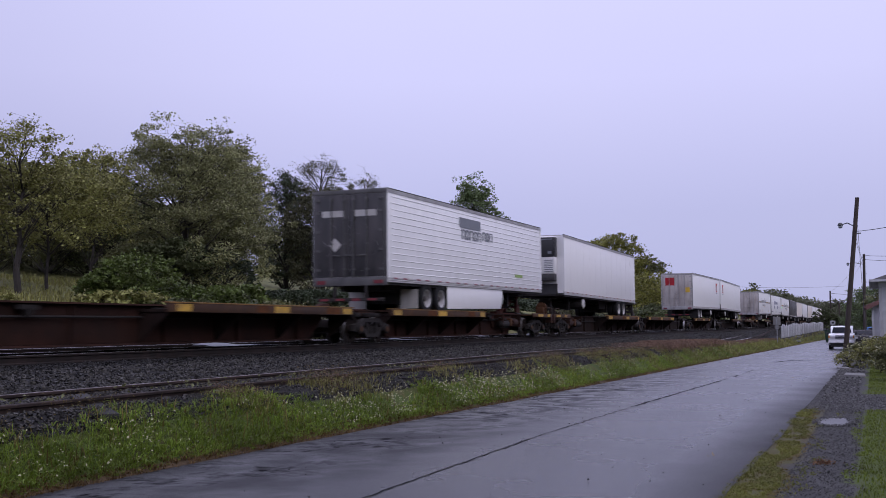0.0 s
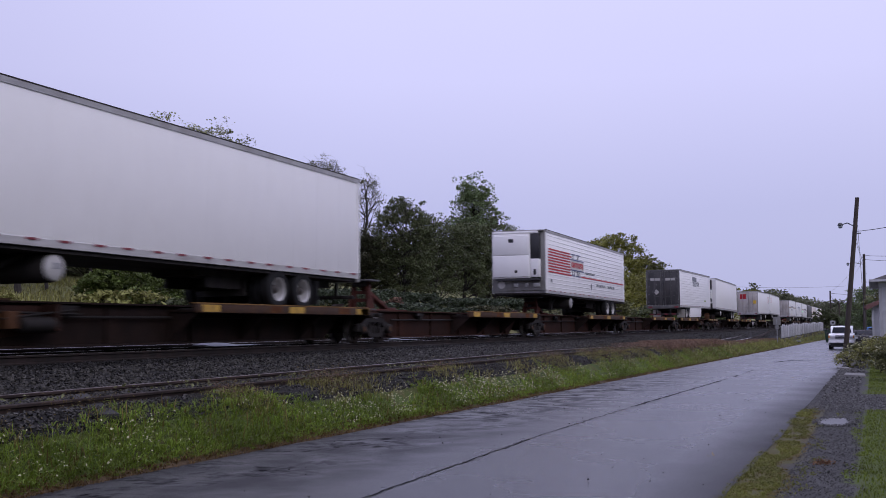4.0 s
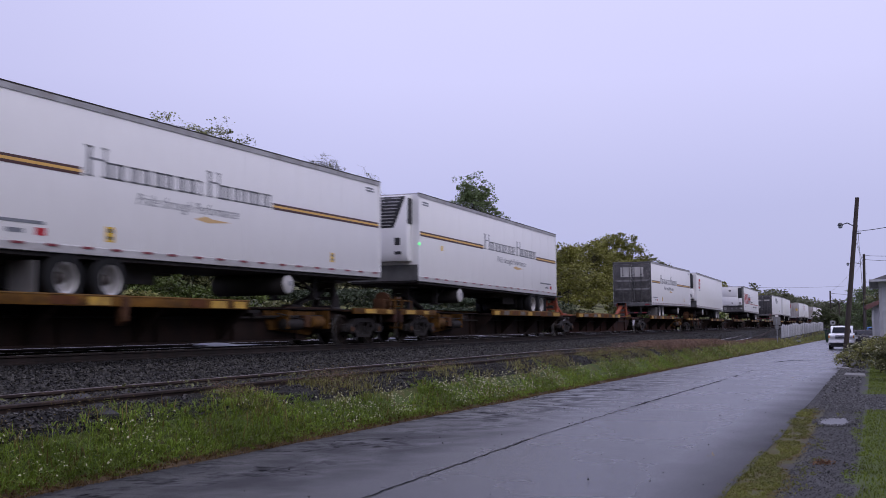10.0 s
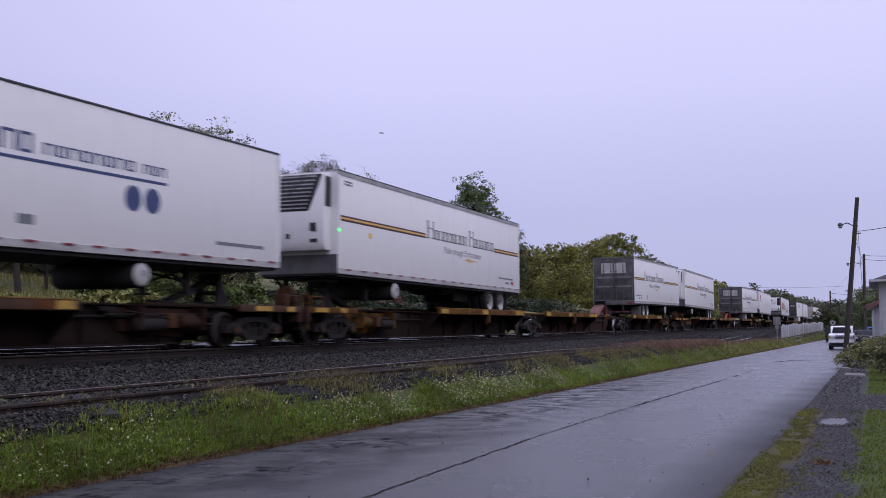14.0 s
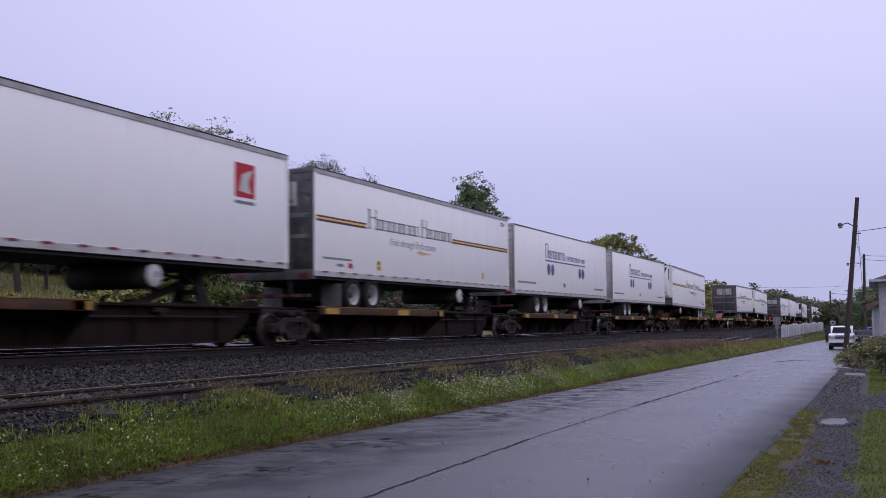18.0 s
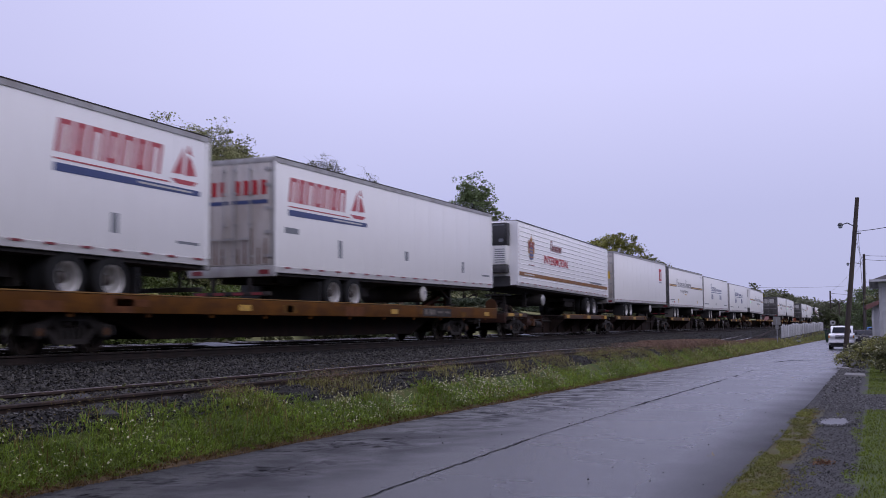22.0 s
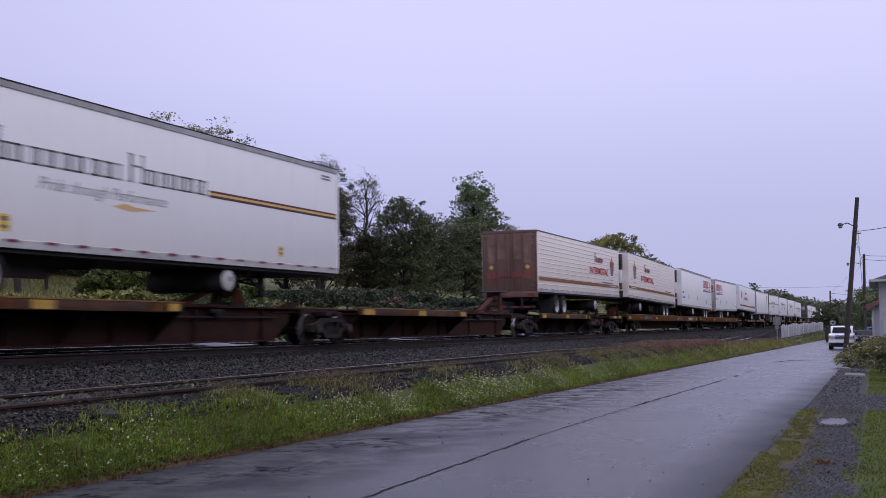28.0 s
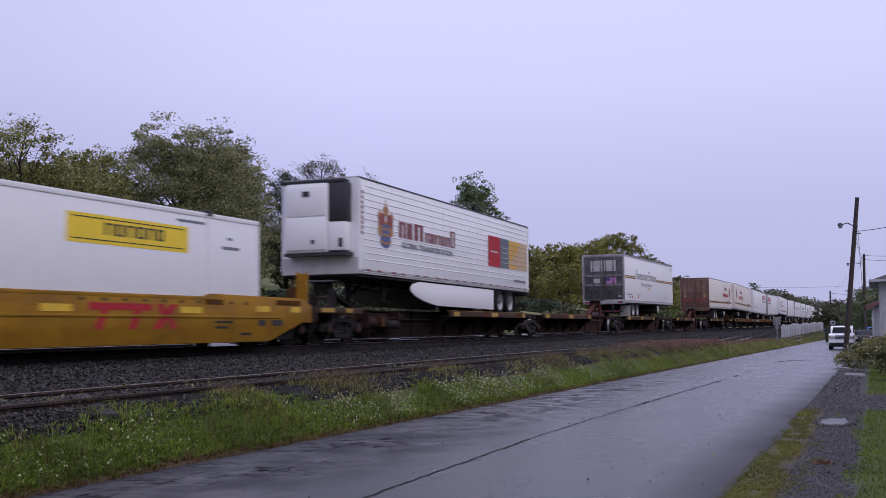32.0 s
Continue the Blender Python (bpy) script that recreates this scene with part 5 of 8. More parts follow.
    part("nose_skirt", Geo().box(-1.27, 0.96 if unit == "louvre" else 1.27, *tuple(sorted((nose, nose + inw * 0.02))), 1.90 + 0.6 * low, 2.42), BLACKDOOR if unit == "louvre" else nose_dirt or DOORSTEEL, t, "grimy lower nose panel")
    part("nose_apron", Geo().box(-1.2, 1.2, *tuple(sorted((nose, nose - inw * 1.6))), 1.84 + low, 1.90 + low), CHASSIS, t)
    if unit:
        reefer_unit(t, nose + 0.0, inw, unit)
    return t


def stripe_trailer(u, front, door="grey", unit="", axle=2.35):
    """White reefer with a maroon-black-gold stripe and a two-line name in bars."""
    t = trailer(u, front, WHITE, door, unit, label="white refrigerated trailer with gold and maroon stripe, riding a spine car", flap=PANEL if door == "purple" else FLAPGREY if front == "R" else BLACK, axle=axle)
    a, b = (3.25, 9.95) if front == "R" else (6.3, 13.0)
    for y0, y1 in ((0.12, a - 0.1), (b + 0.05, 16.03)):
        s = decal("stripe", t, STRIPEDARK, [(y0, y1, 3.38, 3.54)], label="dark maroon stripe", x=1.287, thick=0.004)
        decal("gold_line", s, GOLDLINE, [(y0, y1, 3.435, 3.49)], x=1.291)
    decal("name_bar", t, NAMEGREY, word_bars(a + 0.05, a + 3.80, 3.40, 3.73, 9, (0,), 0.0, 0.30, 1.5, True) + word_bars(a + 4.0, b, 3.40, 3.73, 8, (0,), 0.0, 0.30, 1.5, True), label="grey lettering blocks", x=1.287)
    lettering("slogan", "Pride through Performance", a + 1.5, 2.99, 0.34, NAMEGREY, t, x=1.288, shear=0.35, wide=0.98, bold=0.0)
    decal("gold_swoosh", t, SWOOSH, [((a + 3.5, 2.86), (a + 4.0, 2.80), (a + 4.9, 2.88), (a + 4.15, 2.90), (a + 3.9, 2.95))], label="pale gold swoosh", x=1.287)
    low = 0.5 if front == "R" else 13.6
    decal("small_bar", t, GREYTEXT, [(low, low + 1.7, 2.36, 2.42), (low + 0.8, low + 1.2, 2.18, 2.26)], x=1.287)
    decal("red_tag", t, RED, [(low + 1.5, low + 1.75, 2.16, 2.30)], x=1.287)
    yt = decal("yellow_tag", t, YELLOW, [(3.85, 4.10, 2.16, 2.46), (13.0, 13.2, 2.2, 2.46)] if front == "R" else [(1.95, 2.12, 3.02, 3.18)], label="small yellow tag", x=1.287)
    if front == "R":
        decal("tag_print", yt, BLACK, [(3.90, 4.05, 2.34, 2.42), (3.90, 4.05, 2.21, 2.27), (13.04, 13.16, 2.36, 2.42), (13.04, 13.16, 2.25, 2.30)], x=1.291)
    n_end = 15.2 if front == "R" else 0.35
    decal("number_bar", t, GREYTEXT, [(n_end, n_end + 0.5, 4.42, 4.47), (n_end, n_end + 0.5, 4.50, 4.55)], x=1.287)
    if unit:
        part("status_light", Geo().lathe([(0.02, 0.03), (0.045, 0.015), (0.05, 0.0)], "x", (1.30, 0.03 if front == "L" else 16.12, 3.10), 12), GREEN_LED, t, "glowing green status light")
    return t


def dots_trailer(u, half=0.0):
    t = trailer(u, "R", WHITE, "white", "", label="white dry van trailer with navy lettering bars and blue dots", top=BLACK)
    decal("name_bar", t, NAVY, word_bars(4.5, 7.8, 3.58, 3.95, 8, (0,)) + word_bars(8.0, 10.6, 3.60, 3.82, 8) + word_bars(10.8, 11.6, 3.60, 3.80, 3), label="navy lettering bars", x=1.287)
    decal("underline", t, NAVY, [(4.5, 11.6, 3.43, 3.49)], x=1.287)
    for y in (5.0, 5.62, 10.5, 11.12):
        decal("dot", t, NAVY, [tuple((y + 0.26 * math.cos(a), 3.06 + 0.27 * math.sin(a)) for a in [2 * math.pi * k / 16 for k in range(16)])], label="navy oval", x=1.287)
    decal("small_bar", t, GREYTEXT, [(0.4, 3.0, 2.33, 2.41), (7.4, 7.8, 2.30, 2.48), (13.4, 15.4, 2.30, 2.38)], x=1.287)
    return t


def logo_trailer(u, front, door, unit="", end="R"):
    t = trailer(u, front, WHITE, door, unit, label="plain white trailer with a small red square emblem")
    a, b = (13.75, 14.6) if end == "R" else (1.3, 2.1)
    e = decal("emblem", t, RED, [(a, b, 3.5, 4.32)], label="red square emblem", x=1.287)
    decal("emblem_bird", e, PANEL, [((a + 0.15, 3.65), (b - 0.15, 3.60), (b - 0.3, 3.85), (b - 0.12, 4.2), (a + 0.3, 4.05))], x=1.291)
    decal("small_bar", e, GREYTEXT, [(a, b, 3.34, 3.42)], x=1.287)
    return t


def crest(t, y, z, h, broad=0.30):
    """A coat of arms: two figures beside a shield, a helm above, a scroll below."""
    w = h * broad
    c = decal("crest", t, CRESTBLUE, [((y - 0.60 * w, z + 0.52 * h), (y - 0.66 * w, z + 0.14 * h), (y - 0.56 * w, z + 0.05 * h), (y - 0.3 * w, z + 0.01 * h), (y, z), (y + 0.3 * w, z + 0.01 * h), (y + 0.56 * w, z + 0.05 * h), (y + 0.66 * w, z + 0.14 * h), (y + 0.60 * w, z + 0.52 * h))], x=1.301, label="heraldic crest in muted gold, red and blue")
    for s in (-1, 1):
        decal("figure", c, CRESTGOLD, [((y + s * 0.50 * w, z + 0.22 * h), (y + s * 1.0 * w, z + 0.28 * h), (y + s * 0.92 * w, z + 0.52 * h), (y + s * 1.04 * w, z + 0.66 * h), (y + s * 0.72 * w, z + 0.76 * h), (y + s * 0.48 * w, z + 0.60 * h))], x=1.3045)
        decal("mantle", c, CRESTRED, [((y + s * 0.12 * w, z + 0.50 * h), (y + s * 0.86 * w, z + 0.42 * h), (y + s * 0.90 * w, z + 0.60 * h), (y + s * 0.56 * w, z + 0.70 * h), (y + s * 0.16 * w, z + 0.66 * h))], x=1.308)
    decal("helm", c, CRESTGOLD, [((y - 0.30 * w, z + 0.66 * h), (y + 0.30 * w, z + 0.66 * h), (y + 0.36 * w, z + 0.80 * h), (y + 0.10 * w, z + 0.86 * h), (y, z + h), (y - 0.10 * w, z + 0.86 * h), (y - 0.36 * w, z + 0.80 * h))], x=1.3045)
    decal("shield_bar", c, CRESTGOLD, [(y - 0.40 * w, y + 0.40 * w, z + k * h, z + (k + 0.045) * h) for k in (0.24, 0.36, 0.48)], x=1.3045)
    decal("scroll", c, CRESTGOLD, [((y - 0.72 * w, z + 0.16 * h), (y, z + 0.11 * h), (y + 0.72 * w, z + 0.16 * h), (y + 0.68 * w, z + 0.11 * h), (y, z + 0.06 * h), (y - 0.68 * w, z + 0.11 * h))], x=1.308)


def brown_stripe_trailer(u, front, door="white", unit="", cream=True, tall=4.80):
    t = trailer(u, front, CREAM if cream else RIBBED, door, unit, ribs=True, label="ribbed cream trailer with a brown stripe and red lettering", top=BLACK, tall=tall, low=0.15, tip=0.62 if front == "L" else 0.39)
    lift = 0.0 if not cream else 0.13 if front == "L" else 0.08
    s = decal("stripe", t, BROWN, [(0.2, 15.95, 2.47 + lift, 2.63 + lift)], label="brown stripe", x=1.301)
    decal("stripe_text", s, PANEL, [(0.9 if front == "L" else 14.0, 2.3 if front == "L" else 15.4, 2.52 + lift, 2.58 + lift)], x=1.3045)
    if front == "L":
        crest(t, 1.9, 3.22, 1.15, 0.40)
        a = 3.75
    else:
        crest(t, 14.4, 3.22, 1.15, 0.40)
        a = 9.3
    decal("name_bar", t, MAROON, word_bars(a + 1.1, a + 3.0, 3.84, 4.10, 7, (0,), 0.1, 0.3, 1.3), x=1.301)
    lettering("lettering", "INTERMODAL", a, 3.2, 0.52, RED, t, x=1.303, shear=0.15, wide=1.28)
    decal("small_bar", t, GREYTEXT, [(12.1, 14.6, 2.68 + lift, 2.75 + lift)], x=1.301)
    decal("motto_bar", t, MAROON, [(e, e + 0.8, 2.97, 3.005) for e in (1.5 if front == "L" else 13.95,)], x=1.301, label="faded maroon motto")
    if front == "L":
        g = [(0.05, 0.15, 2.75 + 0.16 * k, 2.83 + 0.16 * k) for k in range(11)]
        decal("number_bar", t, MAROON, g, x=1.301)
    return t


def flag_trailer(u):
    t = trailer(u, "L", RIBBED, "grey", "dark box", ribs=True, label="ribbed silver-white trailer with red stripes and a red line", nose_dirt=BARGREY, axle=2.9, tank=11.5)
    st = [(0.36, 4.36 if k in (0, 7) else 4.16, 2.855 + 0.131 * k, 2.925 + 0.131 * k) for k in range(9)]
    decal("stripe", t, RED, st, x=1.301, label="red flag stripes")
    decal("long_line", t, RED, [(6.26, 16.0, 2.862, 2.922)], x=1.301, label="thin red line")
    e = decal("emblem", t, PANEL, [(4.24, 6.68, 3.19, 3.66)], x=1.301, label="white name panel between navy rules")
    decal("emblem_text", e, RED, word_bars(4.38, 6.62, 3.30, 3.56, 8, slant=0.12, stroke=0.34), x=1.3045)
    decal("emblem_rule", e, NAVY, [(4.20, 6.74, 3.655, 3.705), (4.20, 6.74, 3.145, 3.195)], x=1.3045)
    for z in (3.925, 2.862):
        decal("name_rule", t, NAVY, [(4.34, 5.05, z, z + 0.05), (5.22, 6.08, z, z + 0.05)], x=1.301)
    decal("name_bar", t, NAMEGREY, [(4.52, 4.66, 2.912, 3.145), (4.86, 5.0, 2.912, 3.145), ((5.62, 2.912), (5.76, 2.912), (5.50, 3.145), (5.36, 3.145)), ((5.96, 2.912), (6.06, 2.912), (5.84, 3.145), (5.72, 3.145)), (4.60, 4.74, 3.705, 3.925), ((5.36, 3.705), (5.52, 3.705), (5.80, 3.925), (5.66, 3.925))], x=1.301)
    decal("small_bar", t, GREYTEXT, word_bars(7.04, 9.03, 3.08, 3.19, 12) + word_bars(9.35, 11.36, 2.52, 2.66, 11) + word_bars(11.9, 13.6, 2.52, 2.66, 8) + [(0.75, 0.98, 2.40, 2.56)], x=1.301)
    decal("decal_round", t, GREYTEXT, [tuple((8.26 + 0.13 * math.cos(a), 2.46 + 0.18 * math.sin(a)) for a in [2 * math.pi * k / 12 for k in range(12)])], x=1.301)
    return t


def dark_rear_trailer(u):
    t = trailer(u, "R", RIBBED, "black", "", ribs=True, skirt="flat", label="ribbed silver-white trailer with sooty black doors and side skirt", flap=PANEL)
    decal("name_bar", t, GREYTEXT, [(6.1, 8.3, 4.05, 4.42)], x=1.301, label="dark lettering block")
    decal("name_bar", t, GREYTEXT, word_bars(6.3, 8.4, 3.64, 4.0, 5) + word_bars(8.5, 9.7, 3.7, 4.05, 3), x=1.3045)
    decal("green_tag", t, mat("green_tag", (0.25, 0.36, 0.10), 0.5), [(12.4, 13.4, 2.44, 2.56)], x=1.301)
    return t


def ship_trailer(u, front, door, unit=""):
    t = trailer(u, front, WHITE, door, unit, label="white trailer with slanted red lettering bars over a navy underline", tank=9.65 if front == "R" else 10.0)
    a = 0.68 if front == "R" else 11.3
    decal("name_bar", t, SHIPRED, word_bars(a, a + 3.15, 3.72, 4.36, 7, slant=0.16, stroke=0.34), x=1.287, label="red slanted lettering blocks")
    decal("red_line", t, SHIPRED, [(a, a + 3.4, 3.585, 3.615)], x=1.287)
    decal("underline", t, NAVY, [((a, 3.36), (a + 4.5, 3.40), (a + 4.5, 3.52), (a, 3.52))], x=1.287, label="navy underline")
    decal("underline_text", t, PANEL, [(a + 2.4, a + 4.2, 3.44, 3.48)], x=1.291)
    e = decal("sail_emblem", t, SHIPRED, [((a + 3.45, 3.70), (a + 4.40, 3.70), (a + 4.25, 3.60), (a + 3.65, 3.60))], x=1.287, label="red sailing ship emblem")
    decal("sail", e, SHIPRED, [((a + 3.50, 3.80), (a + 3.86, 3.82), (a + 3.92, 4.42)), ((a + 3.95, 3.80), (a + 4.35, 3.84), (a + 4.18, 4.18), (a + 4.02, 4.26)), ((a + 4.02, 4.32), (a + 4.20, 4.26), (a + 4.10, 4.50))], x=1.287)
    decal("small_bar", t, GREYTEXT, [(15.0, 15.8, 2.3, 2.36), (7.9, 8.15, 2.55, 2.85), (0.5, 1.2, 2.9, 3.05), (3.4, 3.6, 2.4, 2.9), (12.9, 13.1, 2.35, 2.75)], x=1.287)
    if front == "L":
        decal("navy_tag", t, NAVY, [(0.6, 1.7, 2.52, 2.64)], x=1.287)
    return t


def banner_trailer(u):
    t = trailer(u, "L", RIBBED, "grey", "box", ribs=True, skirt="round", label="ribbed white trailer with crest, maroon lettering bars and colour banner", top=BLACK, axle=2.45, low=0.06, tank=False, nose_dirt=PANEL)
    crest(t, 1.78, 2.8, 1.52, 0.36)
    decal("name_bar", t, MAROON, word_bars(2.75, 3.9, 3.22, 3.72, 2, (), 0.0, 0.36) + word_bars(3.95, 4.8, 3.22, 3.76, 1, (), 0.0, 0.36) + word_bars(4.85, 7.6, 3.22, 3.54, 6, (5,), 0.0, 0.34, 1.1), x=1.301, label="maroon lettering bars")
    lettering("lettering", "GLOBAL TRANSPORTATION", 2.95, 2.92, 0.24, GREYTEXT, t, x=1.303, wide=1.42)
    b = decal("banner", t, RED, [(11.05, 12.45, 2.80, 4.0)], x=1.301, label="red, slate and gold banner")
    decal("banner_slate", b, mat("slate_blue", (0.10, 0.14, 0.17), 0.5), [(12.45, 13.5, 2.81, 4.0)], x=1.301)
    decal("banner_gold", b, GOLD, [(13.5, 15.95, 2.82, 3.98)], x=1.301)
    part("banner_tan", Geo().prism([(15.1, 3.975), (15.94, 3.975), (15.94, 2.825), (14.55, 2.825), (14.35, 2.98), (13.52, 3.02), (13.52, 3.12), (14.3, 3.35)], "x", 1.3045, 1.3065), TAN, b, "faded tan corner of the banner")
    # thin dark bars paint the ribs' shade onto the flat banner
    decal("rib_seam", b, RIBSHADE, [(13.52, 15.94, 2.98 + 0.198 * k, 2.995 + 0.198 * k) for k in range(5)] + [(12.47, 13.5, 2.98 + 0.198 * k, 3.0 + 0.198 * k) for k in range(5)], x=1.3075)
    decal("banner_bar", b, PANEL, [(11.3, 12.2, 3.36, 3.42)] + [(12.6, 13.4, 3.0 + 0.2 * k, 3.03 + 0.2 * k) for k in range(4)], x=1.305)
    decal("small_bar", t, GREYTEXT, [(14.2, 15.7, 2.30, 2.40)], x=1.301)
    g = [(0.10, 0.24, 3.1 + 0.15 * k, 3.2 + 0.15 * k) for k in range(9)]
    decal("number_bar", t, MAROON, g, x=1.301)
    return t


# far head of the train
logo = logo_trailer
trailer(49.0, "L", WHITE, "white", "louvre", label="plain white refrigerated trailer on a spine car")
logo(88.0, "R", "emblem", end="R")
logo(104.9, "L", "white", "box", end="L")
stripe_trailer(141.8, "R", "white")
dots_trailer(159.6)
stripe_trailer(177.6, "L", "white", "box")
for k, (u, style) in enumerate(((195.6, 0), (213.8, 1), (232.0, 0), (250.2, 1), (268.4, 0), (286.6, 0), (304.8, 1), (323.0, 0), (341.2, 0), (359.4, 1), (377.6, 0), (395.8, 0), (414.0, 1))):
    trailer(u, "R" if style else "L", GREYDOOR if k == 0 else CREAM if style else WHITE, "white", "", ribs=bool(style), label="white trailer far ahead in the train")
# near part of the train, as it passes
dark_rear_trailer(29.1)
flag_trailer(-6.65)
logo(-41.6, "L", "white", "box", end="L")
stripe_trailer(-61.0, "R", "grey", axle=2.88)
stripe_trailer(-100.05, "L", "grey", "wedge")
stripe_trailer(-119.05, "R", "grey", axle=2.80)
stripe_trailer(-158.25, "L", "grey", "wedge")
dots_trailer(-177.5)
dots_trailer(-195.25)
stripe_trailer(-212.2, "R", "grey")
logo(-229.7, "R", "emblem", end="R")
brown_stripe_trailer(-247.5, "L", "white", "louvre", cream=False)
ship_trailer(-266.8, "R", "ship")
ship_trailer(-285.8, "L", "white", "louvre")
brown_stripe_trailer(-304.95, "L", "white", "louvre")
brown_stripe_trailer(-323.6, "R", "brown")
stripe_trailer(-358.5, "R", "purple")
banner_trailer(-393.7)

# spine cars under them
def spine(u0, u1, side, lip=DECKBROWN, paint=SPINE, hit=None, deck=None, **kw):
    """side: the end over which the trailer's wheels stand, or 'M' for an empty platform."""
    n = u1 - u0
    high = lip is OCHRE
    if deck is None:
        deck = {"L": (2.95, 12.45) if high else (2.3, 11.0), "R": (n - 10.1, n - 0.7) if high else (n - 9.0, n - 0.4), "M": (2.5, 12.0)}[side]
    if hit is None:
        hit = {"L": [(n - 2.5, -1)], "R": [(2.9, 1)], "M": [(2.2, 1)]}[side]
    return spine_car(u0, u1, deck, paint, lip, hit, top=1.12 if high else 1.03, empty=range(9) if side == "M" else (), **kw)


O = OCHRE
spine(47.2, 66.8, "R", end_left=True)
spine(66.8, 86.5, "M")
spine(86.5, 104.5, "L")
spine(104.5, 123.0, "R")
spine(123.0, 140.5, "M", end_right=True)
for k in range(17):
    spine(140.5 + 18.2 * k, 158.7 + 18.2 * k, "L" if k % 2 else "R")
spine(-43.4, -24.3, "R", end_left=True, tk=0.4)
spine(-24.3, -7.8, "M", paint=DARKSTRUT, hit=[(1.55, 1)], deck=(7.9, 16.3), tk=0.4)
spine(-7.8, 10.1, "R", paint=DARKSTRUT, tk=0.4)
spine(10.1, 27.4, "M", paint=DARKSTRUT, hit=[(0.9, 1)], deck=(8.2, 16.7), tk=0.4)
spine(27.4, 47.2, "L", end_right=True, paint=DARKSTRUT, tk=1.1, deck=(2.0, 10.5))
spine(-101.5, -82.6, "R", O, end_left=True)
spine(-82.6, -64.3, "M", O, REDSTRUT, hit=[(2.2, 1), (18.25, -1)])
spine(-64.3, -43.4, "L", O, REDSTRUT, end_right=True)
spine(-160.0, -140.7, "R", O, end_left=True, bracket=True)
spine(-140.7, -122.6, "M", O, REDBOX, hit=[(18.05, -1)], bracket=True)
spine(-122.6, -101.5, "L", O, end_right=True, bracket=True)
spine(-249.2, -231.3, "R", end_left=True, tk=0.3)
spine(-231.3, -213.4, "L", tk=0.7, deck=(1.9, 10.6))
spine(-213.4, -195.8, "L", tk=0.7, deck=(1.6, 10.3))
spine(-195.8, -178.4, "L", tk=0.7, deck=(1.6, 10.3))
spine(-178.4, -160.0, "L", end_right=True, tk=0.7, deck=(1.3, 9.9))
spine(-396.4, -377.6, "R", end_left=True)
spine(-377.6, -360.6, "M", hit=[(16.9, -1)], deck=(2.3, 10.9), paint=DARKSTRUT)
spine(-360.6, -343.4, "L", deck=(2.57, 11.13), paint=DARKSTRUT)
spine(-343.4, -325.4, "M", hit=[(17.6, -1)], paint=DARKSTRUT, deck=(2.4, 11.0))
spine(-325.4, -306.5, "L", end_right=True)


# two long flatcars under three trailers
def flat_car(u0, u1, hits):
    n = u1 - u0
    c = riding("flat_car", u0, "long weathered orange trailer flatcar with low side sills", "rail car", "flatcars of the train")
    rs = random.Random(int(-u0))
    part("deck", Geo().box(-1.28, 1.28, 0, n, 1.00, 1.06), DECKBROWN, c)
    for s in (-1, 1):
        g = Geo().prism([(s * 1.30, 0.78), (s * 1.33, 0.78), (s * 1.33, 1.14), (s * 1.18, 1.15), (s * 1.18, 1.06), (s * 1.30, 1.06)], "y", 0, n)
        sl = part("side_sill", g, FLATORANGE, c, "orange side sill", 0.006)
        for k in range(4):
            y = 0.6 + (n - 2) * k / 3
            part("reflector_patch", Geo().box(s * 1.332 - 0.003, s * 1.332 + 0.003, y, y + 0.5, 0.88, 1.02), DULLPATCH, sl, "dull yellow reflective patch")
        for y, w, back in ((19.8, 2.5, CHASSIS),) if u0 > -290 else ((5.04, 2.8, CHASSIS), (18.0, 1.75, DECKBROWN), (22.55, 2.45, STENCIL)):
            panel = part("number_panel", Geo().box(s * 1.332 - 0.004, s * 1.332 + 0.004, y, y + w, 0.82, 1.10), back, sl, "worn stencil panel")
            for a, b in ((0.06, 0.16), (0.22, 0.42), (0.50, 0.70), (0.76, 0.94)):
                part("stencil_bar", Geo().box(s * 1.338 - 0.003, s * 1.338 + 0.003, y + a * w, y + b * w, 0.88 if a < 0.4 else 0.93, 1.05 if a < 0.4 else 1.0), PANEL if back is STENCIL else STENCIL, panel)
        for k in range(9):
            y = rs.uniform(0.9, n - 1.6)
            part("rust_patch", Geo().box(s * 1.331 - 0.003, s * 1.331 + 0.003, y, y + rs.uniform(0.3, 1.2), rs.uniform(0.78, 0.92), rs.uniform(0.98, 1.13)), RUSTPATCH if k % 3 else OCHREWEB, sl, "rust-stained patch")
        part("sill_cap", Geo().box(s * 1.27 - 0.08, s * 1.27 + 0.065, 0.02, n - 0.02, 1.152, 1.175), DECKRIM, sl, "bright orange top edge of the sill")
        for k in range(12):
            y = 1.2 + (n - 2.4) * k / 11
            part("sill_rib", Geo().box(s * 1.27 - 0.03, s * 1.27 + 0.03, y - 0.04, y + 0.04, 0.70, 1.0), FLATORANGE, c)
    g = Geo().prism([(0.3, 1.0), (n - 0.3, 1.0), (n - 0.3, 0.72), (n - 5.3, 0.68), (n - 6.6, 0.24), (6.6, 0.24), (5.3, 0.68), (0.3, 0.72)], "x", -0.62, 0.62)
    part("centre_sill", g, SPINE, c, "", 0.015)
    for y in (-0.3, n + 0.3):
        part("coupler", Geo().box(-0.14, 0.14, y - 0.35, y + 0.35, 0.66, 0.92), TRUCKIRON, c, "", 0.03)
    for y, w in hits:
        hitch(c, y, w, DARKSTRUT, False, 1.06)
    truck(c, 3.7, u0)
    truck(c, n - 3.7, u0)
    return c


flat_car(-305.6, -278.0, [(2.0, 1), (23.0, 1)])
flat_car(-277.4, -250.3, [(24.4, -1)])


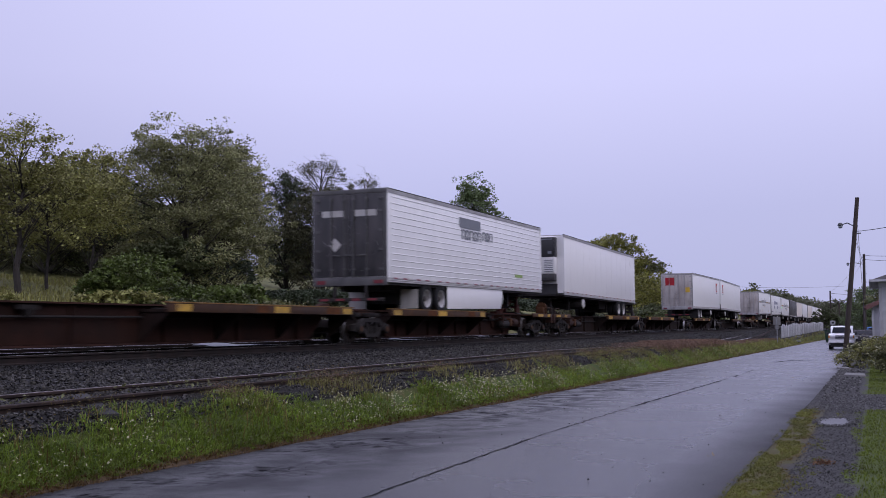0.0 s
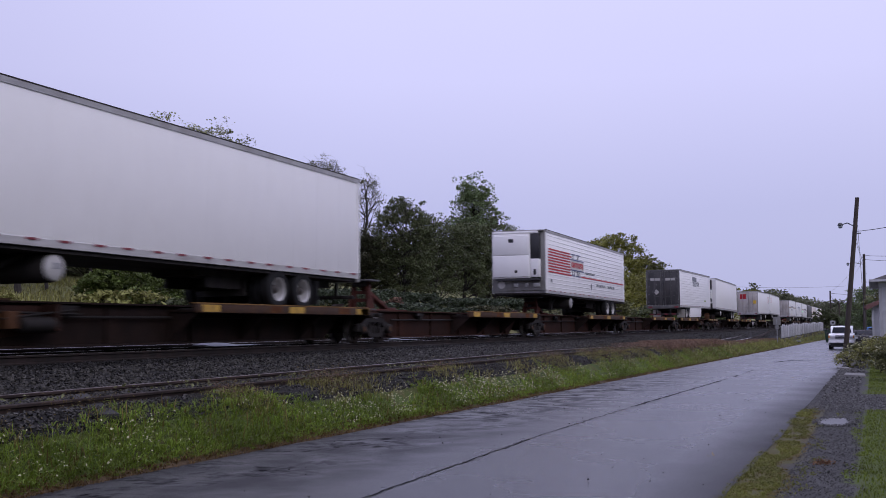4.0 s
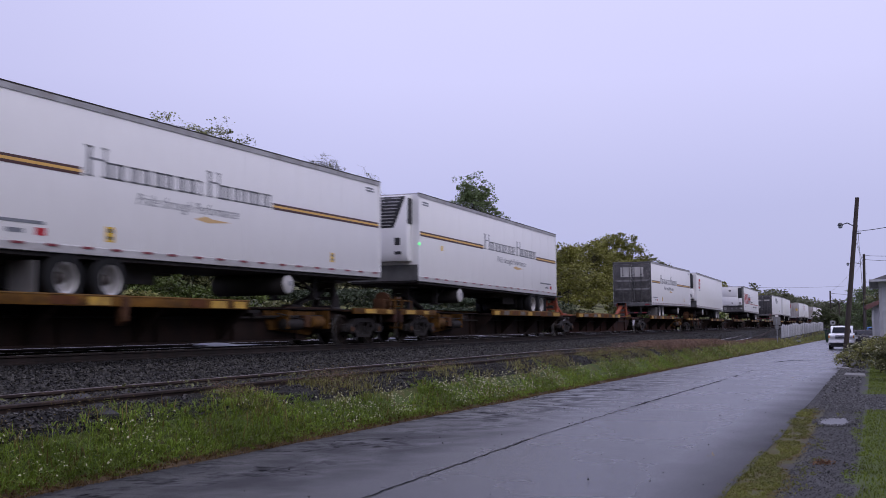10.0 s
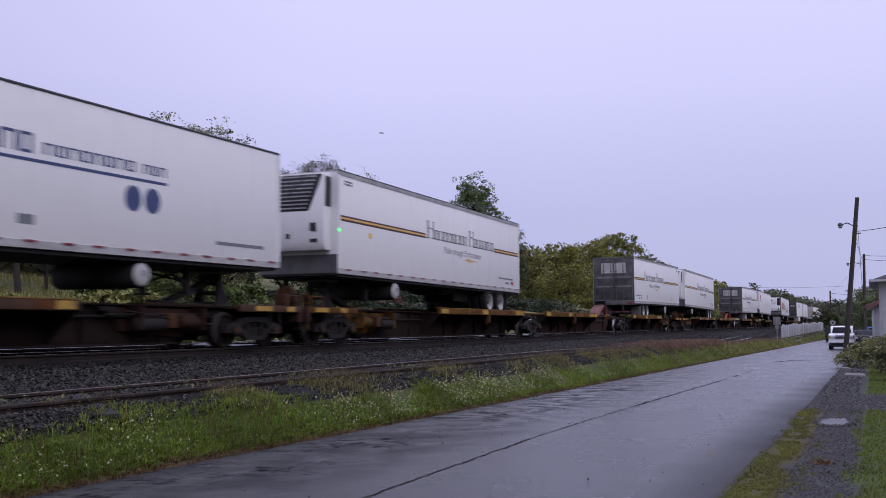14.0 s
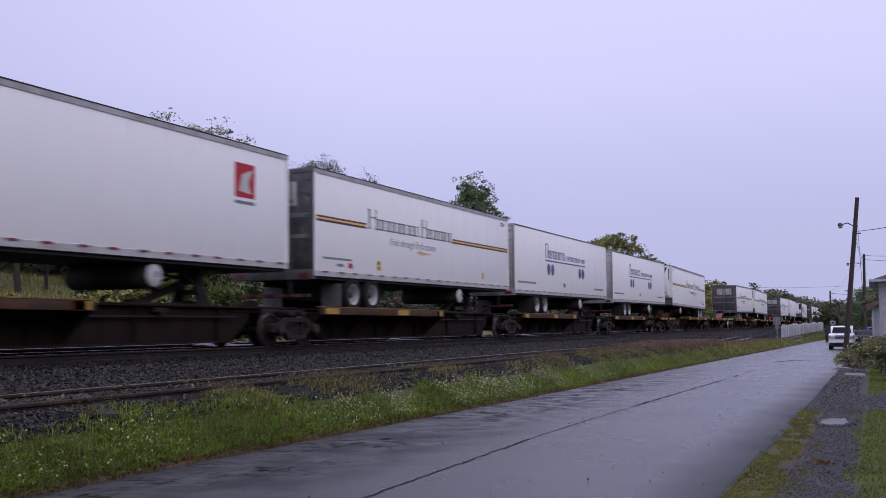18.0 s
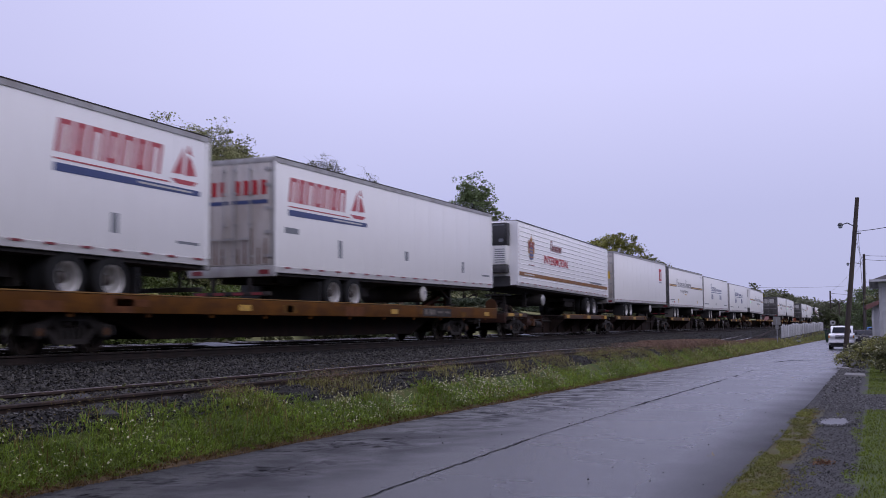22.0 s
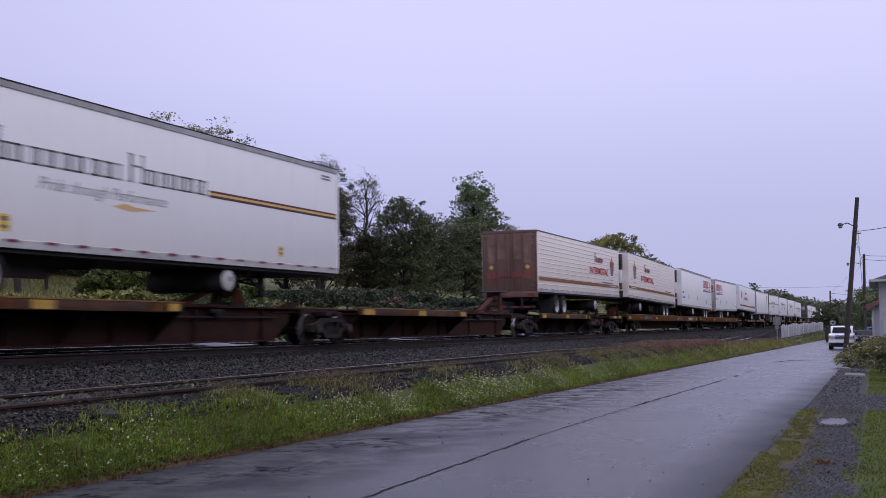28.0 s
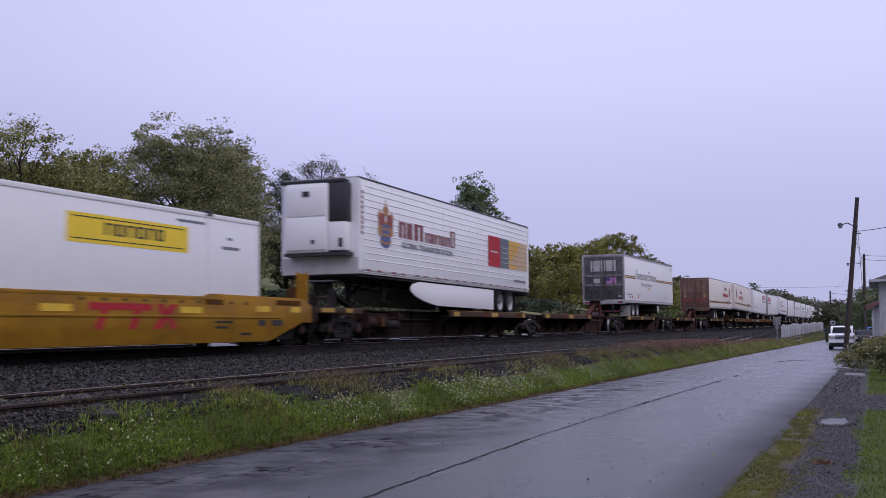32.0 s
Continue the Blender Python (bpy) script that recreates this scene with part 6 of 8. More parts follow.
# yellow well car with a white container, at the tail
wc_u = -419.5
w = riding("well_car", wc_u, "yellow container well car with deep side plates", "rail car")
for s in (-1, 1):
    side = part("side_plate", Geo().prism([(0.0, 0.62), (2.4, 0.14), (20.9, 0.14), (22.5, 0.60), (23.0, 0.60), (23.0, 1.02), (22.6, 1.22), (18.4, 1.25), (18.0, 1.16), (3.2, 1.16), (2.8, 1.25), (0.6, 1.22), (0, 1.0)],
                                          "x", s * 1.30 - 0.02, s * 1.30 + 0.02), CARYELLOW, w, "deep yellow side plate", 0.012)
    part("top_chord", Geo().box(s * 1.28 - 0.06, s * 1.28 + 0.045, 2.6, 18.2, 1.10, 1.18), CARYELLOW, w, "", 0.012)
    part("side_chord", Geo().box(s * 1.31 - 0.03, s * 1.31 + 0.03, 2.2, 21.4, 0.70, 0.76), CARYELLOW, w, "", 0.01)
    if s > 0:
        decal("red_mark", side, RED, [(14.45, 16.35, 0.84, 0.98), ((14.62, 0.46), (14.84, 0.46), (15.02, 0.84), (14.80, 0.84)), ((15.62, 0.46), (15.84, 0.46), (16.02, 0.84), (15.80, 0.84)),
                                      [((16.36, 0.46), (16.64, 0.46), (17.22, 0.98), (16.94, 0.98)), ((16.50, 0.98), (16.74, 0.98), (16.83, 0.80), (16.66, 0.74)), ((16.90, 0.66), (17.02, 0.74), (17.20, 0.46), (16.98, 0.46))]], x=1.322, label="slanted red marks under a red bar")
        decal("reflector_patch", side, YELLOW, [(13.2, 14.0, 0.80, 0.94), (17.3, 18.1, 0.80, 0.94), (20.3, 20.9, 0.86, 1.0), (21.9, 22.4, 0.86, 1.0)], x=1.322, label="bright yellow patch")
        decal("stencil_bar", side, CHASSIS, [(14.2 + 0.62 * k, 14.32 + 0.62 * k, 1.02, 1.08) for k in range(10)] + [(18.6, 19.3, 0.58, 0.64), (18.6, 19.1, 0.46, 0.52), (19.6, 20.1, 0.30, 0.36)], x=1.322)
        decal("rust_patch", side, FLATORANGE, [(21.2, 22.4, 1.03, 1.16), (2.9, 3.6, 0.3, 0.5), (18.2, 18.9, 1.0, 1.12)], x=1.3215, label="rust-orange worn patch")
        decal("stencil_panel", side, BLACK, [(21.0, 21.5, 0.52, 0.66), (20.4, 20.7, 0.52, 0.66)], x=1.322)
part("floor", Geo().box(-1.28, 1.28, 2.6, 20.8, 0.16, 0.24), SPINE, w)
part("end_platform", Geo().box(-1.28, 1.28, 20.9, 23.0, 0.92, 1.02).box(-0.4, 0.4, 20.6, 23.1, 0.6, 0.92), CARYELLOW, w, "", 0.015)
part("end_platform", Geo().box(-1.28, 1.28, 0, 2.3, 0.92, 1.02).box(-0.4, 0.4, -0.1, 2.5, 0.6, 0.92), CARYELLOW, w, "", 0.015)
gl = Geo()
for x in (0.95, 1.2):
    gl.bar((x, 22.9, 0.6), (x, 22.9, 1.95), 0.03)
gl.box(0.92, 1.23, 22.86, 22.94, 1.2, 1.9)
part("end_stand", gl, CARYELLOW, w)
part("coupler", Geo().box(-0.14, 0.14, 22.9, 23.5, 0.62, 0.90), TRUCKIRON, w, "", 0.03)
truck(w, 21.9, wc_u)
truck(w, 1.1, wc_u)
cn = riding("shipping_container", -415.2, "white 53-foot container with a yellow sign, sunk in a well car", "container")
part("container_body", Geo().box(-1.285, 1.285, 0, 16.15, 0.26, 3.02), WHITE, cn, "", 0.02)
for s in (-1, 1):
    part("top_rail", Geo().box(s * 1.28 - 0.03, s * 1.28 + 0.02, 0, 16.15, 2.95, 3.06), WHITE, cn, "", 0.01)
    for y in (0.0, 16.05, 2.1, 14.0):
        part("post", Geo().box(s * 1.285 - 0.02, s * 1.285 + 0.012, y, y + 0.10, 0.26, 3.0), WHITE, cn)
for y in (2.1, 14.0):
    part("lifting_casting", Geo().box(1.18, 1.33, y - 0.03, y + 0.15, 3.0, 3.12), BLACK, cn, "", 0.01)
SIGNYELLOW = mat("bright_yellow_sign", (0.84, 0.60, 0.03), 0.45, var=0.06)
sg = decal("sign_panel", cn, SIGNYELLOW, [(9.55, 13.3, 2.11, 2.68)], x=1.287, label="bright yellow sign panel")
decal("sign_bar", sg, BLACK, word_bars(10.6, 12.5, 2.3, 2.54, 6) + [(9.7, 13.15, 2.18, 2.20), (9.7, 13.15, 2.60, 2.62)], x=1.2905)
decal("small_bar", cn, GREYTEXT, [(12.9, 13.9, 2.78, 2.84), (14.6, 15.3, 2.28, 2.35), (14.8, 15.0, 2.5, 2.56), (13.6, 13.8, 0.95, 0.98)], x=1.287)
decal("red_tag", cn, TAPE, [(7.4, 7.7, 2.5, 2.7)], x=1.287)


# ---- vegetation ----
BARK = mat("grey_brown_bark", (0.034, 0.028, 0.024), 0.9, var=0.35, scale=3, fine=20, bump=0.6, bscale=12)
LEAF_MAPLE = mat("green_maple_leaf", (0.245, 0.250, 0.112), 0.55, var=0.3, scale=0.35, fine=4, island=0.5, thin=0.3, spec=0.35)
LEAF_YELLOW = mat("yellowing_leaf", (0.258, 0.255, 0.084), 0.55, var=0.3, scale=0.3, fine=4, island=0.5, thin=0.3, spec=0.25)
LEAF_WILLOW = mat("bright_yellow_green_leaf", (0.215, 0.212, 0.052), 0.55, var=0.3, scale=0.3, fine=4, island=0.45, thin=0.35, spec=0.25)
LEAF_DARK = mat("dark_green_leaf", (0.098, 0.114, 0.050), 0.55, var=0.3, scale=0.3, fine=4, island=0.45, thin=0.3, spec=0.3)
# pine needles; also the shade-dark leaf of shrubs under the trees
LEAF_PINE = mat("dark_pine_and_shade_leaf", (0.062, 0.080, 0.046), 0.55, var=0.3, scale=0.4, fine=4, island=0.4, thin=0.3, spec=0.3)
LEAF_POPLAR = mat("fresh_green_leaf", (0.165, 0.215, 0.095), 0.55, var=0.25, scale=0.4, fine=4, island=0.45, thin=0.3, spec=0.35)
LEAF_OLIVE = mat("olive_leaf", (0.150, 0.155, 0.066), 0.55, var=0.3, scale=0.3, fine=4, island=0.45, thin=0.3, spec=0.3)
LEAF_UMBER = mat("brown_olive_leaf", (0.096, 0.096, 0.052), 0.6, var=0.3, scale=0.3, fine=4, island=0.5, thin=0.3, spec=0.2)
# leaf colour paled and greyed to carry the haze of distance
LEAF_HAZE = mat("haze_paled_far_leaf", (0.150, 0.160, 0.098), 0.6, var=0.25, scale=0.1, fine=1, island=0.3, thin=0.3, spec=0.2)
LEAF_SHRUB = mat("bright_shrub_leaf", (0.110, 0.145, 0.036), 0.55, var=0.3, scale=0.8, fine=6, island=0.45, thin=0.3, spec=0.3)
LEAF_RUST = mat("rusty_weed_leaf", (0.190, 0.116, 0.084), 0.7, var=0.3, scale=0.8, fine=6, island=0.4, spec=0.2)
LAWNBLADE = mat("lawn_grass_blade", (0.150, 0.190, 0.030), 0.6, var=0.35, scale=0.7, fine=3, island=0.4, thin=0.35, spec=0.18)
GRASSBLADE = mat("wet_grass_blade", (0.206, 0.284, 0.043), 0.6, var=0.35, scale=0.5, fine=3, island=0.4, thin=0.35, spec=0.18)
DRYBLADE = mat("dry_grass_blade", (0.19, 0.145, 0.05), 0.6, var=0.3, scale=0.5, fine=3, island=0.4, thin=0.3, spec=0.2)
OLIVEBLADE = mat("olive_grass_blade", (0.235, 0.225, 0.064), 0.6, var=0.3, scale=0.3, fine=3, island=0.4, thin=0.2)
MOSSBLADE = mat("mossy_grass_blade", (0.165, 0.172, 0.036), 0.6, var=0.3, scale=0.7, fine=3, island=0.4, thin=0.3, spec=0.18)
BROWNBLADE = mat("brown_dead_grass_blade", (0.155, 0.098, 0.042), 0.65, var=0.3, scale=0.5, fine=3, island=0.45, thin=0.3, spec=0.15)
PETAL = mat("white_petal", (0.36, 0.35, 0.20), 0.6, var=0.08, island=0.15)


def big_mesh(name, verts, faces, material):
    me = bpy.data.meshes.new(name)
    me.from_pydata(verts.tolist() if hasattr(verts, "tolist") else verts, [], faces.tolist() if hasattr(faces, "tolist") else faces)
    me.materials.append(material)
    return me


def unit(a):
    return a / np.maximum(np.linalg.norm(a, axis=1, keepdims=True), 1e-6)


def leaf_mesh(name, pts, size, rng, material, droop=0.3, slim=0.32):
    """One small folded leaf at each point."""
    n = len(pts)
    d = unit(rng.normal(size=(n, 3)) * (1, 1, 0.5) - (0, 0, droop))
    s = unit(np.cross(d, rng.normal(size=(n, 3)) * 0.55 + (0, 0, 1)))
    nn = np.cross(d, s)
    ln = size * rng.uniform(0.6, 1.35, (n, 1))
    v = np.empty((n, 4, 3))
    v[:, 0] = pts - d * ln * 0.5
    v[:, 1] = pts + s * ln * slim + nn * ln * 0.10
    v[:, 2] = pts + d * ln * 0.5
    v[:, 3] = pts - s * ln * slim + nn * ln * 0.10
    return big_mesh(name, v.reshape(-1, 3), np.arange(4 * n).reshape(n, 4), material)


def tree(name, x, y, h, w, seed, leafm, label, n=9000, leaf=0.22, base=0.18, limbs=15, gap=0.0, lean=0.0, ragged=0.25, trunk=None, point=0.0, z=None, fill=1.0, fillers=0):
    """A tapered trunk with limbs and twigs, and a crown of small leaves in clusters at the twigs."""
    rng = np.random.default_rng(seed)
    t = thing(name, label, "tree" if "shrub" not in name else "shrub", at=pose(x, y, ground_z(x, y) - 0.05 if z is None else z))
    g = Geo()
    r0 = trunk if trunk else 0.018 * h + 0.04
    knots = [Vector((0, 0, -0.3))]
    for k in range(1, 7):
        knots.append(Vector((lean * h * k / 6 + rng.normal() * 0.012 * h, rng.normal() * 0.012 * h, 0.86 * h * k / 6)))
    for k in range(6):
        g.bar(knots[k], knots[k + 1], r0 * (1 - 0.145 * k), r0 * (1 - 0.145 * (k + 1)), 8)
    cz, rz, rw = h * (base + 1) / 2, h * (1 - base) / 2, w / 2
    tips = []

    def tucked(d, lim):
        """The point, drawn into the crown's outline where it leaves it."""
        ez = (d.z - cz) / rz
        ex = math.hypot(d.x - lean * d.z, d.y) / rw / (1 - point * max(0, min(0.9, ez)))
        far = math.sqrt(ex * ex + ez * ez) if ez > 0 else max(ex, -ez)
        return Vector((lean * d.z, 0, cz)).lerp(d, lim / far) if far > lim else d
    for i in range(limbs):
        f = base + (0.92 - base) * (i + rng.uniform()) / limbs
        kf = min(5.99, f * 0.86 / 0.86 * 6)
        p = knots[int(kf)].lerp(knots[int(kf) + 1], kf % 1) if kf < 6 else knots[6]
        az = i * 2.4 + rng.uniform(-0.5, 0.5)
        zt = min(h * 0.985, p.z + rng.uniform(0.05, 0.32) * h * (1 - 0.3 * f))
        q = (zt - cz) / rz
        rad = rw * math.sqrt(max(0.06, 1 - min(1, abs(q)) ** (2 if q > 0 else 3))) * (1 - ragged * rng.uniform(0, 1.2))
        if point and q > 0:
            rad *= 1 - point * q
        e = Vector((lean * zt + rad * math.cos(az), rad * math.sin(az), zt))
        m = p.lerp(e, 0.5) + Vector((rng.normal(), rng.normal(), 0.8)) * 0.03 * h
        rl = r0 * 0.36 * (1 - 0.5 * f)
        g.bar(p, m, rl, rl * 0.7, 5)
        g.bar(m, e, rl * 0.7, rl * 0.2, 5)
        for j in range(5):
            a = (m if j < 2 else e).lerp(e if j < 2 else m, rng.uniform(0, 0.7))
            b = a + Vector((rng.normal() * 0.16 * w, rng.normal() * 0.16 * w, rng.uniform(-0.03, 0.12) * h))
            b = tucked(b, 0.97)
            g.bar(a, b, rl * 0.3, rl * 0.1, 4)
            for c in range(4):
                d = b + Vector((rng.normal(), rng.normal(), rng.normal() * 0.7 + 0.2)) * 0.055 * (w + 0.4 * h)
                d.z = max(d.z, base * h * 0.7)
                d = tucked(d, 1.08 - ragged * 1.5 * rng.uniform() ** 1.5)
                if name == "tree" and y < 90:
                    g.bar(b, d, rl * 0.1, 0.006, 3)
                if rng.uniform() > gap:
                    tips.append(d)
    for i in range(fillers):
        ez, az = rng.uniform(-0.92, 0.75), rng.uniform(0, 2 * math.pi)
        rr = rw * (math.sqrt(1 - ez * ez) if ez > 0 else 1 - 0.25 * ez * ez) * rng.uniform(0.62, 1.0) * (1 - point * max(0, ez))
        d = Vector((rr * math.cos(az), rr * math.sin(az), cz + ez * rz))
        a = knots[min(5, max(0, int(6 * (d.z / h - 0.12))))]
        g.bar(a, a.lerp(d, 0.6) + Vector((0, 0, 0.03 * h)), r0 * 0.16, r0 * 0.08, 4)
        g.bar(a.lerp(d, 0.6) + Vector((0, 0, 0.03 * h)), d, r0 * 0.08, 0.006, 4)
        tips += [d, d + Vector(rng.normal(size=3).tolist()) * 0.03 * (w + h)]
    tm = g.mesh("trunk")
    ob_of("trunk", tm, BARK, t, "grey-brown trunk and limbs")
    tips = np.array([tuple(v) for v in tips])
    wts = rng.uniform(0.4, 1.6, len(tips))
    idx = rng.choice(len(tips), n, p=wts / wts.sum())
    sd = 0.030 * (w + 0.45 * h) * rng.uniform(0.45, 1.4, len(tips)) * fill
    off = rng.normal(size=(n, 3))
    off /= np.maximum(1, np.linalg.norm(off, axis=1, keepdims=True) / 1.7)
    pts = tips[idx] + off * sd[idx][:, None] * (1, 1, 0.55)
    pts = pts[(pts[:, 2] > 0.02 * h) & (pts[:, 2] < 1.0 * h)]
    ob_of("crown", leaf_mesh("crown", pts, leaf, rng, leafm), leafm, t, "uneven leafy crown with gaps")
    return t


NEAR_TREES = [
    # x, y, top height, width, leaf kind, leaves, leaf size, foot of the crown, gap, label
    (-34.0, 34.7, 10.9, 4.2, LEAF_YELLOW, 7140, 0.13, 0.30, 0.25, "slender thin-crowned tree with yellowing leaves"),
    (-35.0, 37.4, 9.3, 6.4, LEAF_YELLOW, 18000, 0.14, 0.32, 0.06, "yellow-green tree with low spreading branches"),
    (-37.0, 42.6, 11.0, 4.0, LEAF_YELLOW, 10000, 0.14, 0.36, 0.2, "thin-topped yellow-green tree beside the cutting"),
    (-47.0, 50.5, 11.2, 8.0, LEAF_OLIVE, 15300, 0.20, 0.02, 0.1, "olive-green tree up the bank behind others"),
    (-46.0, 45.0, 10.4, 7.0, LEAF_OLIVE, 15000, 0.18, 0.06, 0.1, "olive-green tree up the bank behind others"),
    (-48.0, 55.0, 12.2, 7.0, LEAF_DARK, 15300, 0.20, 0.02, 0.1, "dark green tree behind the railway"),
    (-36.0, 49.2, 13.75, 9.8, LEAF_MAPLE, 62000, 0.13, 0.02, 0.04, "broad full maple with grey-green leaves"),
    (-37.5, 55.5, 13.6, 6.4, LEAF_MAPLE, 36000, 0.14, 0.02, 0.08, "tall leafy maple beside the railway"),
    (-41.0, 60.0, 15.2, 6.0, LEAF_OLIVE, 18700, 0.17, 0.02, 0.1, "olive-green tree behind the maple"),
]
MIDDLE_TREES = [
    (-43.0, 51.5, 11.2, 6.0, LEAF_DARK, 17000, 0.18, 0.02, 0.1, "dense dark tree behind the maple"),
    (-44.0, 73.5, 14.9, 4.6, LEAF_PINE, 18700, 0.16, 0.02, 0.05, "dark pine among the trackside trees"),
    (-44.0, 79.5, 17.0, 5.6, LEAF_UMBER, 12500, 0.125, 0.10, 0.3, "half-bare dark tree with thin upper twigs"),
    (-40.0, 71.8, 13.4, 5.8, LEAF_UMBER, 26000, 0.15, 0.02, 0.08, "dense dark green tree"),
    (-42.0, 83.7, 16.1, 4.4, LEAF_UMBER, 7200, 0.115, 0.16, 0.35, "slim half-bare tree with thin upper twigs"),
    (-39.5, 79.0, 9.6, 4.2, LEAF_UMBER, 15300, 0.16, 0.02, 0.1, "dense dark green tree"),
    (-36.0, 79.1, 12.4, 5.8, LEAF_DARK, 24000, 0.18, 0.02, 0.05, "dark spreading pine beside the railway"),
    (-38.0, 90.5, 12.4, 6.0, LEAF_DARK, 22100, 0.18, 0.02, 0.05, "dark spreading pine beside the railway"),
    (-39.0, 100.5, 12.8, 6.0, LEAF_DARK, 18700, 0.20, 0.02, 0.06, "dark green tree beside the tracks"),
]
FAR_TREES = [
    (-52.0, 138.4, 23.7, 7.0, LEAF_POPLAR, 40000, 0.22, 0.02, 0.0, "tall fresh-green poplar above the other trees"),
    (-40.0, 113.0, 14.2, 7.0, LEAF_DARK, 20400, 0.22, 0.02, 0.06, "dark green tree beside the tracks"),
    (-42.0, 128.0, 12.0, 7.5, LEAF_YELLOW, 17000, 0.24, 0.02, 0.06, "olive-green tree beside the tracks"),
    (-40.0, 139.0, 13.0, 9.0, LEAF_WILLOW, 20400, 0.26, 0.02, 0.06, "broad yellow-green trackside tree"),
    (-42.0, 163.0, 15.0, 11.0, LEAF_WILLOW, 20400, 0.29, 0.02, 0.06, "broad olive-green trackside tree"),
    (-44.0, 189.7, 18.6, 12.5, LEAF_WILLOW, 25500, 0.34, 0.02, 0.05, "wide round yellow-green tree"),
    (-42.0, 212.0, 16.0, 8.0, LEAF_OLIVE, 15300, 0.34, 0.02, 0.08, "drooping grey-green tree along the line"),
    (-46.0, 268.0, 14.0, 9.0, LEAF_DARK, 13600, 0.40, 0.02, 0.08, "dark green tree far along the railway"),
]
for k, (x, y, top, w, lm, n, leaf, base, gap, label) in enumerate(NEAR_TREES + MIDDLE_TREES + FAR_TREES):
    n, leaf = (int(n * 0.5), leaf * 1.38) if y > 95 else (int(n * 0.85), leaf * 1.08) if y > 58 else (n, leaf)
    tree("tree", x, y, top - ground_z(x, y), w, 40 + k, lm, label, n, leaf, base, 17, gap, fillers=20 if gap > 0.2 else 75, trunk=0.16 if k == 0 else 0.09 if k < 5 else None, point=0.35 if lm is LEAF_PINE else 0.25 if lm is LEAF_POPLAR else 0.32 if lm is LEAF_MAPLE else 0.0, ragged=0.45 if lm in (LEAF_PINE, LEAF_MAPLE) else 0.25, fill=0.85 if lm is LEAF_MAPLE else 1.0)

# undergrowth along the foot of the trees
rng = np.random.default_rng(77)
shrub_kinds = (LEAF_SHRUB, LEAF_OLIVE, LEAF_DARK, LEAF_SHRUB, LEAF_YELLOW, LEAF_DARK)
SHRUBS = []
y = 26.0
k = 0
while y < 190:
    x = -rng.uniform(24.8, 29.5)
    h = rng.uniform(1.2, 2.7) * (0.5 if 44 < y < 128 else 1.15 if y > 60 else 0.4 if y < 33.6 else 1)
    # between y 44 and 128 darker leaf kinds paint in the trees' shade
    SHRUBS.append((x, y, h, rng.uniform(2.2, 3.8) * (1 + y / 200), shrub_kinds[k % 6] if not 44 < y < 128 else (LEAF_DARK, LEAF_UMBER, LEAF_PINE)[k % 3]))
    y += rng.uniform(1.1, 2.0) * (1 + y / 90)
    k += 1
for k, (x, y, h, w, lm) in enumerate(SHRUBS):
    tree("shrub", x, y, h, w, 300 + k, lm, "tangled green undergrowth shrub behind the tracks", int(3200 * min(1, 42 / y)), 0.14 + y / 480, 0.02, 9, 0.05, trunk=0.03)
for k, (x, y, h, w) in enumerate(((-33, 27, 3.0, 5), (-35, 46.5, 3.4, 4), (-36, 51, 4.2, 6), (-33, 57, 4.5, 6), (-34, 66, 5, 7), (-34, 75, 5, 6), (-33, 86, 5, 7), (-34, 98, 5, 8), (-35, 112, 5.5, 9), (-35, 126, 6, 9), (-34, 144, 6, 10), (-34, 165, 7, 12), (-33, 190, 7, 14), (-33, 220, 8, 16), (-32, 255, 8, 18))):
    h = h * 0.24 if 55 < y < 120 else h * 0.7 if 48 < y < 56 else h
    # from y 48 to 120 the dark leaf colour stands for shade below crowns
    tree("shrub", x, y, h, w, 400 + k, LEAF_PINE if 48 < y < 120 else LEAF_DARK if y < 120 else LEAF_WILLOW, "dense understorey shrub below the trees", 6500 if y < 120 else 3600, 0.15 + y / (900 if y < 120 else 600), 0.0, 12, 0.0, trunk=0.05)
tree("shrub", -28.6, 39.6, 1.4, 1.6, 470, LEAF_RUST, "rust-red autumn shrub behind the tracks", 1200, 0.14, 0.02, 9, 0.05, trunk=0.03)
sh = tree("shrub", -28.6, 45.2, 1.2, 3.0, 472, LEAF_OLIVE, "low shrub with white blossom behind the tracks", 3600, 0.12, 0.02, 9, 0.05, trunk=0.03)
rng2 = np.random.default_rng(473)
pts = np.stack([rng2.normal(0.4, 0.75, 60), rng2.normal(0, 0.8, 60), rng2.uniform(0.55, 1.15, 60)], 1)
ob_of("blossom", leaf_mesh("blossom", np.repeat(pts, 4, 0) + rng2.normal(size=(240, 3)) * 0.05, 0.10, rng2, PETAL), PETAL, sh, "white blossom clusters")
for k, (x, y, h, w) in enumerate(((-29.0, 36.2, 3.0, 3.8), (-28.0, 38.8, 1.9, 3.4), (-29.5, 34.9, 1.9, 2.6), (-28.0, 27.0, 1.2, 2.6))):
    tree("shrub", x, y, h, w, 480 + k, LEAF_SHRUB if k < 3 else LEAF_YELLOW, "bright green bramble mound behind the tracks", 6500, 0.15, 0.0, 12, 0.0, trunk=0.03)
tree("shrub", -30.0, 64.0, 1.3, 1.8, 471, LEAF_RUST, "rust-red autumn shrub behind the tracks", 1200, 0.15, 0.02, 9, 0.05, trunk=0.03)


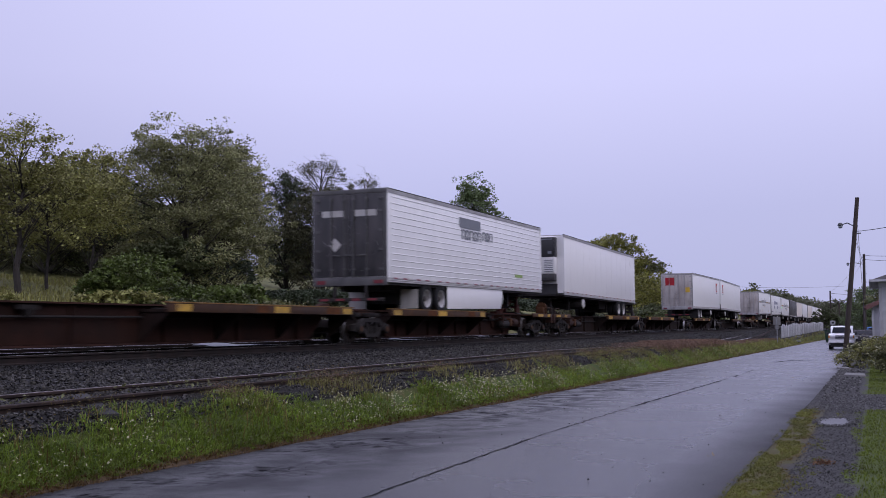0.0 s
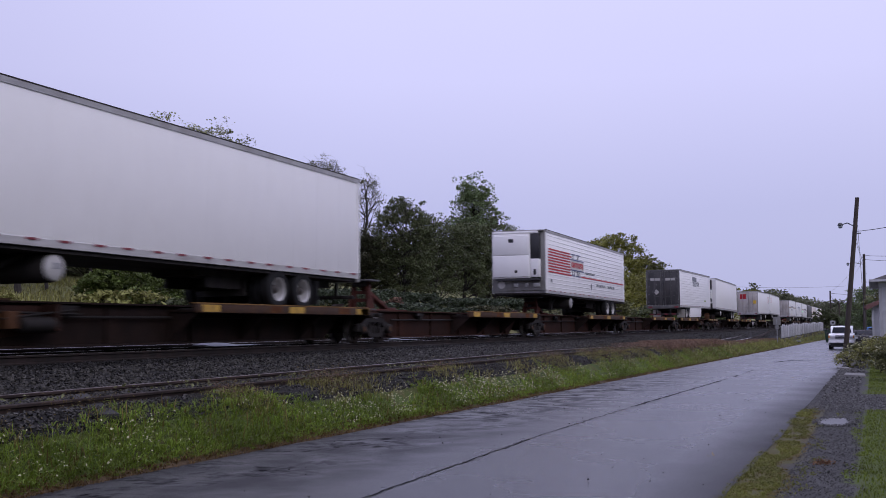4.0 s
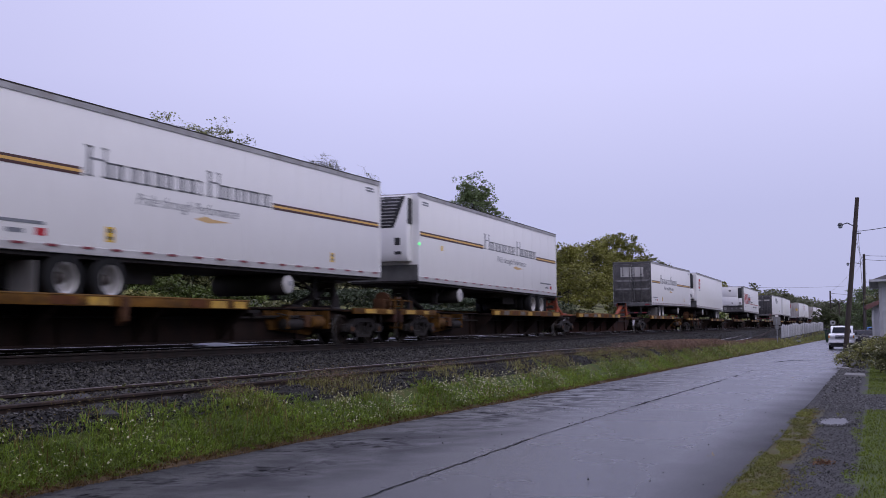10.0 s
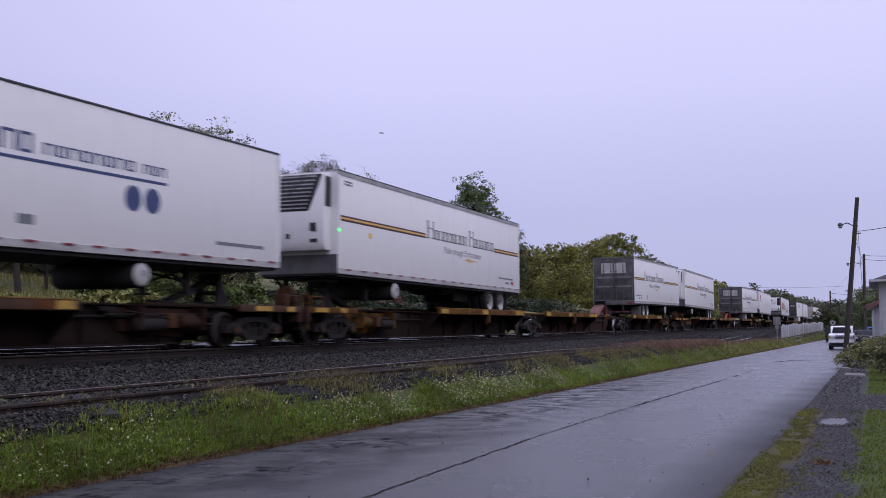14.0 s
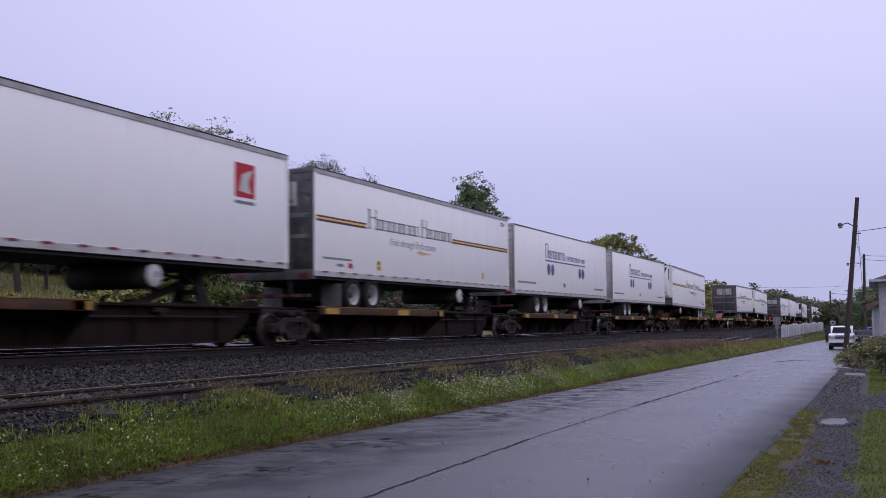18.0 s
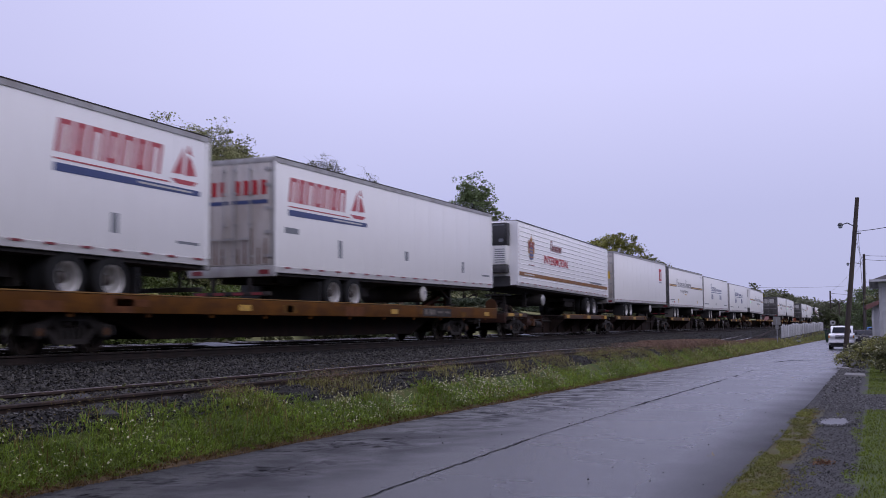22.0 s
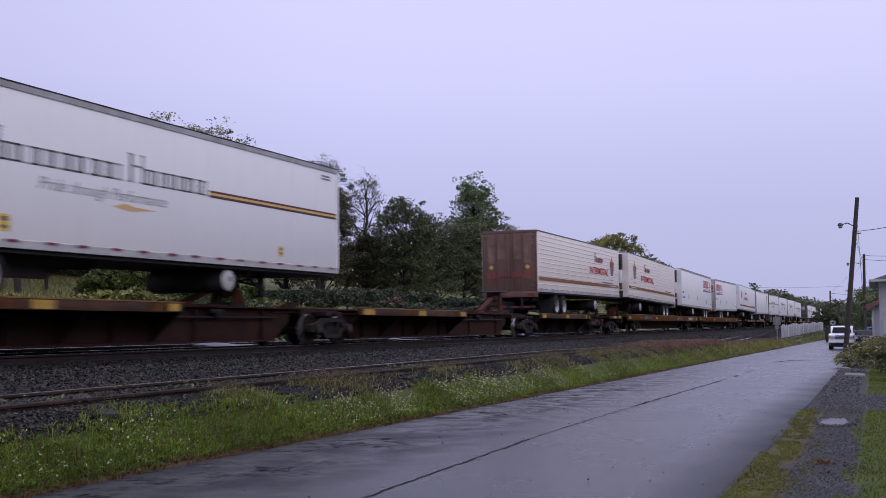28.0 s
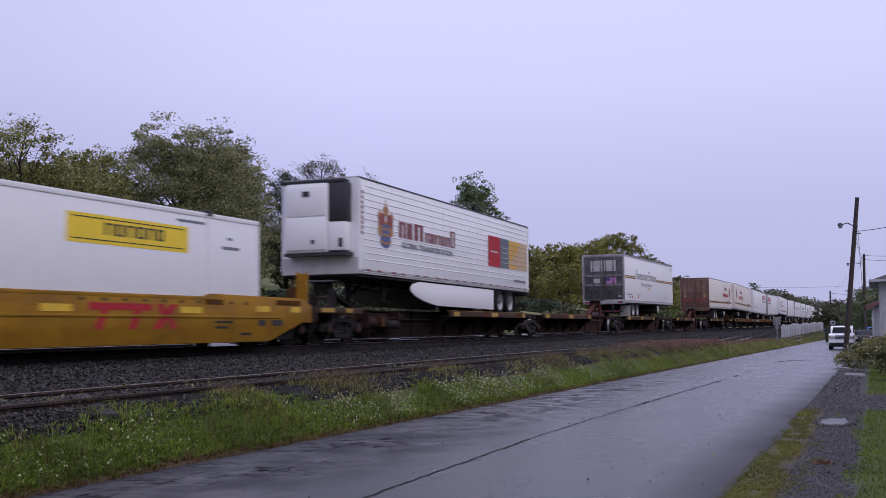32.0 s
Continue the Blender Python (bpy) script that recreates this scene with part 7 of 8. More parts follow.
def far_wood(name, x0, x1, y0, y1, n_trees, h0, h1, seed, leafm, per=900, size=0.6):
    rng = np.random.default_rng(seed)
    P = []
    for k in range(n_trees):
        x, y = rng.uniform(x0, x1), rng.uniform(y0, y1)
        h = rng.uniform(h0, h1)
        w = h * rng.uniform(0.45, 0.7)
        zb = ground_z(x, y)
        for c in range(14):
            a, f = rng.uniform(0, 6.28), rng.uniform(0.0, 1)
            r = w / 2 * math.sqrt(max(0.05, 1 - (2 * f - 1) ** 2)) * rng.uniform(0.4, 1)
            P.append(np.clip(rng.normal(size=(per // 14, 3)), -1.7, 1.7) * 0.085 * h + (x + r * math.cos(a), y + r * math.sin(a), zb + f * h * 0.93))
    P = np.concatenate(P)
    return tagged(ob_of(name, leaf_mesh(name, P, size, rng, leafm), leafm), "distant green woods on the skyline", "woods", kind="stuff")


# the first two woods have distance haze mixed into their leaf colour
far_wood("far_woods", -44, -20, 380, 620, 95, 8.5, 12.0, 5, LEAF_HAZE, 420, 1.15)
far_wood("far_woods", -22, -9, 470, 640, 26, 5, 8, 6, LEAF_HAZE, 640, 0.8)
far_wood("far_woods", -1, 40, 190, 330, 50, 4.5, 7.0, 7, LEAF_POPLAR, 500, 0.7)
far_wood("far_woods", -400, -45, 560, 900, 80, 6, 10, 8, LEAF_OLIVE, 280, 1.8)
far_wood("far_woods", -75, -50, 20, 330, 110, 4, 6.5, 9, LEAF_OLIVE, 240, 1.3)
far_wood("far_woods", -66, -52, 34, 84, 46, 5.5, 8.0, 13, LEAF_OLIVE, 500, 0.6)
# three added woods, unseen: right of the camera's view and behind it
far_wood("far_woods", 15, 90, -120, 160, 60, 9, 14, 10, LEAF_DARK, 280, 2.0)
far_wood("far_woods", 14, 34, -70, 30, 34, 12, 17, 12, LEAF_DARK, 280, 2.0)
far_wood("far_woods", 14, 60, 110, 430, 90, 10, 15, 11, LEAF_DARK, 280, 2.0)


# ---- grass, weeds and flowers of the verge ----
def blades(name, n, place, length, material, label, seed, wide=0.009, lean=0.45, tuft=1):
    rng = np.random.default_rng(seed)
    P = place(rng, n // tuft)
    az = rng.uniform(0, 2 * math.pi, len(P) * tuft)
    L = length * np.repeat(rng.uniform(0.55, 1.25, len(P)), tuft)[:, None]
    P = np.repeat(P, tuft, 0)
    n = len(P)
    if tuft > 1:
        r = 0.022 * np.abs(rng.normal(size=n))
        P = P + np.stack([r * np.cos(az), r * np.sin(az), np.zeros(n)], 1)
    L = L * rng.uniform(0.5, 1.2, (n, 1))
    d = np.stack([np.cos(az), np.sin(az), np.zeros(n)], 1)
    s = np.stack([-np.sin(az), np.cos(az), np.zeros(n)], 1) * wide * rng.uniform(0.6, 1.4, (n, 1))
    ln = lean * rng.uniform(0.2, 1.5, (n, 1))
    up = np.array([0, 0, 1.0])
    mid = P + up * L * 0.55 + d * L * ln * 0.3
    tip = P + up * L * (1 - 0.3 * ln) + d * L * ln
    v = np.stack([P - s, P + s, mid + s * 0.8, mid - s * 0.8, tip], 1).reshape(-1, 3)
    k = np.arange(n)[:, None] * 5
    faces = (k + [0, 1, 2, 3]).tolist() + (k + [3, 2, 4]).tolist()
    ob = ob_of(name, big_mesh(name, v, faces, material), material)
    return tagged(ob, label, "grass", kind="stuff")


def on_ground(X, Y):
    return np.stack([X, Y, np.array([ground_z(a, b) for a, b in zip(X, Y)])], 1)


def patchy(rng, X, Y, s, keep):
    q = np.array([noise.noise((a * s, b * s, 1.7)) for a, b in zip(X, Y)])
    return q > keep + rng.normal(size=len(X)) * 0.12


def verge(y0, y1, x0=-8.62, x1=-7.12, keep=-0.5, power=1.6):
    def f(rng, n):
        Y = y0 + (y1 - y0) * rng.uniform(size=n) ** power
        X = rng.uniform(x0, x1, n)
        edge = -8.03 + 0.36 * np.clip((Y - 10) / 6, 0, 1) * np.clip((60 - Y) / 20, 0, 1) + 0.16 * np.sin(Y * 0.9) + 0.15 * np.sin(Y * 2.3 + 1)
        ok = (X > edge + rng.normal(size=n) * 0.12) & patchy(rng, X, Y, 0.8, keep)
        return on_ground(X[ok], Y[ok])
    return f


blades("verge_grass", 175000, verge(4, 95, x1=-7.2, keep=-0.85), 0.115, GRASSBLADE, "lush green roadside grass on the verge", 1, 0.0045, 1.5, 5)
blades("verge_grass", 44000, verge(4, 60, -7.5, -7.12, -0.2), 0.045, GRASSBLADE, "short green grass at the road edge", 16, 0.004, 1.3, 6)
blades("verge_grass", 9000, verge(60, 190, -9.5), 0.20, OLIVEBLADE, "green grass along the far verge", 2, 0.03)
blades("olive_verge_grass", 30000, verge(36, 115, -8.7, -7.1, -0.15, 1.2), 0.15, OLIVEBLADE, "olive-brown seeding grass along the verge", 18, 0.012, 0.9, 5)
blades("dry_verge_grass", 38000, verge(4, 90, -7.36, -7.03, -0.4), 0.055, BROWNBLADE, "brown dry grass patches along the road edge", 3, 0.005, 1.4, 6)
blades("dry_verge_grass", 9000, verge(5, 100, -8.6, -7.3, -0.05), 0.20, DRYBLADE, "straw-coloured seeding grass on the verge", 4, 0.005)


def flat_leaf(name, n, place, size, material, label, seed, h0, h1, category="weeds", slim=0.32):
    rng = np.random.default_rng(seed)
    P = place(rng, n)
    P[:, 2] += rng.uniform(h0, h1, len(P))
    return tagged(ob_of(name, leaf_mesh(name, P, size, rng, material, 0.0, slim), material), label, category, kind="stuff")


flat_leaf("verge_weeds", 26000, verge(4, 90, -8.6, -7.2, -0.2), 0.036, LEAF_SHRUB, "broad-leaved green weeds in the verge", 5, 0.02, 0.09)


def weed_patch(y0, y1, x0, x1, keep):
    def f(rng, n):
        Y = y0 + (y1 - y0) * rng.uniform(size=n) ** 1.25
        X = rng.uniform(x0, x1, n)
        ok = patchy(rng, X, Y, 0.5, keep)
        return on_ground(X[ok], Y[ok])
    return f


flat_leaf("rusty_weeds", 12000, weed_patch(60, 100, -9.0, -7.9, -0.45), 0.065, LEAF_RUST, "low rust-brown weeds along the siding", 35, 0.02, 0.15, slim=0.2)
flat_leaf("rusty_weeds", 20000, weed_patch(44, 62, -9.3, -7.9, -0.45), 0.065, LEAF_RUST, "rust-brown seeding weeds over the siding", 6, 0.03, 0.34, slim=0.2)
flat_leaf("rusty_weeds", 9000, weed_patch(12, 55, -8.55, -7.95, 0.05), 0.035, LEAF_RUST, "rust-brown weeds beside the siding", 7, 0.02, 0.20, slim=0.2)
blades("weed_stalks", 3000, weed_patch(48, 64, -9.3, -8.0, -0.1), 0.3, DRYBLADE, "thin dry weed stalks over the siding", 8, 0.006, 0.25)
LEAF_BROWN = mat("brown_olive_weed_leaf", (0.120, 0.090, 0.040), 0.7, var=0.3, scale=0.8, fine=6, island=0.45, spec=0.15, thin=0.2)
flat_leaf("rusty_weeds", 14000, weed_patch(42, 66, -10.0, -8.0, -0.3), 0.05, LEAF_RUST, "rust-brown seeding weeds across the siding", 33, 0.02, 0.26, slim=0.2)
flat_leaf("brown_weeds", 30000, weed_patch(7, 60, -8.60, -7.72, -0.05), 0.030, LEAF_BROWN, "brown and olive weeds between verge and siding", 19, 0.01, 0.20, slim=0.22)
flat_leaf("brown_weeds", 12000, weed_patch(13, 60, -8.5, -7.8, 0.12), 0.030, LEAF_BROWN, "taller clumps of brown weeds beside the siding", 34, 0.05, 0.34, slim=0.22)
blades("brown_weed_stalks", 22000, weed_patch(12, 70, -8.5, -7.65, -0.1), 0.13, OLIVEBLADE, "olive stalks between verge and siding", 20, 0.004, 0.8, 4)
flat_leaf("siding_weeds", 3000, weed_patch(6, 60, -9.9, -8.0, 0.15), 0.06, LEAF_OLIVE, "low olive weeds between the siding rails", 9, 0.01, 0.12)


def flower_heads(n, seed):
    rng = np.random.default_rng(seed)
    Y = np.clip(np.where(rng.uniform(size=n) < 0.62, rng.normal(19, 7.5, n), rng.uniform(6, 70, n)), 5, 80)
    X = -7.18 - 0.62 * rng.uniform(size=n) ** 0.8
    ok = patchy(rng, X, Y, 0.9, -0.05)
    X, Y = X[ok], Y[ok]
    P = on_ground(X, Y)
    g = Geo()
    for x, y, z in P:
        r = rng.uniform(0.007, 0.014) if rng.uniform() < 0.92 else rng.uniform(0.014, 0.020)
        r *= 0.78 if y < 14 else 0.9 if y < 18 else 1.0
        zz = z + rng.uniform(0.06, 0.16)
        tx, ty = rng.normal() * 0.35 + 0.35, rng.normal() * 0.3 - 0.2
        ring = [(x + r * math.cos(a), y + r * math.sin(a), zz - tx * r * math.cos(a) - ty * r * math.sin(a)) for a in [2 * math.pi * k / 6 for k in range(6)]]
        g.add(ring + [(x, y, zz + r * 0.35)], [(k, (k + 1) % 6, 6) for k in range(6)])
    return big_mesh("wild_flowers", g.v, g.f, PETAL)


tagged(ob_of("wild_flowers", flower_heads(4600, 11), PETAL), "small white wild flowers scattered in the verge", "flowers", kind="stuff")


def bank(y0, y1, x0, x1):
    def f(rng, n):
        return on_ground(rng.uniform(x0, x1, n), rng.uniform(y0, y1, n))
    return f


# lawn and shoulder on the near side
def lawn_place(y0, y1, x0, x1, keep=-2.0):
    def f(rng, n):
        Y = y0 + (y1 - y0) * rng.uniform(size=n) ** 1.5
        X = rng.uniform(x0, x1, n)
        ok = (patchy(rng, X, Y * 0.34, 3.4, keep)) & (X < -0.5 + 100 * (x1 < 0)) | (X > -0.12 - 0.012 * np.maximum(0, Y - 8) + 0.07 * np.sin(3 * Y) + 0.05 * rng.normal(size=n)) & (x1 > 0)
        ok = ok & ~((Y > 20.6) & (Y < 25.6))
        return on_ground(X[ok], Y[ok])
    return f


def moss_place(x1):
    """The creeping strip beside the road, with a ragged inner edge and bare spots."""
    def f(rng, n):
        Y = 5 + 15.8 * rng.uniform(size=n) ** 1.5
        q = np.array([noise.noise((0.3, b * 0.55, 5.2)) + 0.5 * noise.noise((0.9, b * 1.7, 8.2)) for b in Y])
        X = -1.31 + (x1 + 1.31 + 0.20 * q) * rng.uniform(size=n) ** 1.15
        ok = patchy(rng, X * 2.2, Y * 0.8, 2.2, -0.16) & (Y < 20.2 + 0.4 * rng.normal(size=n))
        return on_ground(X[ok], Y[ok])
    return f


blades("lawn_grass", 62000, lawn_place(6.5, 45, -0.2, 1.4), 0.036, LAWNBLADE, "short mown lawn grass", 12, 0.0045, 1.0)
blades("lawn_grass", 5000, lawn_place(6.5, 20, -0.36, -0.12, 0.1), 0.030, LAWNBLADE, "ragged edge of the lawn", 17, 0.0045, 1.2, 5)
blades("shoulder_grass", 56000, moss_place(-0.93), 0.026, MOSSBLADE, "low grass creeping over the road edge", 13, 0.004, 1.3, 5)
blades("dry_shoulder_grass", 22000, moss_place(-0.84), 0.020, DRYBLADE, "yellowed low grass along the road edge", 14, 0.004, 1.4, 4)
blades("shoulder_grass", 7000, lawn_place(6, 20, -0.92, -0.5, 0.30), 0.024, MOSSBLADE, "grass tufts in the gravel shoulder", 41, 0.004, 1.3, 5)
blades("hill_grass", 26000, bank(24, 60, -42, -27.5), 0.36, OLIVEBLADE, "rough olive grass on the bank behind the tracks", 15, 0.016, 0.7)


# ---- loose stone ----
def stones(name, n, place, lo, hi, material, label, seed, sink=0.3):
    rng = np.random.default_rng(seed)
    P = place(rng, n)
    n = len(P)
    oct_v = np.array([(1, 0, 0), (0, 1, 0), (-1, 0, 0), (0, -1, 0), (0, 0, 1), (0, 0, -1)], float)
    oct_f = np.array([(0, 1, 4), (1, 2, 4), (2, 3, 4), (3, 0, 4), (1, 0, 5), (2, 1, 5), (3, 2, 5), (0, 3, 5)])
    s = rng.uniform(lo, hi, (n, 1, 1))
    v = oct_v[None] * rng.uniform(0.55, 1.25, (n, 6, 1)) + rng.normal(size=(n, 6, 3)) * 0.22
    R = np.linalg.qr(rng.normal(size=(n, 3, 3)))[0]
    v = np.einsum("nij,nkj->nki", R, v * s) * (1, 1, 0.8)
    v += (P + np.array([0, 0, 1.0]) * (s[:, 0] * (1 - sink) * 0.5))[:, None, :]
    f = (np.arange(n)[:, None, None] * 6 + oct_f[None]).reshape(-1, 3)
    return tagged(ob_of(name, big_mesh(name, v.reshape(-1, 3), f, material), material), label, "gravel", kind="stuff")


STONE = mat("dark_ballast_stone", (0.0345, 0.0318, 0.0280), 0.6, var=0.3, scale=8, fine=60, island=0.92, spec=0.25)
# darker copy of the ballast stone: grease plus the train's painted-in shadow
OILSHADESTONE = mat("oil_and_shade_ballast_stone", (0.015, 0.0138, 0.0128), 0.6, var=0.3, scale=8, fine=60, island=0.8, spec=0.2)
PALEPEBBLE = mat("pale_driveway_pebble", (0.115, 0.112, 0.110), 0.65, var=0.3, scale=8, fine=60, island=0.85, spec=0.25)
PEBBLE = mat("grey_shoulder_pebble", (0.088, 0.086, 0.085), 0.65, var=0.3, scale=8, fine=60, island=0.65, spec=0.3)


def bed(y0, y1, x0, x1, power=1.5):
    def f(rng, n):
        return on_ground(rng.uniform(x0, x1, n), y0 + (y1 - y0) * rng.uniform(size=n) ** power)
    return f


# this strip's dark stone colour holds the shadow beside the train
stones("ballast", 9000, bed(5, 75, -13.95, -13.05), 0.022, 0.042, OILSHADESTONE, "crushed stone along the tie ends, oil and train shade in its colour", 28)
stones("ballast", 27000, bed(5, 75, -13.05, -10.2), 0.024, 0.044, STONE, "dark crushed-stone ballast shoulder of the main line", 21)
stones("ballast", 36000, bed(5, 56, -10.4, -7.80), 0.015, 0.032, STONE, "dark crushed stone round the siding rails", 22)
stones("ballast", 6000, bed(60, 200, -14, -10.5, 1.2), 0.03, 0.06, STONE, "dark crushed-stone ballast far along the line", 23)
stones("shoulder_gravel", 4000, bed(19.5, 46, -1.3, -0.35, 1.2), 0.006, 0.016, PEBBLE, "loose grey gravel beside the road", 36)
stones("shoulder_gravel", 10000, bed(5, 21, -0.86, -0.22), 0.005, 0.013, PEBBLE, "loose grey gravel on the road shoulder", 24)
stones("shoulder_gravel", 6500, bed(20.6, 25.6, -1.1, 4.0, 1.0), 0.008, 0.020, PALEPEBBLE, "coarse grey gravel of a driveway mouth", 25)


def puddle_rim(rng, n):
    a = rng.uniform(0, 2 * math.pi, n)
    r = rng.normal(1.0, 0.12, n)
    X, Y = -0.63 + 0.27 * r * np.cos(a), 17.7 + 0.80 * r * np.sin(a)
    return np.stack([X, Y, np.array([road_z(b) + 0.006 for b in Y])], 1)


stones("puddle_gravel", 420, puddle_rim, 0.010, 0.024, PEBBLE, "wet gravel round the puddle's rim", 26)
stones("shoulder_rubble", 700, bed(26, 44, -1.25, -0.4, 1.0), 0.015, 0.045, PALEPEBBLE, "coarse pale rubble at the shrubs' foot", 27)

# ---- small things on the ground ----
WOODGREY = mat("weathered_grey_wood", (0.026, 0.024, 0.024), 0.85, var=0.3, scale=3, fine=30, bump=0.4)
pl = tagged(part("old_tie", Geo().box(-0.11, 0.11, -0.9, 0.9, -0.05, 0.05), WOODGREY, None, "", 0.015), "weathered old wooden tie lying beside the siding", "railway tie")
pl.matrix_basis = pose(-8.62, 10.0, 0.58, -4, 0, -128)
SHEET = mat("pale_plastic_sheet", (0.17, 0.18, 0.20), 0.7, var=0.15, scale=2)
for x, y, sx, sy, rz in ((-17.7, 26.6, 0.9, 2.6, -8), (-17.9, 39.3, 0.6, 2.2, 4), (-17.9, 49.4, 0.5, 1.6, 0), (-18.0, 57.0, 0.6, 3.0, 3)):
    g = Geo()
    for j in range(5):
        for i in range(3):
            g.v.append((sx * (i / 2 - 0.5), sy * (j / 4 - 0.5), 0.05 * math.sin(j * 1.3 + i)))
    for j in range(4):
        for i in range(2):
            g.f.append((j * 3 + i, j * 3 + i + 1, (j + 1) * 3 + i + 1, (j + 1) * 3 + i))
    k = len(g.v)
    g.add([(a, b, c - 0.03) for a, b, c in g.v], [tuple(i for i in reversed(f)) for f in g.f])
    t = tagged(part("sheet", g, SHEET, None), "pale crumpled sheet lying beside the far track", "sheet")
    t.matrix_basis = pose(x, y, 1.0, 0, 7, rz)
LEAFBROWN = mat("rust_brown_dead_leaf", (0.125, 0.064, 0.030), 0.7, var=0.3, island=0.4, spec=0.2)
LEAFLITTER = mat("fallen_leaf", (0.30, 0.20, 0.06), 0.6, var=0.2, island=0.4)


def litter(rng, n):
    Y = 5 + 30 * rng.uniform(size=n) ** 1.6
    X = rng.uniform(-6.6, -1.4, n)
    return np.stack([X, Y, np.array([road_top(a, b) + 0.014 for a, b in zip(X, Y)])], 1)


stones("road_grit", 170, litter, 0.005, 0.014, STONE, "dark grit and twigs scattered on the wet road", 31, 0.0)


def one_leaf(rng, n):
    return np.array([(-1.75, 12.35, road_top(-1.75, 12.35) + 0.014), (-1.80, 12.22, road_top(-1.8, 12.2) + 0.012), (-2.3, 33.0, road_top(-2.3, 33) + 0.012)])


flat_leaf("fallen_leaves", 3, one_leaf, 0.075, LEAFLITTER, "yellow fallen leaves on the wet road", 32, 0.0, 0.005, "leaves")


def leaf_pile(rng, n):
    X, Y = rng.normal(-0.56, 0.07, n), rng.normal(12.2, 0.10, n)
    return np.stack([X, Y, np.array([road_z(b) + 0.012 for b in Y])], 1)


flat_leaf("leaf_litter", 150, leaf_pile, 0.034, LEAFBROWN, "patch of rust-brown dead leaves on the gravel", 42, 0.0, 0.012, "leaves")
SLAB = mat("stained_concrete", (0.24, 0.235, 0.23), 0.8, var=0.35, scale=3, fine=20, bump=0.4, dirt=(0.06, 0.06, 0.05), dirt_scale=(1, 1, 1))
for x, y, sx, sy, rz in ((-1.15, 42.2, 0.5, 0.9, 10), (-0.65, 36.0, 0.7, 1.6, 4), (-7.6, 116.0, 0.9, 3.2, 6), (-8.1, 124.0, 0.7, 2.0, -5)):
    t = tagged(part("concrete_slab", Geo().prism([(-sx / 2, -sy / 2), (sx * 0.4, -sy * 0.55), (sx / 2, sy * 0.4), (-sx * 0.3, sy / 2)], "z", -0.05, 0.02), SLAB, None, "", 0.015), "broken pale concrete slab beside the road", "slab")
    t.matrix_basis = pose(x, y, ground_z(x, y) + 0.04, 0, 2, rz)

# ---- roadside things ----
POLEWOOD = mat("dark_pole_wood", (0.050, 0.038, 0.032), 0.85, var=0.3, scale=2, fine=20, bump=0.4)
WIRE = mat("black_cable", (0.02, 0.02, 0.022), 0.6, var=0.1)
GALV = mat("galvanised_steel", (0.30, 0.31, 0.32), 0.45, 0.6, var=0.15)
LAMPGREY = mat("dull_lamp_hood", (0.07, 0.075, 0.08), 0.6, 0.2, var=0.2)
LENSGLASS = mat("milky_lamp_lens", (0.30, 0.33, 0.36), 0.25, var=0.05)


def utility_pole(foot, top, r, lamp=None, arm=0.0, label="", insul=1):
    t = thing("utility_pole", label, "utility pole", "poles along the road", pose(*foot))
    v = Vector(top) - Vector(foot)
    part("pole", Geo().bar((0, 0, -0.4), v, r, r * 0.72, 10), POLEWOOD, t, "dark creosoted wooden pole")
    if lamp is not None:
        p = v * lamp
        e = p + Vector((-arm, 0, 0.10))
        a = part("lamp_arm", Geo().bar(p, p.lerp(e, 0.5) + Vector((0, 0, 0.14)), 0.025).bar(p.lerp(e, 0.5) + Vector((0, 0, 0.14)), e, 0.025), LAMPGREY, t, "curved lamp arm")
        s = 0.75 * min(arm, 0.75) / 0.55
        part("lamp_head", Geo().lathe([(0.02, 0.14 * s), (0.10 * s, 0.10 * s), (0.15 * s, 0.0), (0.13 * s, -0.03 * s)], "z", e, 14), LAMPGREY, a, "dark grey lamp hood")
        part("lamp_lens", Geo().lathe([(0.12 * s, -0.03 * s), (0.11 * s, -0.12 * s), (0.06 * s, -0.17 * s)], "z", e, 14), LENSGLASS, a, "milky lamp lens")
    for k in range(insul):
        q = v * (0.78 - 0.09 * k)
        part("insulator", Geo().bar(q + Vector((0.02, 0, 0)), q + Vector((0.28, 0, 0.02)), 0.035, 0.03), GALV, t)
    return t


utility_pole((-1.34, 51, -0.25), (-0.52, 51, 7.25), 0.125, 0.822, 0.62, "leaning dark wooden utility pole with street lamp")
utility_pole((-0.93, 112, -0.6), (-0.72, 112, 8.43), 0.17, 0.885, 1.50, "dark wooden utility pole with street lamp", 2)
utility_pole((-7.9, 220, -0.9), (-7.86, 220, 8.06), 0.20, None, 0, "distant dark utility pole beside the line")
utility_pole((-7.5, 262, -0.9), (-7.5, 262, 6.9), 0.18, None, 0, "distant dark utility pole beside the line")
utility_pole((-5.6, 330, -0.9), (-5.6, 330, 7.5), 0.18, None, 0, "distant dark utility pole beside the line")


def cable(p, q, sag, r, label="black overhead cable between poles"):
    p, q = Vector(p), Vector(q)
    g = Geo()
    pts = []
    for k in range(13):
        f = k / 12
        a = p.lerp(q, f)
        a.z -= sag * 4 * f * (1 - f)
        pts.append(a)
    for a, b in zip(pts, pts[1:]):
        g.bar(a, b, r, n=5)
    return tagged(part("overhead_cable", g, WIRE, None), label, "cable")


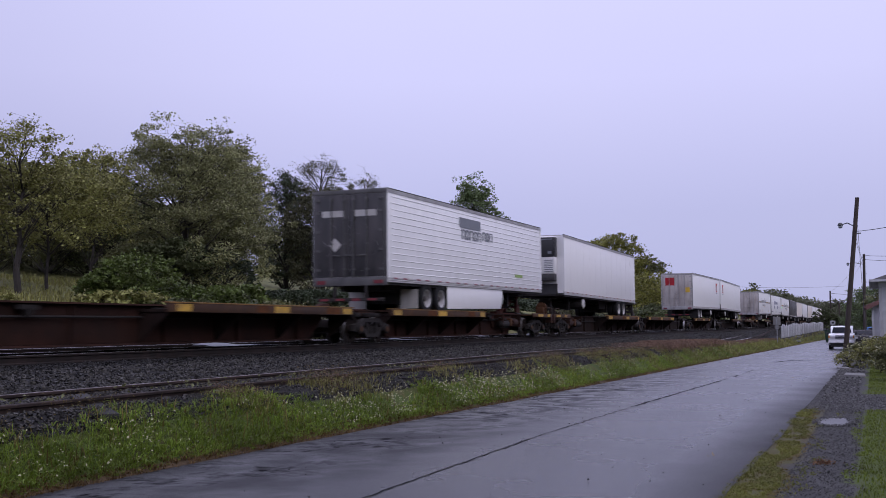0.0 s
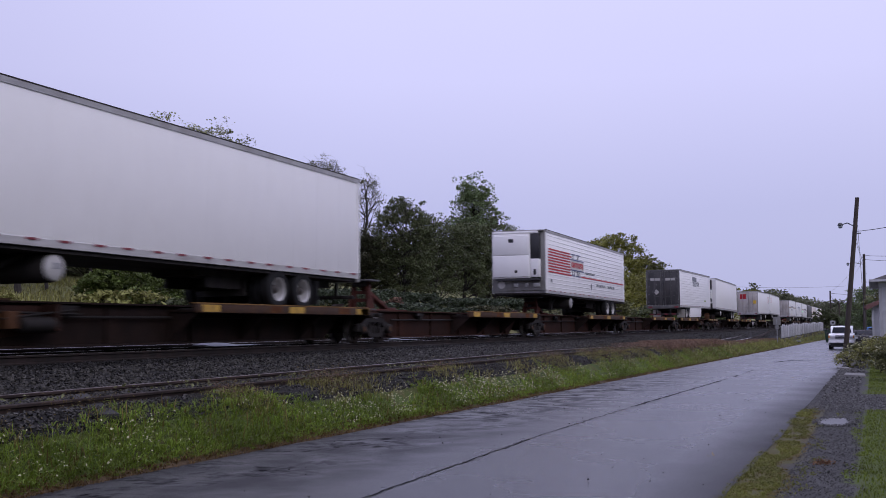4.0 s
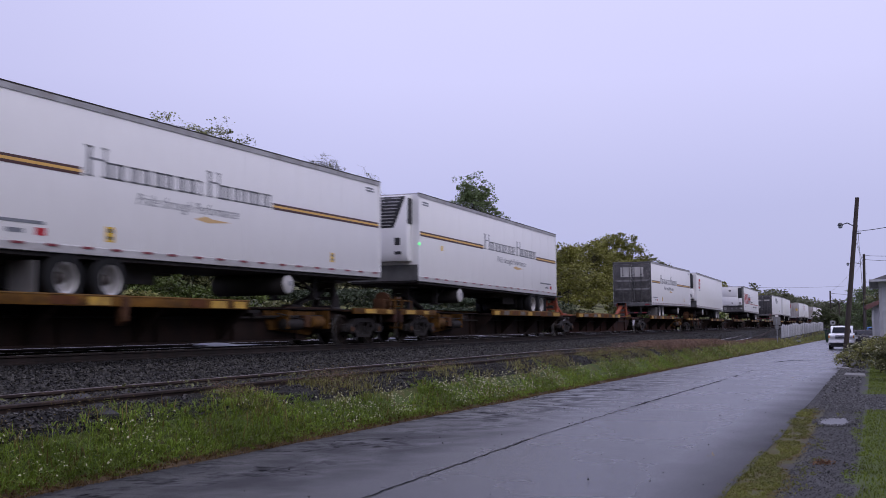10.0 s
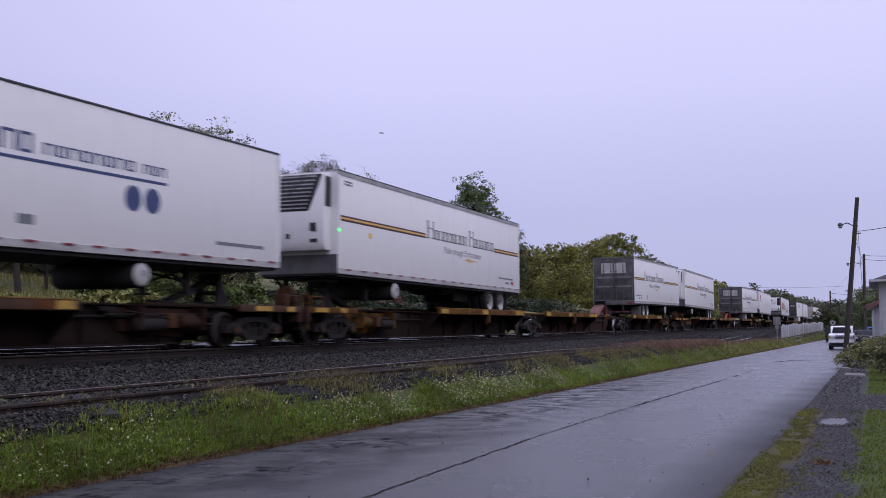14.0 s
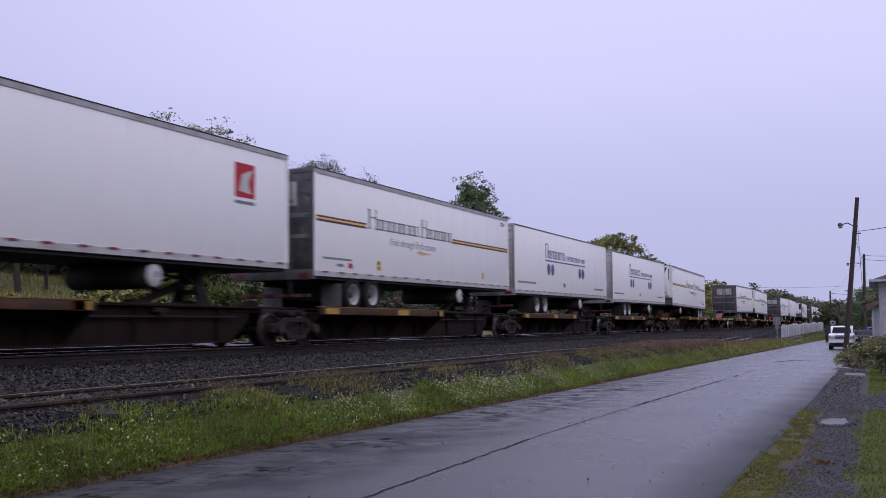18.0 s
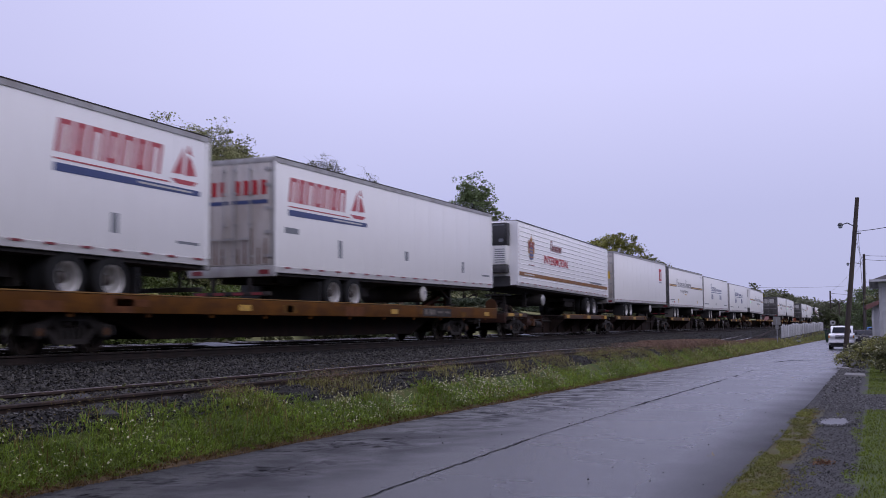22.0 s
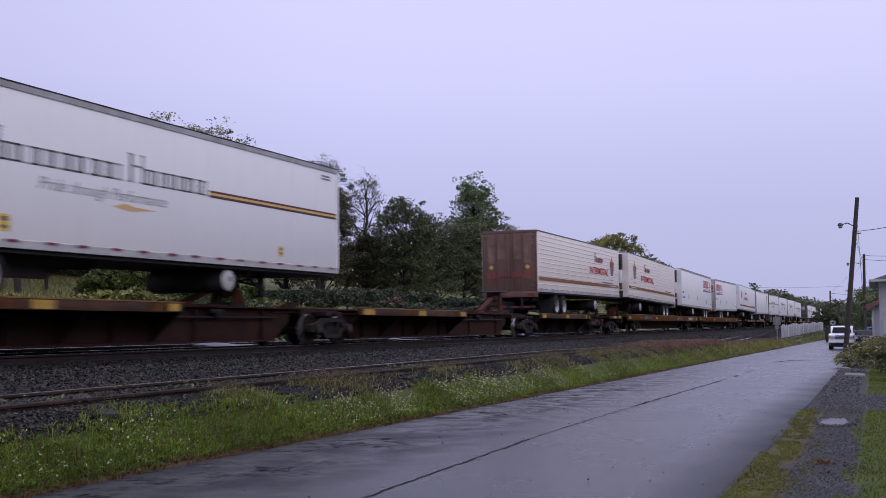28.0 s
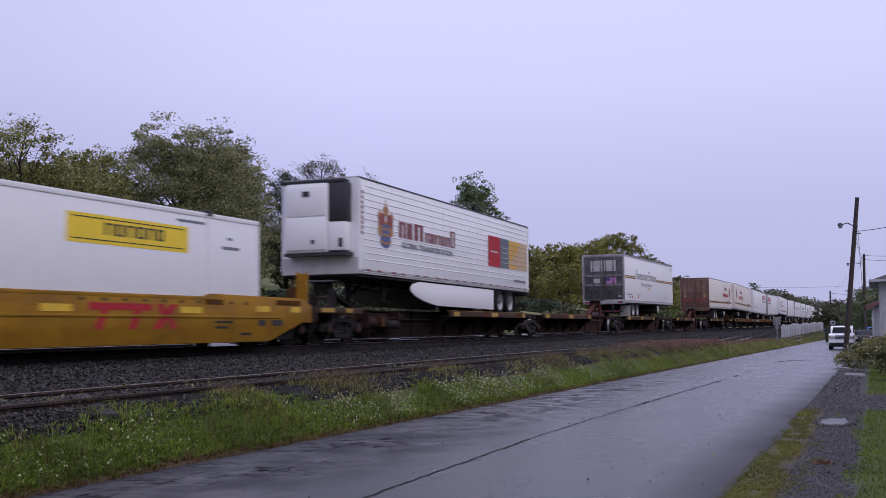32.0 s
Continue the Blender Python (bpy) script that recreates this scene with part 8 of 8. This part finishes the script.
cable((-0.68, 51, 5.70), (3.2, 38, 5.4), 0.15, 0.014)
cable((-0.72, 51, 5.55), (-0.75, 112, 8.0), 0.35, 0.009)
cable((-0.70, 51, 5.80), (-0.55, 112, 7.2), 0.45, 0.009)
cable((-0.75, 112, 8.3), (9, 96, 7.6), 0.3, 0.02)
cable((-0.75, 112, 7.9), (9, 100, 7.2), 0.3, 0.02)
cable((-0.75, 112, 8.3), (-7.86, 220, 7.9), 0.5, 0.011)
cable((-5.0, 215, 8.75), (-34.0, 262, 11.0), 0.35, 0.02)
cable((-0.75, 112, 8.0), (-5.0, 215, 8.75), 0.4, 0.011)
cable((-7.86, 220, 7.6), (10, 215, 7.4), 0.6, 0.03)
cable((-7.86, 220, 7.3), (-7.5, 262, 6.6), 0.5, 0.03)
cable((-0.55, 51, 6.0), (-0.30, 47.5, -0.1), 0.0, 0.010, "black guy wire of the leaning pole")

# white board fence
FENCEWHITE = mat("white_fence_board", (0.48, 0.48, 0.50), 0.55, var=0.15, dirt=(0.22, 0.22, 0.21), dirt_amt=0.6, objvar=0.28)
fence = thing("fence", "tall white board fence beside the railway", "fence", at=pose(0, 0, 0))
board = shared("fence_board", lambda: Geo().prism([(-0.13, 0), (0.13, 0), (0.13, 1.32), (0.0, 1.40), (-0.13, 1.32)], "x", -0.012, 0.012), FENCEWHITE)
random.seed(9)
for k in range(240):
    y = 114 + 0.33 * k
    x = -8.87 + 0.0085 * (y - 114)
    ob_of("board", board, FENCEWHITE, fence, at=pose(x + random.uniform(-0.02, 0.02), y, ground_z(x, y) + 0.07 * math.sin(y * 0.35) + random.uniform(-0.10, 0.05), random.uniform(-1.5, 1.5), 0, random.uniform(-3, 3)))
for k in range(33):
    y = 114 + 2.45 * k
    x = -8.95 + 0.0085 * (y - 114)
    part("fence_post", Geo().box(x - 0.05, x + 0.05, y - 0.05, y + 0.05, ground_z(x, y) - 0.2, ground_z(x, y) + 1.25), FENCEWHITE, fence)

# back of a trackside sign
sgn = thing("trackside_sign", "grey back of a small square sign on a thin post", "sign", at=pose(-7.7, 93.6, ground_z(-7.7, 93.6)))
part("post", Geo().box(-0.03, 0.03, -0.03, 0.03, -0.2, 2.1), GALV, sgn)
part("sign_plate", Geo().box(-0.30, 0.30, -0.015, 0.015, 1.55, 2.25), CONCRETE, sgn, "pale square sign plate", 0.005)
part("sign_plate", Geo().box(-0.16, 0.16, -0.015, 0.015, 1.2, 1.52), CONCRETE, sgn, "small pale sign plate", 0.005)
sgn = thing("round_sign", "pale round back of a road sign on a post", "sign", at=pose(0.0, 90, ground_z(0, 90)))
part("post", Geo().box(-0.03, 0.03, -0.03, 0.03, -0.2, 2.4), GALV, sgn)
part("sign_plate", Geo().lathe([(0.26, -0.012), (0.26, 0.012)], "y", (0, -0.05, 2.35), 8, 0.39), CONCRETE, sgn, "pale octagonal plate")
sgn = thing("speed_sign", "small white road sign beside the far road", "sign", at=pose(-4.4, 128, ground_z(-4.4, 128)))
part("post", Geo().box(-0.04, 0.04, -0.04, 0.04, -0.2, 2.6), GALV, sgn)
part("sign_plate", Geo().box(-0.28, 0.28, -0.06, -0.04, 2.1, 2.55), FENCEWHITE, sgn)
part("sign_mark", Geo().box(-0.12, 0.12, -0.066, -0.06, 2.22, 2.42), BLACK, sgn)

# green bin
BINGREEN = mat("dark_green_bin", (0.010, 0.040, 0.020), 0.5, var=0.2)
bn = thing("waste_bin", "dark green steel waste container by the road", "bin", at=pose(-4.95, 133, road_z(133)))
part("bin_body", Geo().prism([(-0.45, 0.12), (0.45, 0.12), (0.55, 1.35), (-0.55, 1.35)], "y", -0.7, 0.7), BINGREEN, bn, "", 0.03)
part("lid", Geo().prism([(-0.58, 1.35), (0.58, 1.35), (0.58, 1.42), (-0.58, 1.52)], "y", -0.75, 0.75), BINGREEN, bn, "", 0.02)
part("foot_bar", Geo().box(-0.42, -0.28, -0.6, 0.6, 0, 0.12).box(0.28, 0.42, -0.6, 0.6, 0, 0.12), BLACK, bn)

# ---- vehicles ----
CARGLASS = mat("dark_car_glass", (0.014, 0.016, 0.02), 0.2, var=0.05, rvar=0.02, spec=0.08)
CARWHITE = mat("white_car_paint", (0.86, 0.86, 0.87), 0.25, var=0.03)
CARBLUE = mat("blue_car_paint", (0.04, 0.13, 0.30), 0.25, var=0.05)
CARBLACK = mat("black_car_paint", (0.022, 0.019, 0.019), 0.35, var=0.05, spec=0.12)
GRILLE = mat("dull_chrome_grille", (0.10, 0.10, 0.11), 0.35, 0.5, var=0.3, scale=9)
HEADLAMP = mat("clear_headlamp", (0.70, 0.70, 0.72), 0.12, 0.3, var=0.05)
AMBER = mat("amber_lens", (0.55, 0.22, 0.03), 0.3, var=0.1)


def vehicle(name, x, y, paint, label, category, w=1.76, roof=1.68, bed=True, turn=0.0, hood=1.08):
    """A car or pickup whose nose points down the road, towards -y."""
    t = thing(name, label, category, at=pose(x, y, road_z(y) + 0.015, 0, 0, turn))
    h = w / 2
    body = part("body", Geo().prism([(-2.35, 0.45), (-2.42, 0.72), (-2.32, hood - 0.12), (-2.0, hood - 0.03), (-1.0, hood), (1.9, hood - 0.02), (2.55, hood - 0.06), (2.6, 0.5), (2.3, 0.38), (-2.1, 0.36)], "x", -h, h), paint, t, "", 0.06)
    top = 0.62 if bed else 1.9
    part("cabin", Geo().prism([(-1.05, hood - 0.04), (-0.45, roof - 0.05), (-0.2, roof), (top - 0.25, roof), (top, hood - 0.04)], "x", -h + 0.10, h - 0.10), paint, t, "", 0.05)
    g = Geo().add([(-h + 0.20, -1.06, hood + 0.03), (h - 0.20, -1.06, hood + 0.03), (h - 0.30, -0.52, roof - 0.10), (-h + 0.30, -0.52, roof - 0.10)], [(0, 1, 2, 3)])
    g.add([(a, b - 0.02, c) for a, b, c in g.v[:4]], [(3, 2, 1, 0)])
    part("windscreen", g, CARGLASS, t, "dark windscreen")
    for s in (-1, 1):
        part("side_window", Geo().prism([(-0.75, hood + 0.04), (-0.38, roof - 0.12), (top - 0.3, roof - 0.12), (top - 0.15, hood + 0.04)], "x", s * (h - 0.10) - 0.01, s * (h - 0.10) + 0.01), CARGLASS, t)
        part("headlight", Geo().box(s * (h - 0.28) - 0.17, s * (h - 0.28) + 0.17, -2.46, -2.30, hood - 0.34, hood - 0.15), HEADLAMP, t, "clear headlight", 0.02)
        part("turn_lamp", Geo().box(s * (h - 0.05) - 0.05, s * (h - 0.05) + 0.04, -2.43, -2.28, hood - 0.34, hood - 0.15), AMBER, t)
        part("mirror", Geo().box(s * (h + 0.10) - 0.09, s * (h + 0.10) + 0.09, -0.82, -0.72, 1.10, 1.28), BLACK, t, "", 0.02)
        for yy in (-1.50, 1.45):
            wh = part("wheel", Geo().lathe([(0.19, -0.10), (0.30, -0.11), (0.34, -0.07), (0.34, 0.07), (0.30, 0.11), (0.19, 0.10)], "x", (s * (h - 0.09), yy, 0.34), 20), TYRE, t)
            part("rim", Geo().lathe([(0.03, 0.06), (0.15, 0.06), (0.19, 0.10), (0.19, 0.04)], "x", (s * (h - 0.09), yy, 0.34), 14), GALV, wh)
    part("grille", Geo().box(-h + 0.46, h - 0.46, -2.465, -2.36, hood - 0.38, hood - 0.15), GRILLE, t, "dull chrome grille")
    part("grille_bar", Geo().box(-h + 0.44, h - 0.44, -2.475, -2.40, hood - 0.27, hood - 0.24), paint, t)
    part("front_bumper", Geo().prism([(-2.50, 0.46), (-2.50, 0.66), (-2.36, 0.70), (-2.30, 0.44)], "x", -h - 0.01, h + 0.01), paint, t, "", 0.02)
    part("valance", Geo().box(-h + 0.12, h - 0.12, -2.40, -2.25, 0.24, 0.45), BLACK, t)
    part("bumper_strip", Geo().box(-h + 0.05, h - 0.05, -2.52, -2.44, 0.44, 0.54), BLACK, t)
    return t


vehicle("pickup_truck", -2.26, 84.0, CARWHITE, "white pickup truck parked at the road's edge", "pickup truck", roof=1.76, hood=1.22)
vehicle("car", -0.85, 93.0, CARBLACK, "black parked car half hidden by the shrubs", "car", roof=1.45, bed=False)
vehicle("car", 0.05, 112.0, CARBLUE, "blue parked car beyond the black one", "car", roof=1.75, bed=False)

# ---- houses ----
SIDING = mat("pale_clapboard", (0.41, 0.41, 0.44), 0.6, var=0.06, dirt=(0.35, 0.34, 0.33), dirt_amt=0.35, objvar=0.06)
ROOFDARK = mat("dark_asphalt_shingle", (0.055, 0.05, 0.05), 0.85, var=0.35, scale=3, fine=20, bump=0.5)
ROOFRED = mat("faded_red_roof", (0.20, 0.10, 0.09), 0.75, var=0.25)


def house(x0, x1, y0, y1, eave, ridge, roofm, label, over=0.38, windows=(), trim=None, hip=0.0):
    xm = (x0 + x1) / 2
    t = thing("house", label, "house", "houses by the road", pose(x0, y0, 0))
    gz = ground_z(x0, y0) - 0.15
    w, d = x1 - x0, y1 - y0
    shape = [(0, gz), (w, gz), (w, eave), (w / 2, ridge), (0, eave)]
    part("wall", Geo().prism(shape if not hip else [(0, gz), (w, gz), (w, eave), (0, eave)], "y", 0.03, d), SIDING, t, "pale clapboard wall")
    n = int((eave - gz) / 0.21)
    for k in range(n):
        z = gz + 0.21 * k
        part("clapboard", Geo().prism([(0.03, z), (-0.005, z), (0.022, z + 0.212), (0.03, z + 0.212)], "x", -0.01, w + 0.01), SIDING, t)
        part("clapboard", Geo().prism([(0.0, z), (-0.03, z), (-0.008, z + 0.212), (0.0, z + 0.212)], "y", 0.0, d), SIDING, t)
    for k in range(0 if hip else int((ridge - eave) / 0.21)):
        z = eave + 0.21 * k
        q = (z - eave) / (ridge - eave) * w / 2
        part("clapboard", Geo().prism([(0.03, z), (-0.005, z), (0.022, z + 0.212), (0.03, z + 0.212)], "x", q + 0.05, w - q - 0.05), SIDING, t)
    sl = (ridge - eave) / (w / 2)
    if hip:
        v = [(-over, -over, eave), (w + over, -over, eave), (w + over, d + over, eave), (-over, d + over, eave), (w / 2, hip, ridge), (w / 2, d - hip, ridge)]
        part("roof", Geo().add(v, [(0, 1, 4), (1, 2, 5, 4), (2, 3, 5), (3, 0, 4, 5), (3, 2, 1, 0)]), roofm, t)
        part("soffit", Geo().box(-over + 0.01, w + over - 0.01, -over + 0.01, d + over, eave - 0.10, eave - 0.004), trim or FENCEWHITE, t, "white boxed eave")
        part("cornice", Geo().box(-0.06, w, -0.06, 0.0, eave - 0.34, eave - 0.10), trim or FENCEWHITE, t)
        part("gutter", Geo().box(-over - 0.09, w + over, -over - 0.09, -over, eave - 0.09, eave + 0.02), trim or FENCEWHITE, t)
    for s in () if hip else (0, 1):
        a, b = (-over, w / 2) if s == 0 else (w / 2, w + over)
        za, zb = (eave - over * sl, ridge) if s == 0 else (ridge, eave - over * sl)
        part("roof", Geo().prism([(a, za + 0.02), (b, zb + 0.02), (b, zb + 0.14), (a, za + 0.14)], "y", -over, d + over), roofm, t)
        part("fascia", Geo().prism([(a, za - 0.16), (b, zb - 0.16), (b, zb + 0.018), (a, za + 0.018)], "y", -over - 0.03, -over), trim or FENCEWHITE, t, "fascia board")
    low = eave - 0.04 if hip else eave - over * sl
    part("gutter", Geo().box(-over - 0.10, -over, -over, d + over, low - 0.06, low + 0.06), trim or FENCEWHITE, t)
    part("corner_board", Geo().box(-0.035, 0.10, -0.035, 0.0, gz, eave - 0.05), FENCEWHITE, t)
    for yy, zz, ww, hh in windows:
        wn = part("window", Geo().box(yy - ww / 2 - 0.08, yy + ww / 2 + 0.08, -0.05, 0.0, zz - 0.08, zz + hh + 0.08), FENCEWHITE, t, "white-framed window", 0.01)
        part("pane", Geo().box(yy - ww / 2, yy + ww / 2, -0.056, -0.05, zz, zz + hh), CARGLASS, wn)
    return t


house(0.30, 8.2, 55.0, 65.0, 3.62, 5.3, ROOFDARK, "single-storey house with pale clapboard walls and dark roof", windows=((2.2, 1.0, 1.0, 1.3), (5.4, 1.0, 1.0, 1.3)), hip=4.0)
house(-0.10, 7.5, 75.0, 84.0, 2.75, 4.4, ROOFRED, "small house with a faded red roof behind another", windows=((2.4, 0.6, 0.9, 1.2),), trim=ROOFRED)
house(4.0, 13.0, 120.0, 131.0, 4.0, 6.6, ROOFDARK, "distant house among trees")

# flowering shrubs by the house
for k, (x, y, h, w, n) in enumerate(((-0.98, 43.2, 0.62, 1.1, 800), (-0.55, 45.5, 0.95, 1.5, 1900), (0.35, 43.5, 1.30, 2.0, 3600), (0.15, 38.5, 1.22, 1.7, 3000), (0.95, 36.0, 1.35, 1.8, 4200), (0.55, 32.5, 1.05, 1.3, 3000), (1.35, 31.5, 1.1, 1.4, 3000))):
    sh = tree("shrub", x, y, h, w, 500 + k, LEAF_OLIVE if k % 3 else LEAF_YELLOW, "straggling garden shrub with white blossom by the house", n, 0.085, 0.02, 12, 0.0, trunk=0.03, z=ground_z(x, y))
    rng = np.random.default_rng(600 + k)
    m = 70
    az, f = rng.uniform(0, 6.28, m), rng.uniform(0.25, 1.0, m)
    rr = w / 2 * np.sqrt(np.maximum(0.05, 1 - (f - 0.35) ** 2)) * 0.95
    pts = np.stack([rr * np.cos(az), rr * np.sin(az), f * h], 1)
    ob_of("blossom", leaf_mesh("blossom", np.repeat(pts, 3, 0) + rng.normal(size=(3 * m, 3)) * 0.03, 0.06, rng, PETAL), PETAL, sh, "white blossom clusters")
tree("tree", 5.2, 70.0, 7.8, 7.0, 620, LEAF_DARK, "dark leafy garden tree behind the house", 9000, 0.25, 0.1, 14, 0.05)
tree("tree", 2.2, 100.0, 6.2, 6.0, 621, LEAF_OLIVE, "green garden tree behind the houses", 8000, 0.28, 0.1, 14, 0.05)
tree("tree", 1.0, 150.0, 8.0, 9.0, 622, LEAF_POPLAR, "olive leafy tree beside the far road", 18000, 0.20, 0.08, 14, 0.05)
tree("tree", -1.6, 172.0, 6.6, 7.0, 623, LEAF_POPLAR, "olive-green tree beside the far road", 18000, 0.20, 0.05, 14, 0.05)
# far trees whose pale leaf colour includes the haze
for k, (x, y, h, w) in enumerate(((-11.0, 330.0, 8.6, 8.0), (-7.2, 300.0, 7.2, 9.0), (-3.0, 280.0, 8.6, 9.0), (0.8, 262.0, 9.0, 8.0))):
    tree("tree", x, y, h, w, 640 + k, LEAF_HAZE, "tree closing the far end of the road, haze put into its grey-green", 7000, 0.42, 0.03, 14, 0.05)
tree("shrub", -8.2, 205.0, 4.0, 5.0, 624, LEAF_DARK, "dark shrub at the end of the fence", 4000, 0.3, 0.0, 12, 0.0)


# ---- a small bird over the trees ----
FEATHER = mat("dark_feather", (0.03, 0.03, 0.035), 0.7, var=0.2)


def bird():
    t = thing("bird", "small dark bird flying over the trees", "bird", at=pose(-30, 30, 15))
    part("bird_body", Geo().lathe([(0.008, -0.12), (0.035, -0.06), (0.04, 0.0), (0.028, 0.07), (0.02, 0.10), (0.006, 0.13)], "y", (0, 0, 0), 10), FEATHER, t)
    part("tail", Geo().prism([(-0.03, -0.10), (0.03, -0.10), (0.045, -0.20), (-0.045, -0.20)], "z", -0.004, 0.004), FEATHER, t)
    for s in (-1, 1):
        part("wing", Geo().prism([(0.0, 0.05), (s * 0.12, 0.07), (s * 0.26, -0.03), (s * 0.12, -0.05), (0.0, -0.05)], "z", -0.004, 0.004), FEATHER, t)
    return t


BIRD = bird()


def motions():
    """The whole train runs at one steady speed; its wheels turn as they pass."""
    for t, u, rise, tip in RIDERS:
        walk(t, [(s, pose(TRACK_X, u + SPEED * s, RAIL_Z + rise, tip)) for s in (0, 8, 16, 24, 32)])
    walk(BIRD, [(s, pose(x, y, z, 0, 0, h)) for s, x, y, z, h in (
        (0.0, -26.51, 42.39, 8.23, 0),
        (12.0, -26.51, 42.39, 8.23, 19),
        (12.6, -32.97, 60.72, 12.74, -61),
        (13.0, -31.94, 61.17, 13.26, -67),
        (13.4, -30.83, 61.64, 13.75, -70),
        (13.8, -30.02, 61.94, 14.23, -73),
        (14.2, -29.77, 62.02, 14.45, -153),
        (14.6, -29.93, 61.94, 14.45, -233),
        (15.4, -32.64, 60.51, 14.65, -239),
        (16.4, -37.07, 57.88, 14.77, -235),
        (17.3, -40.61, 55.41, 14.91, -229),
        (17.8, -41.31, 54.80, 15.30, -191),
        (18.2, -41.35, 54.56, 16.10, -207),
        (18.6, -41.52, 54.24, 16.82, -230),
        (19.0, -41.94, 53.87, 16.93, -238),
        (19.2, -42.36, 53.62, 16.70, -239),
        (19.4, -43.04, 53.20, 16.24, -237),
        (19.6, -43.84, 52.69, 15.70, -239),
        (20.0, -45.27, 51.82, 14.36, -159),
        (20.8, -34.11, 36.56, 7.96, -79),
        (32.0, -34.11, 36.56, 7.96, 0),
    )])
    step = 1 / FPS
    for w, y, u in SPINNERS:
        a, b = (8 - u) / SPEED, (62 - u) / SPEED
        a, b = max(0, math.floor(a * FPS)), min(32 * FPS, math.ceil(b * FPS))
        if a >= b:
            continue
        rows = []
        if a > 0:
            rows.append((0, pose(0, y, 0.42)))
        for k in range(a, b + 1):
            rows.append((k * step, pose(0, y, 0.42, -math.degrees((k - a) * step * SPEED / 0.42))))
        if b < 32 * FPS:
            rows.append((32, rows[-1][1]))
        walk(w, rows)


motions()
